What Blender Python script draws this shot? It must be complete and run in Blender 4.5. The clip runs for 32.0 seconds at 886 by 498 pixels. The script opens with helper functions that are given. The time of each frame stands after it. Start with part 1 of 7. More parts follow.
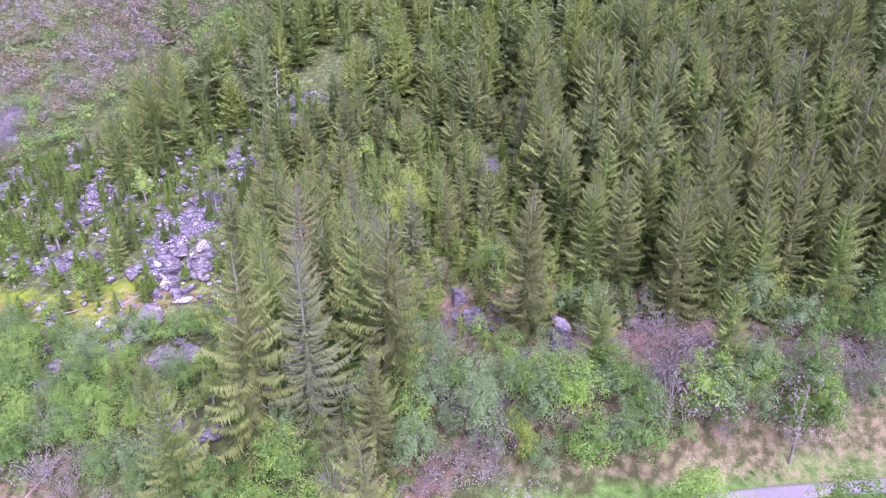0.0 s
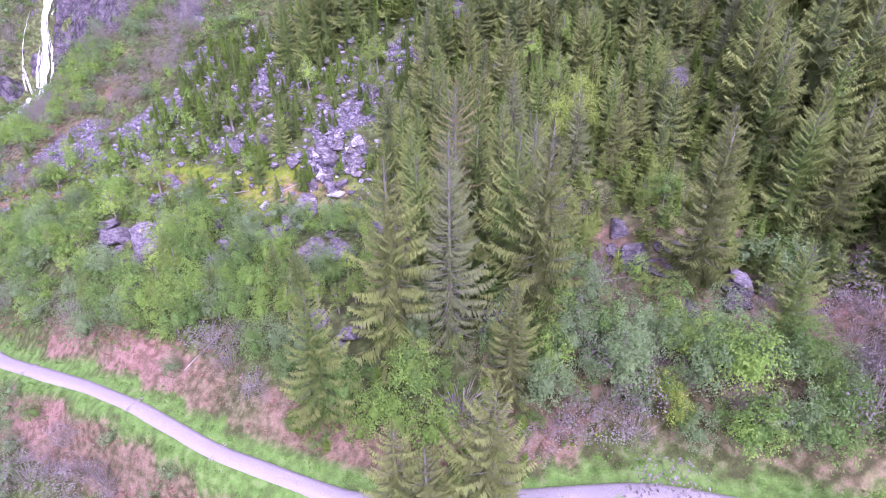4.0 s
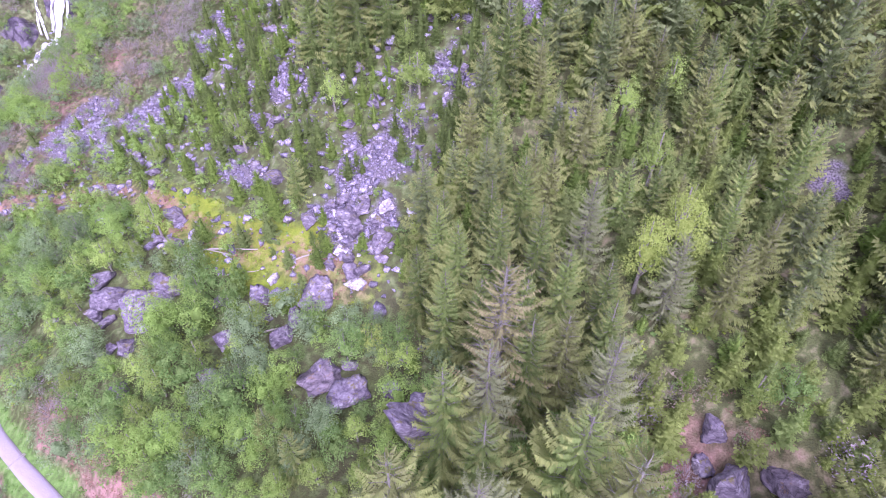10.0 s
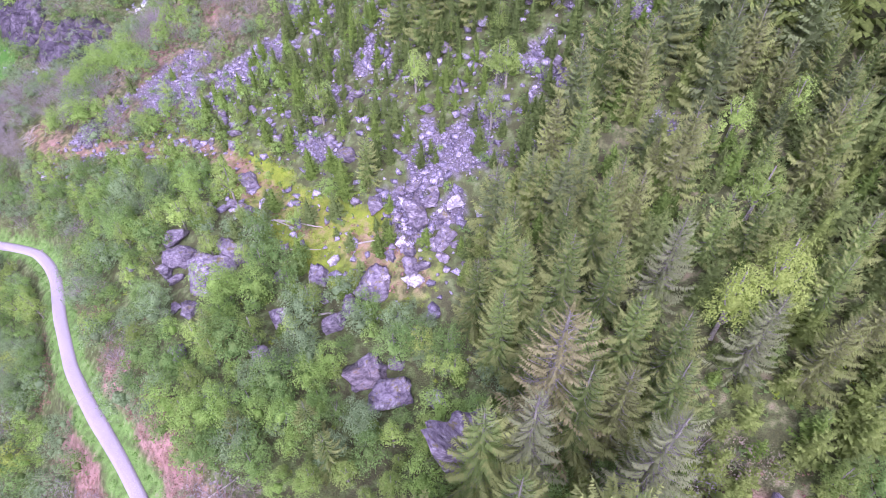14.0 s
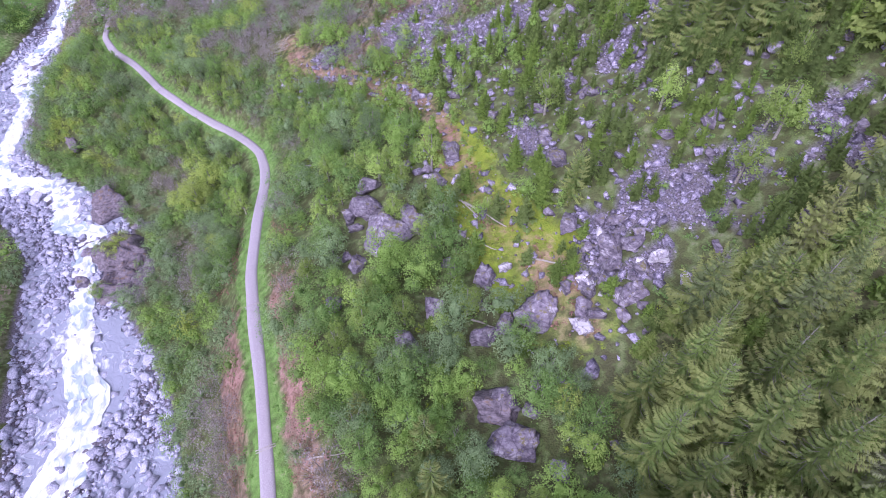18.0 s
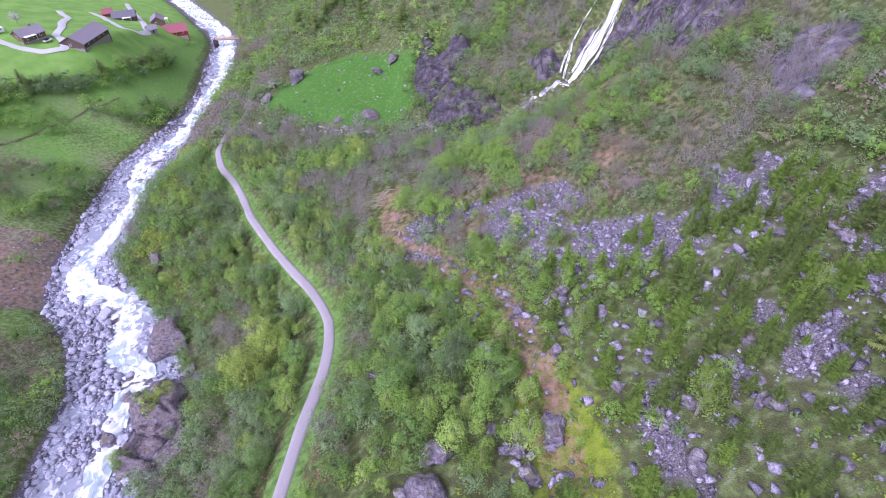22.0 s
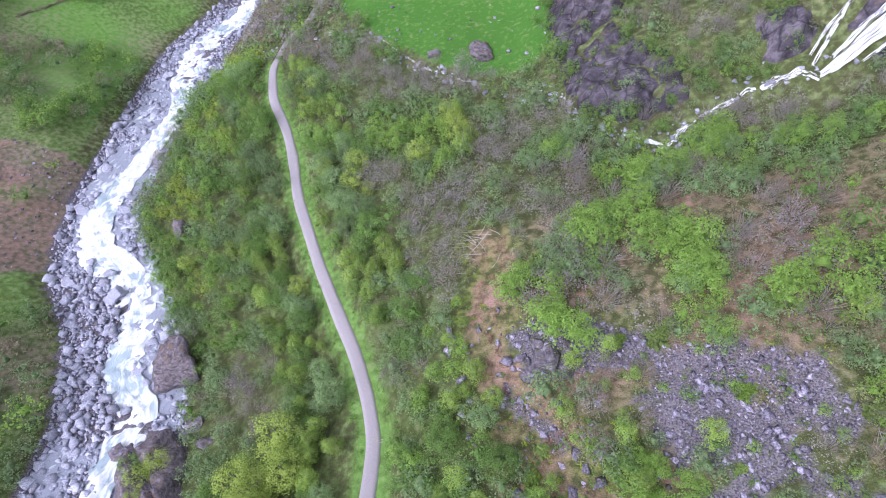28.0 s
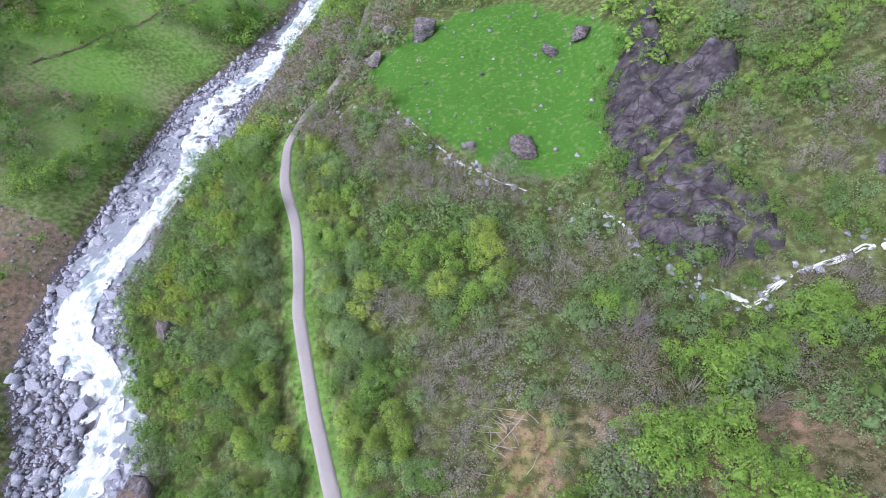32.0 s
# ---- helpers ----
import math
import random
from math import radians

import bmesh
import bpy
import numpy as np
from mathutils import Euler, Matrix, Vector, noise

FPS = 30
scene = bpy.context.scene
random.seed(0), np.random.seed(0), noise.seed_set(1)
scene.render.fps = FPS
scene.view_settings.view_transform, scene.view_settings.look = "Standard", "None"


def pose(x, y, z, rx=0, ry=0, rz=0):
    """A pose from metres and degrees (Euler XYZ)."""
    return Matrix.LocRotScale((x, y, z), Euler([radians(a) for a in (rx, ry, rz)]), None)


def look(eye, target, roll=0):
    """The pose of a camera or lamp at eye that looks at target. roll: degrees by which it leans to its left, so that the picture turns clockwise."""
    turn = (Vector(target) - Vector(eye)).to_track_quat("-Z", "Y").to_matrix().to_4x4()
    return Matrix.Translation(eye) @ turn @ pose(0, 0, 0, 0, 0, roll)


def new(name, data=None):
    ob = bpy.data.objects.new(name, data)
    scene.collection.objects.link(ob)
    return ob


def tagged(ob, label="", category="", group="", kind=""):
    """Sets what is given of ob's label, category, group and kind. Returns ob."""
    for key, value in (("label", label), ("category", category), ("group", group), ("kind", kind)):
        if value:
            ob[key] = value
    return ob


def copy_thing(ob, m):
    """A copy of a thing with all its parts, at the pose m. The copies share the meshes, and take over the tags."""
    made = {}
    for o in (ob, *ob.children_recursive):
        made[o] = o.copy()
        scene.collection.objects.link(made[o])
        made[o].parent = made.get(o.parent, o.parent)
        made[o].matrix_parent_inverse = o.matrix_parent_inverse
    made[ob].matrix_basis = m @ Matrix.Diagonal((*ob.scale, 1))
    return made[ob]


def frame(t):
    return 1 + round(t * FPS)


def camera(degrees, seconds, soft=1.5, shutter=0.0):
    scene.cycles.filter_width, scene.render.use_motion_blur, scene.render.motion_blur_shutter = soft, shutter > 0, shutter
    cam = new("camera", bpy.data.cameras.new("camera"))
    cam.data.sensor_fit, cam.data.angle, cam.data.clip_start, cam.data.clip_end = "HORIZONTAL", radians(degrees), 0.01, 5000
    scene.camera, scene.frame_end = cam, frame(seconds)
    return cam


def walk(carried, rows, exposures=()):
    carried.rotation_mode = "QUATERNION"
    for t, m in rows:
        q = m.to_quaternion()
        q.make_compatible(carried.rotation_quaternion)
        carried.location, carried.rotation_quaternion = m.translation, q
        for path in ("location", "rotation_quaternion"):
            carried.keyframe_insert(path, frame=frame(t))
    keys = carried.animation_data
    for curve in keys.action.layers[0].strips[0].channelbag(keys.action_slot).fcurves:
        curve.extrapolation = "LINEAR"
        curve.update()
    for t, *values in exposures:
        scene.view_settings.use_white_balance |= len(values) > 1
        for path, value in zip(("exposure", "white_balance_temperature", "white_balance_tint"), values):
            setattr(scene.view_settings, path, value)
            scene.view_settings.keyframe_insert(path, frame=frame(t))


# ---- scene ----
cam = camera(78.3, 32.0, 1.0)
METRES, EYE, TILT, LEAN, TURN = 180.0, 90.0, -20.25, 0.25, -85.0
ROWS = [
    (0.0, 0.0, 0.0, 0.0, 0.0, 0.0, 0.0),
    (0.5, 0.0013, 0.0003, -0.0003, 3.62, -0.32, -1.31),
    (1.0, 0.0018, 0.0003, -0.0007, 6.54, -0.59, -2.38),
    (1.5, 0.0025, 0.0005, -0.001, 10.46, -1.45, -3.75),
    (2.0, 0.0031, 0.0009, -0.0014, 13.77, -1.83, -4.94),
    (2.5, 0.0019, 0.0034, -0.0007, 15.2, -2.01, -5.51),
    (3.0, -0.0016, 0.01, 0.0021, 15.49, -1.95, -5.61),
    (3.5, -0.0065, 0.0194, 0.0053, 15.59, -5.44, -5.68),
    (5.5, -0.0324, 0.0827, 0.0329, 13.78, -22.63, -5.11),
    (6.0, -0.0379, 0.098, 0.0444, 13.69, -22.59, -5.15),
    (6.5, -0.0422, 0.1107, 0.0553, 13.66, -22.58, -5.17),
    (7.0, -0.0461, 0.1217, 0.066, 13.71, -22.54, -5.22),
    (7.5, -0.049, 0.1297, 0.0767, 13.73, -22.51, -5.27),
    (8.0, -0.0516, 0.1349, 0.0899, 13.81, -22.49, -5.4),
    (8.5, -0.0539, 0.1398, 0.1037, 13.82, -22.54, -5.45),
    (9.0, -0.0566, 0.1469, 0.1188, 13.85, -22.6, -5.52),
    (9.5, -0.0598, 0.1561, 0.1334, 15.09, -22.8, -5.93),
    (10.0, -0.0637, 0.168, 0.1475, 21.73, -23.57, -7.98),
    (10.5, -0.069, 0.1798, 0.159, 23.7, -23.78, -8.6),
    (11.0, -0.0741, 0.1907, 0.1664, 24.42, -23.69, -8.83),
    (11.5, -0.0753, 0.1944, 0.1672, 24.95, -23.72, -9.12),
    (12.0, -0.0756, 0.1953, 0.1669, 25.43, -23.67, -9.31),
    (12.5, -0.0757, 0.195, 0.1663, 25.64, -23.58, -9.42),
    (13.0, -0.0758, 0.1945, 0.1656, 27.46, -23.78, -10.02),
    (13.5, -0.0756, 0.1941, 0.1651, 30.43, -24.84, -10.96),
    (14.0, -0.0752, 0.1945, 0.165, 31.69, -28.99, -11.33),
    (14.5, -0.0754, 0.1949, 0.1654, 34.36, -33.51, -12.05),
    (15.0, -0.0756, 0.1958, 0.1656, 43.93, -38.57, -14.5),
    (15.5, -0.0757, 0.1965, 0.1656, 47.72, -39.49, -15.37),
    (17.5, -0.1063, 0.2165, 0.1746, 51.71, -39.99, -16.18),
    (18.0, -0.1209, 0.2257, 0.179, 57.8, -40.17, -17.32),
    (18.5, -0.1357, 0.2338, 0.1828, 60.45, -36.19, -17.84),
    (19.0, -0.1535, 0.2429, 0.1871, 61.5, -32.84, -18.05),
    (19.5, -0.1722, 0.2513, 0.1908, 64.65, -33.0, -18.51),
    (20.0, -0.1932, 0.2606, 0.1945, 68.04, -34.0, -18.96),
    (20.5, -0.2142, 0.2682, 0.1982, 69.13, -34.39, -19.09),
    (21.0, -0.2374, 0.2757, 0.2012, 69.72, -34.59, -19.18),
    (21.5, -0.2604, 0.2835, 0.204, 69.97, -34.69, -19.17),
    (22.0, -0.2855, 0.2914, 0.2064, 71.14, -35.08, -19.29),
    (22.5, -0.3101, 0.2988, 0.2079, 71.77, -35.24, -19.41),
    (23.0, -0.337, 0.3058, 0.2092, 72.59, -35.52, -19.53),
    (23.5, -0.3634, 0.3137, 0.2093, 81.06, -38.24, -20.13),
    (24.0, -0.3915, 0.3196, 0.2091, 83.05, -38.86, -20.24),
    (24.5, -0.4193, 0.3237, 0.2077, 83.5, -39.01, -20.24),
    (25.0, -0.4486, 0.3271, 0.2054, 83.74, -39.08, -20.31),
    (25.5, -0.4772, 0.3301, 0.2031, 83.91, -39.35, -20.33),
    (27.5, -0.5823, 0.342, 0.1904, 83.98, -49.89, -20.33),
    (28.0, -0.6079, 0.3452, 0.1877, 83.94, -54.64, -20.3),
    (28.5, -0.6308, 0.3476, 0.1873, 83.98, -58.47, -20.27),
    (29.0, -0.6528, 0.3497, 0.1863, 84.09, -58.61, -20.29),
    (29.5, -0.672, 0.3514, 0.1837, 84.17, -58.63, -20.33),
    (30.0, -0.6901, 0.3532, 0.1808, 84.13, -58.62, -20.33),
    (30.5, -0.7066, 0.3552, 0.1779, 84.24, -58.66, -20.32),
    (31.0, -0.7227, 0.3568, 0.1754, 84.78, -58.61, -20.34),
    (31.5, -0.7379, 0.3586, 0.1733, 86.36, -57.93, -20.39),
    (32.0, -0.7516, 0.3597, 0.171, 88.69, -53.9, -20.54),
]
walk(cam, [(t, pose(0, 0, EYE, TILT, LEAN, TURN) @ pose(METRES * x, METRES * y, METRES * z, 90 + pitch, roll, yaw)) for t, x, y, z, yaw, pitch, roll in ROWS],
     exposures=[(0.0, 1.54, 5450, 54), (3.0, 1.46, 5450, 56), (6.0, 1.26, 5500, 56), (9.0, 1.48, 5450, 57), (13.0, 1.48, 5450, 56), (15.5, 1.12, 5450, 46), (19.0, 0.89, 5500, 40), (25.0, 0.86, 5550, 31), (32.0, 0.81, 5850, 15)])

# ---- light: an overcast day ----
world = bpy.data.worlds.new("overcast_sky")
scene.world = world
world.use_nodes = True
wn, wl = world.node_tree.nodes, world.node_tree.links
sky = wn.new("ShaderNodeTexSky")
sky.sky_type, sky.sun_disc = "NISHITA", False
sky.sun_elevation, sky.sun_rotation = radians(46), radians(234)
sky.air_density, sky.dust_density, sky.ozone_density = 1.0, 3.0, 1.0
cloud = wn.new("ShaderNodeHueSaturation")
cloud.inputs["Saturation"].default_value = 0.25
wl.new(sky.outputs["Color"], cloud.inputs["Color"])
wl.new(cloud.outputs["Color"], wn["Background"].inputs["Color"])
wn["Background"].inputs["Strength"].default_value = 0.15
sun = new("sun", bpy.data.lights.new("sun", "SUN"))
sun.data.energy, sun.data.angle, sun.data.color = 1.15, radians(50), (1.0, 0.97, 0.93)
sun.matrix_world = look((0, 0, 300), (90, 66, 184))

# ---- lie of the land: cross sections of the valley, x across, z up ----
# each row: y, then (x, z) of: far left, left slope, left bank, river left, river right, lower wood, road,
# bench outer edge, bench inner edge, lower slope, middle slope, upper slope, high slope
SECTIONS = []


def section(y, *points):
    SECTIONS.append((y, points))


section(-90, (-260, 190), (-110, 100), (-30, 56), (-5, 47), (18, 47), (32, 51), (46, 55), (60, 63), (76, 70), (102, 86), (128, 102), (190, 146), (330, 250))
section(0, (-260, 165), (-110, 75), (-28, 36), (-5, 29), (19, 29), (31, 37), (41, 44.5), (54, 50.5), (70, 53.5), (95, 65), (120, 79), (175, 114), (330, 222))
section(40, (-260, 150), (-105, 65), (-27, 29), (-5, 21.5), (20, 21.5), (28, 30), (35.3, 39.9), (49, 47), (70, 49.5), (92, 60), (118, 74), (175, 110), (330, 215))
section(65, (-260, 140), (-100, 58), (-26, 25), (-4, 17), (20.5, 17), (30, 27), (38, 37), (52, 44.8), (74, 47.3), (95, 58.5), (117, 72), (175, 107), (330, 212))
section(90, (-260, 130), (-95, 50), (-25, 20), (-5, 12.2), (19, 12.2), (31, 22), (41.3, 31), (57, 41), (79, 46.7), (95, 54), (116, 65), (172, 100), (330, 205))
section(120, (-260, 118), (-85, 38), (-21, 13), (-7, 6.6), (11, 6.6), (33, 15.5), (50, 24.3), (64, 34.5), (84, 41.5), (102, 50.3), (123, 62.5), (170, 92), (330, 192))
section(140, (-260, 108), (-80, 28), (-22, 7.5), (-7.5, 2.9), (14, 2.9), (33, 11.5), (49.5, 19.8), (63, 31.5), (80, 39.5), (104, 50.3), (126, 63.5), (170, 89), (330, 188))
section(160, (-260, 98), (-78, 22), (-27, 4), (-13.5, -1), (8, -1), (25, 7.5), (42.2, 15.9), (59, 28.5), (78, 35.5), (104, 46), (128, 61), (170, 90), (330, 190))
section(180, (-260, 90), (-80, 17), (-35, 1.5), (-25.5, -3.7), (-4, -3.7), (15, 5), (33.8, 13.7), (52, 25), (78, 30), (99, 31.5), (122, 42), (160, 88), (330, 192))
section(200, (-260, 82), (-80, 13), (-39, -0.5), (-29, -6.2), (-14, -6.2), (7, 3), (28, 11.3), (44, 18.5), (76, 25), (97, 36), (124, 54), (165, 92), (330, 196))
section(225, (-260, 74), (-80, 9), (-40, -3), (-30, -9.5), (-14.5, -9.5), (3, 3), (19.2, 9.6), (43, 17.5), (79, 23.5), (97, 36), (122, 54), (165, 94), (330, 198))
section(265, (-240, 66), (-85, 8), (-39, -11), (-29.5, -14.6), (-9.5, -14.6), (1, -7), (13, 2), (42, 16), (80, 24), (99, 37), (122, 55), (165, 96), (330, 200))
section(310, (-230, 52), (-60, 4), (-24, -15), (-16.5, -19.3), (-6, -19.3), (4, -12), (17, -3), (42, 12), (78, 28), (102, 44), (124, 62), (168, 100), (330, 205))
section(350, (-220, 44), (-48, 8), (-17, -19), (-10.5, -23.4), (0, -23.4), (12, -15), (26, -4), (48, 12), (80, 34), (104, 52), (126, 70), (168, 106), (330, 212))
section(440, (-220, 26), (-40, -14), (-20, -27), (-12, -32.4), (3.5, -32.4), (11, -28), (22, -20), (48, 2), (80, 30), (104, 50), (126, 70), (168, 108), (330, 220))
section(530, (-260, 14), (-80, -26), (-46, -36), (-38, -40.3), (-22, -40.3), (-12, -34), (2, -22), (32, 4), (70, 34), (100, 58), (126, 80), (168, 118), (330, 230))
section(620, (-300, 8), (-120, -34), (-82, -44), (-74, -48), (-56, -48), (-44, -40), (-26, -24), (10, 8), (56, 44), (92, 72), (124, 96), (170, 136), (330, 250))
SEC_Y = np.array([s[0] for s in SECTIONS], float)
SEC_X = np.array([[p[0] for p in s[1]] for s in SECTIONS], float)
SEC_Z = np.array([[p[1] for p in s[1]] for s in SECTIONS], float)


def glide(y, ys, vs):
    """Smooth values at y between the stations ys (monotone cubic)."""
    y = np.clip(np.asarray(y, float), ys[0], ys[-1])
    h, d = np.diff(ys), np.diff(vs) / np.diff(ys)
    m = np.concatenate([[d[0]], np.where(d[1:] * d[:-1] > 0, 2 * d[1:] * d[:-1] / np.where(d[1:] + d[:-1] == 0, 1, d[1:] + d[:-1]), 0), [d[-1]]])
    i = np.clip(np.searchsorted(ys, y, side="right") - 1, 0, len(h) - 1)
    t = (y - ys[i]) / h[i]
    return ((1 + 2 * t) * (1 - t) ** 2 * vs[i] + t * (1 - t) ** 2 * h[i] * m[i] + t * t * (3 - 2 * t) * vs[i + 1] + t * t * (t - 1) * h[i] * m[i + 1])


ROAD_Y = np.array([-90, -30, -12.7, -2.5, 8, 23, 41, 57, 68, 81, 92, 107, 120, 127, 135, 142, 150, 157, 168, 186, 199, 208, 219, 231, 243, 256, 275, 310, 350, 400, 432, 446.])
ROAD_X = np.array([50, 46, 43.4, 42.4, 38.5, 33.6, 34.6, 37.4, 38.9, 40.1, 41.5, 45.3, 49.4, 50.6, 50.9, 49.3, 46.5, 43.2, 38.3, 31.4, 28.2, 25.4, 20.3, 18, 19.5, 24, 26, 24, 27, 26, 19, 8.])
ROAD_Z = np.array([54, 47.5, 45.6, 44.7, 43.3, 41.4, 39.4, 38, 36, 33.2, 30.4, 27.2, 24.4, 22.8, 20.9, 19.2, 17.6, 16.3, 15, 13, 11.2, 10.6, 10, 9.4, 8.5, 7, 4, -2, -6, -16, -24, -27.6])


def land(x, y):
    """Height of the bare ground; x, y arrays of one shape."""
    x, y = np.broadcast_arrays(np.asarray(x, float), np.asarray(y, float))
    kx = np.stack([glide(y, SEC_Y, SEC_X[:, k]) for k in range(13)])
    kz = np.stack([glide(y, SEC_Y, SEC_Z[:, k]) for k in range(13)])
    z = np.where(x < kx[0], kz[0] + (kx[0] - x) * 0.45, kz[-1] + (x - kx[-1]) * 0.6)
    for k in range(12):
        t = (x - kx[k]) / (kx[k + 1] - kx[k])
        z = np.where((t >= 0) & (t < 1), kz[k] + t * (kz[k + 1] - kz[k]), z)
    rx, rz = np.interp(y, ROAD_Y, ROAD_X), np.interp(y, ROAD_Y, ROAD_Z)
    near = np.clip((5.0 - np.abs(x - rx)) / 3.2, 0, 1) * (y < 450)
    near = near * near * (3 - 2 * near)
    z = z + (rz - z) * near
    return z - np.clip(y - 620, 0, 1e4) * 0.02
# ---- end of the lie of the land ----


# ---- small helpers ----
rng = np.random.default_rng(7)


def lattice(ix, iy, seed):
    h = np.sin(ix * 127.1 + iy * 311.7 + seed * 74.7) * 43758.5453
    return h - np.floor(h)


def soft_noise(x, y, size, seed=0):
    """Smooth noise from 0 to 1 over the plan, with lumps of the given size."""
    x, y = np.asarray(x, float) / size, np.asarray(y, float) / size
    ix, iy = np.floor(x), np.floor(y)
    fx, fy = x - ix, y - iy
    fx, fy = fx * fx * (3 - 2 * fx), fy * fy * (3 - 2 * fy)
    a, b = lattice(ix, iy, seed), lattice(ix + 1, iy, seed)
    c, d = lattice(ix, iy + 1, seed), lattice(ix + 1, iy + 1, seed)
    return (a + (b - a) * fx) * (1 - fy) + (c + (d - c) * fx) * fy


def inside(x, y, ring):
    """Which of the points lie inside the ring of plan corners."""
    x, y = np.asarray(x, float), np.asarray(y, float)
    res = np.zeros(np.broadcast(x, y).shape, bool)
    for (x0, y0), (x1, y1) in zip(ring, ring[1:] + ring[:1]):
        if y0 != y1:
            res ^= ((y0 > y) != (y1 > y)) & (x < (x1 - x0) * (y - y0) / (y1 - y0) + x0)
    return res


def quad_mesh(name, verts, quads, mats=(), which=None, smooth=False):
    """A mesh from arrays: n x 3 points and m x 4 corners."""
    me = bpy.data.meshes.new(name)
    verts, quads = np.asarray(verts, np.float32), np.asarray(quads, np.int32)
    me.vertices.add(len(verts))
    me.vertices.foreach_set("co", verts.ravel())
    me.loops.add(quads.size)
    me.loops.foreach_set("vertex_index", quads.ravel())
    me.polygons.add(len(quads))
    me.polygons.foreach_set("loop_start", np.arange(0, quads.size, 4, dtype=np.int32))
    for m in mats:
        me.materials.append(m)
    if which is not None:
        me.polygons.foreach_set("material_index", np.asarray(which, np.int32))
    if smooth:
        me.polygons.foreach_set("use_smooth", np.ones(len(quads), bool))
    me.update(calc_edges=True)
    return me


def part(name, bm, material, parent=None, label=""):
    me = bpy.data.meshes.new(name)
    bm.to_mesh(me)
    bm.free()
    me.materials.append(material)
    ob = new(name, me)
    if parent:
        ob.parent = parent
    return tagged(ob, label)


def join_arrays(pieces):
    """Joins (verts, quads) pairs."""
    vs, qs, n = [], [], 0
    for v, q in pieces:
        vs.append(v)
        qs.append(q + n)
        n += len(v)
    return np.concatenate(vs), np.concatenate(qs)


# ---- materials ----
def material(name, base, second, third=None, scale=1.0, rough=0.9, bump=0.3, bump_scale=8.0, leafy=0.0, per_object=0.0, per_island=0.0):
    """A surface of two or three colours mixed by noise at two sizes, with fine relief; leafy: share of light let through."""
    m = bpy.data.materials.new(name)
    m.use_nodes = True
    n, l = m.node_tree.nodes, m.node_tree.links
    bsdf = n["Principled BSDF"]
    geo = n.new("ShaderNodeNewGeometry")
    big, fine = n.new("ShaderNodeTexNoise"), n.new("ShaderNodeTexNoise")
    big.inputs["Scale"].default_value, big.inputs["Detail"].default_value = scale * 0.35, 3
    fine.inputs["Scale"].default_value, fine.inputs["Detail"].default_value = scale * 4.0, 5
    for t in (big, fine):
        l.new(geo.outputs["Position"], t.inputs["Vector"])
    ramp = n.new("ShaderNodeValToRGB")
    ramp.color_ramp.elements[0].position, ramp.color_ramp.elements[0].color = 0.36, (*base, 1)
    ramp.color_ramp.elements[1].position, ramp.color_ramp.elements[1].color = 0.64, (*second, 1)
    l.new(fine.outputs["Fac"], ramp.inputs["Fac"])
    col = ramp.outputs["Color"]
    if third:
        r2 = n.new("ShaderNodeValToRGB")
        r2.color_ramp.elements[0].position, r2.color_ramp.elements[1].position = 0.48, 0.62
        l.new(big.outputs["Fac"], r2.inputs["Fac"])
        mix = n.new("ShaderNodeMixRGB")
        mix.inputs["Color2"].default_value = (*third, 1)
        l.new(r2.outputs["Color"], mix.inputs["Fac"])
        l.new(col, mix.inputs["Color1"])
        col = mix.outputs["Color"]
    if per_object or per_island:
        info = n.new("ShaderNodeObjectInfo")
        hsv = n.new("ShaderNodeHueSaturation")
        span = n.new("ShaderNodeMapRange")
        amount = per_object or per_island
        span.inputs["To Min"].default_value, span.inputs["To Max"].default_value = 1 - amount, 1 + amount
        l.new(info.outputs["Random"] if per_object else geo.outputs["Random Per Island"], span.inputs["Value"])
        l.new(span.outputs["Result"], hsv.inputs["Value"])
        l.new(col, hsv.inputs["Color"])
        col = hsv.outputs["Color"]
    l.new(col, bsdf.inputs["Base Color"])
    bsdf.inputs["Roughness"].default_value = rough
    bsdf.inputs["Specular IOR Level"].default_value = 0.25
    if bump:
        bn, bt = n.new("ShaderNodeBump"), n.new("ShaderNodeTexNoise")
        bt.inputs["Scale"].default_value, bt.inputs["Detail"].default_value = bump_scale, 6
        l.new(geo.outputs["Position"], bt.inputs["Vector"])
        bn.inputs["Strength"].default_value, bn.inputs["Distance"].default_value = bump, 0.3
        l.new(bt.outputs["Fac"], bn.inputs["Height"])
        l.new(bn.outputs["Normal"], bsdf.inputs["Normal"])
    if leafy:
        out = n["Material Output"]
        tr, ms = n.new("ShaderNodeBsdfTranslucent"), n.new("ShaderNodeMixShader")
        l.new(col, tr.inputs["Color"])
        ms.inputs["Fac"].default_value = leafy
        l.new(bsdf.outputs["BSDF"], ms.inputs[1])
        l.new(tr.outputs["BSDF"], ms.inputs[2])
        l.new(ms.outputs["Shader"], out.inputs["Surface"])
    return m


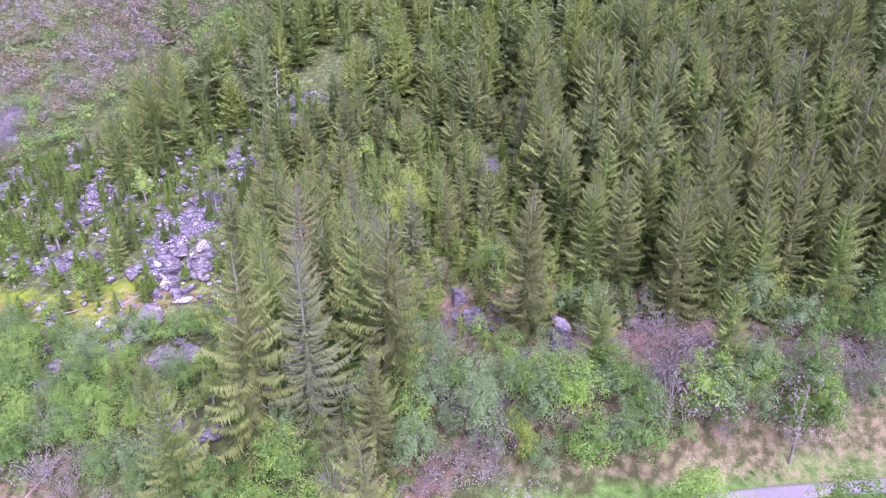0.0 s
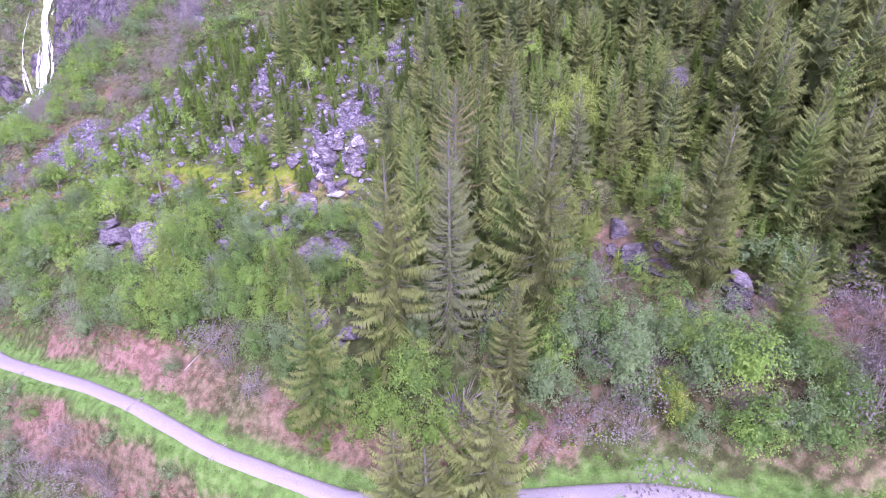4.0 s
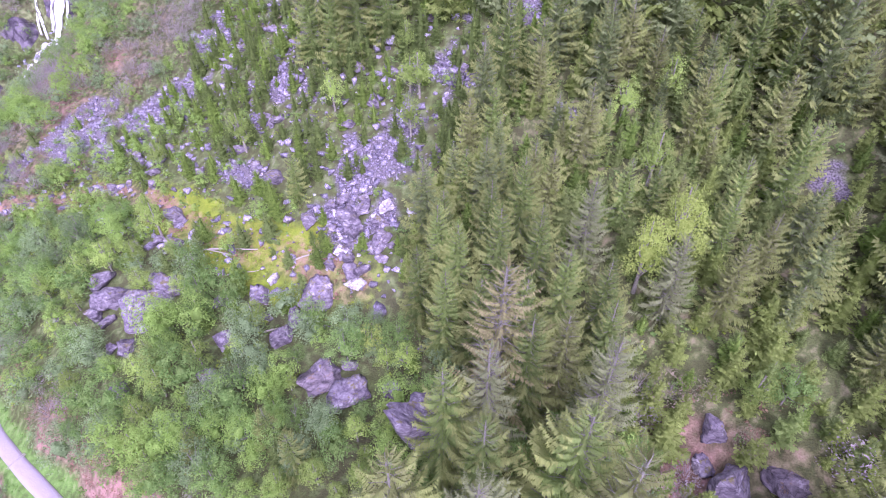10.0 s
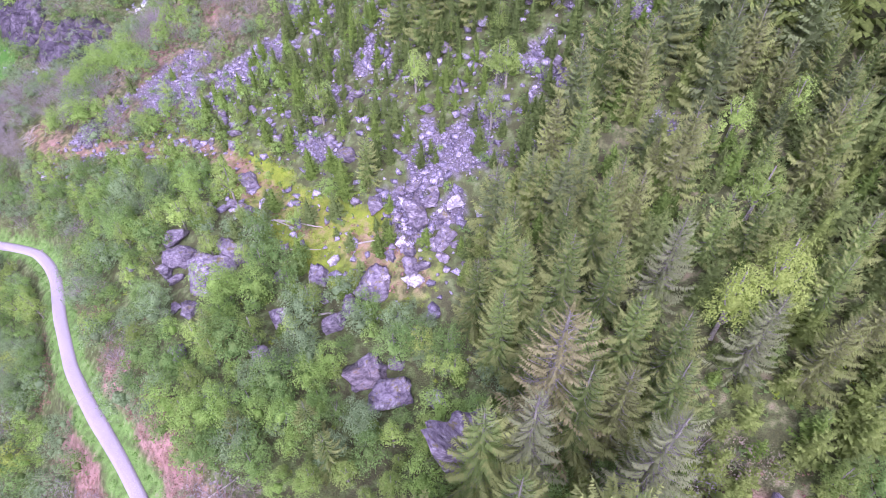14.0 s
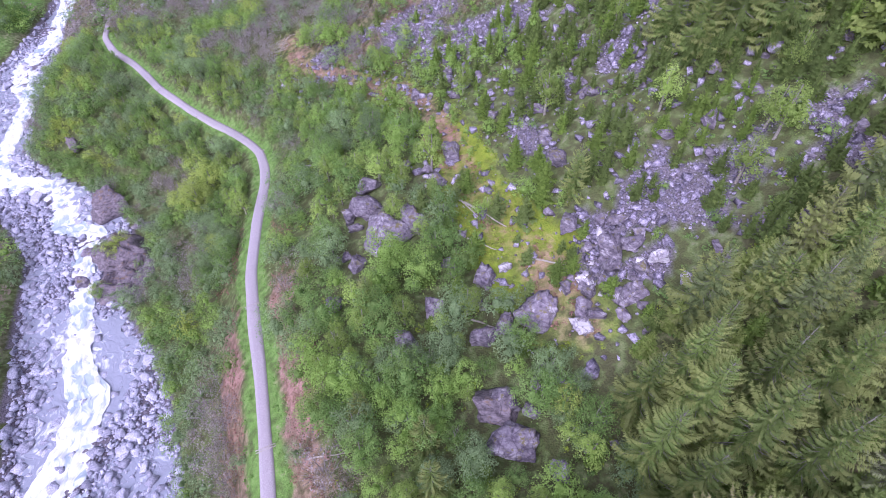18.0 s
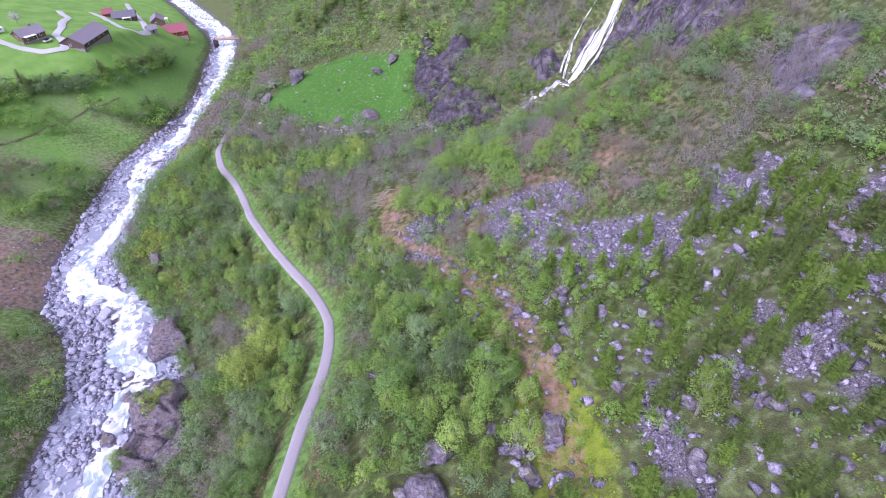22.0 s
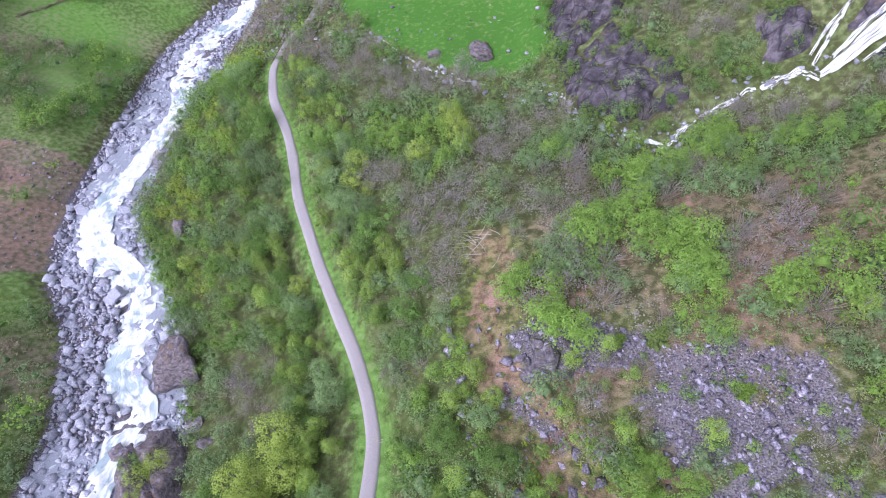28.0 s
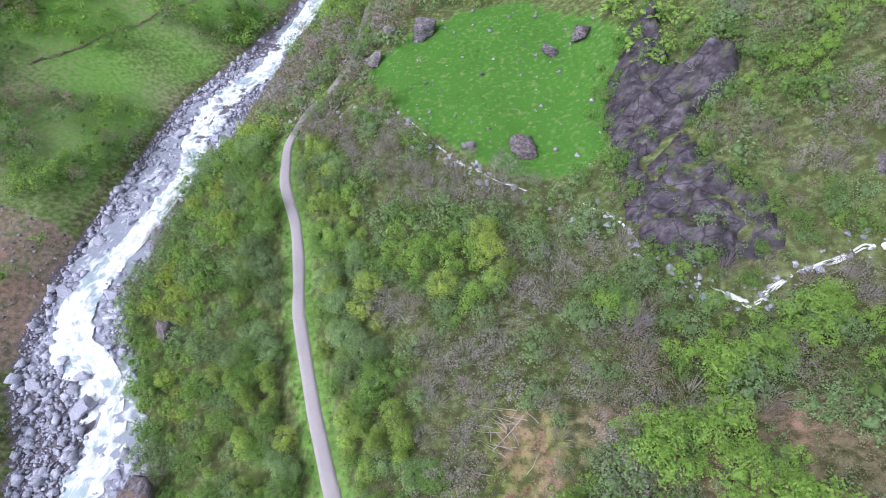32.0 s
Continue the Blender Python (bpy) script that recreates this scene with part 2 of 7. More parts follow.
BARK = material("grey_bark", (0.165, 0.155, 0.135), (0.3, 0.285, 0.255), scale=3)
BIRCH_BARK = material("birch_bark", (0.42, 0.40, 0.37), (0.16, 0.13, 0.11), scale=3)
NEEDLES = material("spruce_needles", (0.158, 0.231, 0.064), (0.259, 0.353, 0.103), (0.211, 0.284, 0.089), 0.9, leafy=0.45, per_object=0.25, bump=0)
NEEDLES_COOL = material("grey_green_needles", (0.173, 0.230, 0.089), (0.275, 0.348, 0.141), (0.227, 0.284, 0.117), 0.9, leafy=0.45, per_object=0.22, bump=0)
NEEDLES_WOOD = material("forest_needles", (0.168, 0.235, 0.066), (0.270, 0.353, 0.108), (0.227, 0.294, 0.094), 0.7, leafy=0.45, per_island=0.15, bump=0)
NEEDLES_WOOD_COOL = material("grey_green_forest_needles", (0.178, 0.235, 0.094), (0.281, 0.353, 0.146), (0.232, 0.289, 0.122), 0.7, leafy=0.45, per_island=0.15, bump=0)
NEEDLES_WOOD_FRESH = material("fresh_forest_needles", (0.205, 0.273, 0.066), (0.324, 0.407, 0.108), (0.259, 0.332, 0.089), 0.7, leafy=0.45, per_island=0.15, bump=0)
NEEDLES_GREY = material("lichened_needles", (0.215, 0.248, 0.118), (0.325, 0.362, 0.182), (0.262, 0.3, 0.15), 0.9, leafy=0.42, bump=0)
NEEDLES_DARK = material("dark_young_needles", (0.103, 0.155, 0.038), (0.178, 0.246, 0.064), (0.140, 0.198, 0.055), 0.6, leafy=0.42, per_island=0.15, bump=0)
NEEDLES_BROWN = material("dying_needles", (0.24, 0.228, 0.105), (0.37, 0.35, 0.165), (0.22, 0.22, 0.09), 0.9, leafy=0.3, bump=0)
NEEDLES_YOUNG = material("young_spruce_needles", (0.132, 0.215, 0.036), (0.22, 0.33, 0.062), (0.18, 0.268, 0.053), 0.5, leafy=0.42, per_island=0.15, bump=0)
LEAF_BRIGHT = material("spring_birch_leaves", (0.228, 0.38, 0.078), (0.345, 0.51, 0.125), (0.28, 0.432, 0.102), 0.75, leafy=0.44, per_island=0.12, bump=0)
LEAF_MID = material("alder_leaves", (0.143, 0.258, 0.068), (0.235, 0.375, 0.108), (0.2, 0.3, 0.085), 0.75, leafy=0.44, per_island=0.12, bump=0)
LEAF_GREY = material("willow_leaves", (0.187, 0.285, 0.128), (0.295, 0.405, 0.195), (0.235, 0.333, 0.16), 0.75, leafy=0.44, per_island=0.12, bump=0)
LEAF_YELLOW = material("budding_maple_leaves", (0.3, 0.395, 0.07), (0.43, 0.52, 0.12), None, 0.75, leafy=0.44, per_island=0.2, bump=0)
TWIG_BROWN = material("budding_brown_twigs", (0.243, 0.194, 0.149), (0.333, 0.275, 0.211), (0.234, 0.239, 0.135), 0.75, leafy=0.32, per_island=0.12, bump=0)
TWIG_GREY = material("bare_grey_twigs", (0.272, 0.236, 0.242), (0.384, 0.34, 0.347), (0.288, 0.248, 0.242), 0.75, leafy=0.32, per_island=0.12, bump=0)


def rock_material(name, dark, mid, pale, crust, lichen=0.56, moss=None, cracks=0.6, streak=(1.0, 1.0, 2.2), scale=1.3, vary=0.18):
    """Weathered rock: streaked stone, cracks, pale lichen crusts, and moss or litter where it lies flat."""
    m = bpy.data.materials.new(name)
    m.use_nodes = True
    n, l = m.node_tree.nodes, m.node_tree.links
    bsdf, geo, lay = n["Principled BSDF"], n.new("ShaderNodeNewGeometry"), n.new("ShaderNodeMapping")
    lay.inputs["Rotation"].default_value, lay.inputs["Scale"].default_value = (0.45, 0.3, 0.6), streak
    l.new(geo.outputs["Position"], lay.inputs["Vector"])

    def tex(kind, size, detail=6):
        t = n.new(kind)
        t.inputs["Scale"].default_value = size
        if kind == "ShaderNodeTexNoise":
            t.inputs["Detail"].default_value, t.inputs["Roughness"].default_value = detail, 0.68
        l.new(lay.outputs["Vector"], t.inputs["Vector"])
        return t

    def span(fac, lo, hi, a=0.0, b=1.0):
        x = n.new("ShaderNodeMapRange")
        x.inputs["From Min"].default_value, x.inputs["From Max"].default_value = lo, hi
        x.inputs["To Min"].default_value, x.inputs["To Max"].default_value = a, b
        l.new(fac, x.inputs["Value"])
        return x.outputs["Result"]

    def over(base, colour, fac):
        x = n.new("ShaderNodeMixRGB")
        x.inputs["Color2"].default_value = (*colour, 1)
        l.new(fac, x.inputs["Fac"]), l.new(base, x.inputs["Color1"])
        return x.outputs["Color"]

    grain, patch, crack = tex("ShaderNodeTexNoise", scale, 9), tex("ShaderNodeTexNoise", scale * 0.45, 7), tex("ShaderNodeTexVoronoi", scale * 0.42)
    crack.feature = "DISTANCE_TO_EDGE"
    ramp = n.new("ShaderNodeValToRGB")
    ramp.color_ramp.elements[0].position, ramp.color_ramp.elements[0].color = 0.34, (*dark, 1)
    ramp.color_ramp.elements[1].position, ramp.color_ramp.elements[1].color = 0.66, (*pale, 1)
    ramp.color_ramp.elements.new(0.5).color = (*mid, 1)
    l.new(grain.outputs["Fac"], ramp.inputs["Fac"])
    col = over(ramp.outputs["Color"], crust, span(patch.outputs["Fac"], lichen, lichen + 0.07, 0, 0.85))
    col = over(col, tuple(0.4 * c for c in dark), span(crack.outputs["Distance"], 0.0, 0.032, cracks, 0.0))
    if moss:
        axes = n.new("ShaderNodeSeparateXYZ")
        l.new(geo.outputs["Normal"], axes.inputs["Vector"])
        flat = n.new("ShaderNodeMath")
        flat.operation = "MULTIPLY"
        l.new(span(axes.outputs["Z"], 0.55, 0.9), flat.inputs[0]), l.new(span(tex("ShaderNodeTexNoise", scale * 0.8).outputs["Fac"], 0.55, 0.62), flat.inputs[1])
        col = over(col, moss, flat.outputs["Value"])
    info, hsv = n.new("ShaderNodeObjectInfo"), n.new("ShaderNodeHueSaturation")
    l.new(span(info.outputs["Random"], 0, 1, 1 - vary, 1 + vary), hsv.inputs["Value"]), l.new(col, hsv.inputs["Color"])
    l.new(hsv.outputs["Color"], bsdf.inputs["Base Color"])
    bsdf.inputs["Roughness"].default_value, bsdf.inputs["Specular IOR Level"].default_value = 0.88, 0.25
    bn = n.new("ShaderNodeBump")
    bn.inputs["Strength"].default_value, bn.inputs["Distance"].default_value = 0.8, 0.35
    l.new(grain.outputs["Fac"], bn.inputs["Height"])
    l.new(bn.outputs["Normal"], bsdf.inputs["Normal"])
    return m


ROCK = rock_material("lichened_rock", (0.075, 0.06, 0.085), (0.19, 0.165, 0.2), (0.33, 0.3, 0.34), (0.46, 0.43, 0.47), 0.57, (0.17, 0.15, 0.07))
ROCK_WHITE = rock_material("white_lichened_rock", (0.15, 0.13, 0.155), (0.33, 0.3, 0.34), (0.5, 0.47, 0.52), (0.66, 0.64, 0.66), 0.48)
SCREE = material("scree_stone", (0.155, 0.137, 0.188), (0.42, 0.385, 0.485), None, 1.2, bump=0.5, per_island=0.5)
RIVER_STONE = material("river_stone", (0.28, 0.28, 0.355), (0.51, 0.51, 0.61), None, 1.2, bump=0.4, per_island=0.3)
CLIFF = rock_material("dark_cliff_rock", (0.026, 0.022, 0.03), (0.08, 0.068, 0.086), (0.19, 0.165, 0.2), (0.15, 0.112, 0.085), 0.6, (0.11, 0.145, 0.04), 0.7, (0.8, 1.3, 0.9), 0.48)
# Violet grey slab rock, with distance haze put in as a bluish tint.
CLIFF_PALE = rock_material("pale_slab_rock", (0.07, 0.06, 0.08), (0.16, 0.142, 0.178), (0.3, 0.275, 0.33), (0.23, 0.19, 0.175), 0.6, (0.15, 0.17, 0.07), 0.7, (0.8, 1.4, 1.0), 0.5)
GRAVEL_ROAD = material("gravel_track", (0.335, 0.295, 0.32), (0.455, 0.41, 0.44), (0.395, 0.355, 0.38), 2.0, bump=0.3, bump_scale=20)
WOOD_GREY = material("weathered_log", (0.32, 0.29, 0.26), (0.47, 0.43, 0.39), None, 3)

# Paler outer sprays: fresh shoots, plus the light on the tips, put into colour.
NEEDLES_TIP = material("fresh_lit_spruce_tips", (0.221, 0.265, 0.080), (0.329, 0.377, 0.124), (0.270, 0.316, 0.105), 0.9, leafy=0.42, per_object=0.2, bump=0)
NEEDLES_OLIVE = material("olive_needles", (0.181, 0.210, 0.077), (0.283, 0.310, 0.117), (0.232, 0.257, 0.099), 0.9, leafy=0.42, per_object=0.2, bump=0)
NEEDLES_YOUNG_ONE = material("young_shoot_needles", (0.125, 0.205, 0.038), (0.21, 0.315, 0.064), None, 0.9, leafy=0.42, per_object=0.25, bump=0)
LEAF_BRIGHT_ONE = material("birch_leaves", (0.25, 0.375, 0.082), (0.38, 0.505, 0.135), None, 0.75, leafy=0.44, per_object=0.28, bump=0)
LEAF_MID_ONE = material("single_alder_leaves", (0.168, 0.29, 0.074), (0.27, 0.42, 0.118), None, 0.75, leafy=0.44, per_object=0.32, bump=0)
LEAF_GREY_ONE = material("single_willow_leaves", (0.2, 0.3, 0.132), (0.31, 0.425, 0.198), None, 0.75, leafy=0.44, per_object=0.28, bump=0)
LEAF_YELLOW_ONE = material("single_maple_leaves", (0.32, 0.42, 0.09), (0.455, 0.56, 0.145), None, 0.75, leafy=0.44, per_object=0.15, bump=0)
LEAF_MOSS = material("bilberry_leaves", (0.19, 0.28, 0.024), (0.31, 0.4, 0.05), None, 0.6, leafy=0.2, per_island=0.12, bump=0)
BRACKEN = material("dead_bracken_fronds", (0.22, 0.115, 0.085), (0.36, 0.215, 0.17), (0.3, 0.2, 0.13), 0.8, leafy=0.15, per_island=0.3, bump=0)
MEADOW_BLADES = material("meadow_grass_blades", (0.055, 0.17, 0.023), (0.09, 0.235, 0.036), None, 0.6, leafy=0.2, per_island=0.2, bump=0)
GRASS_BLADES = material("verge_grass_blades", (0.105, 0.225, 0.042), (0.17, 0.31, 0.065), None, 0.6, leafy=0.2, per_island=0.2, bump=0)
ROCK_BROWN = rock_material("mossy_brown_rock", (0.06, 0.05, 0.058), (0.17, 0.145, 0.165), (0.29, 0.25, 0.275), (0.38, 0.34, 0.37), 0.6, (0.19, 0.13, 0.085))

EARTH_BANK = material("raw_earth", (0.17, 0.125, 0.095), (0.29, 0.23, 0.18), (0.20, 0.19, 0.12), 0.8, bump=0.8, bump_scale=3)
PALE_ROAD = material("pale_farm_gravel", (0.46, 0.46, 0.47), (0.58, 0.57, 0.57), None, 1.0, bump=0.2)
WOOD_ORANGE = material("fresh_bridge_timber", (0.45, 0.30, 0.20), (0.58, 0.42, 0.30), None, 3)
WOOD_DARK = material("dark_stained_boards", (0.1, 0.07, 0.065), (0.17, 0.115, 0.105), None, 2)
WOOD_BROWN = material("brown_boards", (0.16, 0.10, 0.075), (0.24, 0.16, 0.12), None, 2)
WOOD_GREY_WALL = material("grey_boards", (0.26, 0.25, 0.25), (0.36, 0.35, 0.35), None, 2)
SLATE = material("grey_slate_roof", (0.2, 0.175, 0.21), (0.3, 0.265, 0.31), None, 1.5, rough=0.6)
SLATE_DARK = material("dark_slate_roof", (0.12, 0.11, 0.14), (0.19, 0.175, 0.215), None, 1.5, rough=0.6)
RED_WALL = material("red_barn_paint", (0.27, 0.045, 0.04), (0.36, 0.07, 0.06), None, 2)
RED_ROOF = material("red_metal_roof", (0.27, 0.085, 0.105), (0.36, 0.125, 0.15), None, 1.0, rough=0.5)
WHITE_PAINT = material("white_paint", (0.74, 0.74, 0.73), (0.82, 0.82, 0.81), None, 2, rough=0.5, bump=0.1)
STONE_WALL = material("foundation_stone", (0.25, 0.24, 0.24), (0.38, 0.365, 0.36), None, 3)
PANE = material("window_glass", (0.03, 0.035, 0.045), (0.05, 0.055, 0.065), None, 1, rough=0.08, bump=0)
BLOSSOM = material("pale_blossom", (0.48, 0.46, 0.46), (0.62, 0.60, 0.60), None, 0.8, leafy=0.25, bump=0)

# the river's white channel: y, x of its middle, half its width
WATER = np.array([(-90, 6, 6), (0, 5, 5), (60, 3, 5), (75, 2.5, 5.5), (86, 6, 4), (92, 6.8, 4.4), (98, 4.6, 3.4), (107, 4.6, 3), (117.5, 4.6, 3), (130, 4, 2.8), (141, 5.4, 4), (145.4, 6.5, 4.6), (150, 1.5, 3.6), (156, -1.7, 4.2), (164, -1.3, 4.8),
                  (171, -4.5, 4.4), (178.8, -11, 5.5), (184, -18.5, 4.8), (192.5, -21.7, 4.8), (206, -20.7, 3.4), (219.7, -18, 3.2), (240, -15.5, 3.8), (253, -19.5, 4.2), (268, -19, 6.4)])
WATER = np.concatenate([WATER, [(280, -17, 5), (295, -9.8, 4.2), (304, -9.5, 3.7), (345, -5, 4.2), (379, 1, 5), (400, 0, 5), (434, -3, 6), (488, -10, 6), (539, -32, 7.5), (601, -56, 8), (700, -80, 9), (1200, -120, 12)]])
WATER_PLAN = [(x, y) for y, x, _ in WATER]
MEADOW_CRAG = [(93, 251), (88, 240), (84.5, 226), (84, 212), (84.5, 198), (88, 189.5), (97, 186), (105, 188), (103, 195), (98.5, 204), (96, 213), (103, 219), (107, 227), (103, 231), (97, 229), (96, 240), (98, 250)]
FALL_ROCKS = [(113, 189.5), (113.6, 198), (120.7, 194), (126, 197.4), (136, 198.5), (144, 207), (149, 207), (154, 198), (149, 186), (151, 175), (154.5, 174.5), (151, 161), (139, 152), (128.5, 155), (130, 160), (135, 166), (133.8, 174), (133.5, 182), (126.5, 183), (120, 183.4)]


def ground_material():
    """Heath, grass, moss, leaf litter and stony ground, laid out by the plan."""
    m = bpy.data.materials.new("hillside_ground")
    m.use_nodes = True
    n, l = m.node_tree.nodes, m.node_tree.links
    bsdf, geo = n["Principled BSDF"], n.new("ShaderNodeNewGeometry")

    def noise_tex(scale, detail=5):
        t = n.new("ShaderNodeTexNoise")
        t.inputs["Scale"].default_value, t.inputs["Detail"].default_value = scale, detail
        l.new(geo.outputs["Position"], t.inputs["Vector"])
        return t.outputs["Fac"]

    def two(c0, c1, fac, lo=0.38, hi=0.62):
        r = n.new("ShaderNodeValToRGB")
        r.color_ramp.elements[0].position, r.color_ramp.elements[0].color = lo, (*c0, 1)
        r.color_ramp.elements[1].position, r.color_ramp.elements[1].color = hi, (*c1, 1)
        l.new(fac, r.inputs["Fac"])
        return r.outputs["Color"]

    def blend(a, b, fac):
        x = n.new("ShaderNodeMixRGB")
        l.new(fac, x.inputs["Fac"]), l.new(a, x.inputs["Color1"]), l.new(b, x.inputs["Color2"])
        return x.outputs["Color"]

    def mask(fac, edge, soft=0.25):
        """Breaks up the soft edge of a plan mask with noise."""
        s = n.new("ShaderNodeMath")
        s.operation = "ADD"
        l.new(fac, s.inputs[0]), l.new(edge, s.inputs[1])
        r = n.new("ShaderNodeMapRange")
        r.inputs["From Min"].default_value, r.inputs["From Max"].default_value = 1.0 - soft, 1.0 + soft
        l.new(s.outputs["Value"], r.inputs["Value"])
        return r.outputs["Result"]

    cover = n.new("ShaderNodeVertexColor")
    cover.layer_name = "cover"
    split = n.new("ShaderNodeSeparateColor")
    l.new(cover.outputs["Color"], split.inputs["Color"])
    earth = n.new("ShaderNodeVertexColor")
    earth.layer_name = "earth"
    split2 = n.new("ShaderNodeSeparateColor")
    l.new(earth.outputs["Color"], split2.inputs["Color"])
    n1, n2, n3 = noise_tex(0.12, 4), noise_tex(0.9, 6), noise_tex(5.0, 6)
    heath = blend(two((0.085, 0.073, 0.047), (0.145, 0.122, 0.082), n2), two((0.055, 0.085, 0.02), (0.105, 0.14, 0.035), n3), n1)
    grass = blend(two((0.105, 0.27, 0.042), (0.165, 0.36, 0.065), n2), two((0.15, 0.265, 0.065), (0.215, 0.335, 0.098), n3), n1)
    lush = two((0.052, 0.16, 0.022), (0.09, 0.215, 0.034), n2)
    mown = two((0.16, 0.32, 0.06), (0.215, 0.395, 0.085), n1)
    moss = blend(two((0.165, 0.27, 0.014), (0.26, 0.38, 0.03), n2), two((0.12, 0.17, 0.025), (0.27, 0.24, 0.05), n3), n1)
    litter = blend(two((0.23, 0.11, 0.085), (0.41, 0.225, 0.19), n2), two((0.24, 0.155, 0.13), (0.41, 0.285, 0.25), n3), n1)
    stony = blend(two((0.06, 0.051, 0.064), (0.28, 0.25, 0.305), n3, 0.34, 0.62), two((0.08, 0.069, 0.076), (0.2, 0.178, 0.195), n3), n2)
    dry = two((0.165, 0.135, 0.1), (0.29, 0.24, 0.18), n2)
    col = blend(heath, grass, mask(split.outputs["Red"], n2))
    col = blend(col, lush, mask(cover.outputs["Alpha"], n2))
    col = blend(col, mown, mask(earth.outputs["Alpha"], n2))
    col = blend(col, dry, mask(split2.outputs["Green"], n2))
    col = blend(col, moss, mask(split.outputs["Blue"], n2))
    col = blend(col, litter, mask(split2.outputs["Red"], n2))
    col = blend(col, stony, mask(split.outputs["Green"], n2))
    col = blend(col, two((0.08, 0.068, 0.08), (0.24, 0.21, 0.245), n2), mask(split2.outputs["Blue"], n2, 0.15))
    l.new(col, bsdf.inputs["Base Color"])
    bsdf.inputs["Roughness"].default_value, bsdf.inputs["Specular IOR Level"].default_value = 0.95, 0.15
    bn = n.new("ShaderNodeBump")
    bn.inputs["Strength"].default_value, bn.inputs["Distance"].default_value = 0.5, 0.4
    l.new(n3, bn.inputs["Height"])
    l.new(bn.outputs["Normal"], bsdf.inputs["Normal"])
    return m


GROUND = ground_material()

# ---- what covers the land, in plan ----
MEADOW_RIGHT = [(33, 251), (46, 233), (58, 221), (66, 214), (77, 211), (84, 213), (86, 222), (87, 233), (92, 246), (84, 262), (70, 275), (54, 272), (42, 266), (36, 260)]
MOSS_STRIP = [(70, 56), (80, 52), (83, 58), (81, 75), (84, 90), (81, 100), (76, 96), (73, 80), (71, 66)]
TRAIL = [(76, 50), (78, 62), (77, 78), (79, 92), (81, 105), (80, 118), (75, 126), (72, 133), (67.5, 139), (66, 147), (69, 157), (67, 163)]
SCREES = [[(78, 54), (86, 48), (89, 51), (88.5, 60), (83, 65), (80, 61)], [(92, 52), (95, 60), (106.6, 56), (116.4, 54), (126, 52), (130, 38), (116, 38.5), (110.6, 43), (104.6, 42.6), (97.7, 45.8)], [(85, 57), (94, 66.5), (97.5, 63), (95, 59), (92, 52)],
          [(95.6, 84.9), (97.5, 87.2), (102.9, 86.5), (108.4, 86.9), (108.8, 84), (103, 80.8), (100.7, 80), (100.5, 82), (96, 82.6)], [(103.4, 79.6), (105.9, 79), (105.5, 77), (103.5, 74), (101.2, 73.5), (101, 77)],
          [(88, 88), (93.2, 88.5), (90, 84.8), (89.4, 79.5), (88.4, 73.5), (86, 75.5), (85.6, 82), (86.7, 86)], [(116.9, 95.4), (118.2, 92.4), (115.8, 87.4), (111.2, 85.4), (109.4, 89.7), (112.5, 90), (114.4, 93.2)], [(101.8, 91), (105, 92.4), (106.5, 90), (103.8, 87.5)],
          [(81.2, 138.4), (87.1, 139.4), (94.3, 137.5), (93, 131.3), (96.6, 125), (102.3, 120.5), (108.5, 115.5), (114.3, 117), (117.6, 121), (121.4, 119), (123, 113.5), (114.8, 106), (107.4, 105.6), (101.4, 107.4), (94.9, 111.2), (90.5, 114.6), (85.1, 125), (83, 131.5)],
          [(69, 145), (73, 147), (78.2, 146.5), (83.4, 142.4), (87.2, 140), (93.8, 139), (99.4, 136), (100.9, 130), (99, 127.4), (93, 131), (85, 136), (80.4, 138), (72.2, 137.7)], [(66.7, 137.4), (68.8, 137.8), (74, 132.2), (74.3, 129.7), (71, 132.7)], [(120.6, 100.5), (126.2, 102.2), (124, 98.6), (118.2, 96)], [(101, 26), (108, 27), (107, 34), (101, 33)], [(99, -2.5), (104, -1), (103.5, 3), (99.5, 2)]]
FOREST = [(60, -95), (64, -14), (66, 4), (64, 22), (70, 34), (79, 43), (94, 45), (105, 44), (118, 36), (128, 31), (330, 5), (330, -95)]
CREEK = [(122, 186, 42.5), (112, 187, 38.6), (104, 184.5, 34.2), (99, 181.2, 31.2), (94, 184.5, 30.6), (88, 188.5, 29.6), (84.4, 196.4, 27.6), (72, 206.7, 22.8), (63, 212.2, 20.8), (56, 218.5, 19.4), (47, 231, 17), (36, 238, 13), (24, 240, 8), (8, 244, -2), (-8, 250, -12.6)]


def path_distance(x, y, line):
    best = np.full(np.shape(x), 1e9)
    for (x0, y0), (x1, y1) in zip(line, line[1:]):
        t = np.clip(((x - x0) * (x1 - x0) + (y - y0) * (y1 - y0)) / ((x1 - x0) ** 2 + (y1 - y0) ** 2), 0, 1)
        best = np.minimum(best, np.hypot(x - x0 - t * (x1 - x0), y - y0 - t * (y1 - y0)))
    return best


def road_gap(x, y):
    return np.abs(x - np.interp(y, ROAD_Y, ROAD_X)) / np.hypot(1, np.interp(y, (ROAD_Y[1:] + ROAD_Y[:-1]) / 2, np.diff(ROAD_X) / np.diff(ROAD_Y)))


def in_scree(x, y):
    s = np.zeros(np.shape(x), bool)
    broken = soft_noise(x, y, 3.6, 8)
    for k, ring in enumerate(SCREES):
        s |= inside(x, y, ring) & (broken > (0.5 if k in (0, 2) else 0.54 if k == 1 else 0.34 if k == 10 else 0.27))
    return s


def bed_edges(y):
    return glide(y, SEC_Y, SEC_X[:, 3]), glide(y, SEC_Y, SEC_X[:, 4])


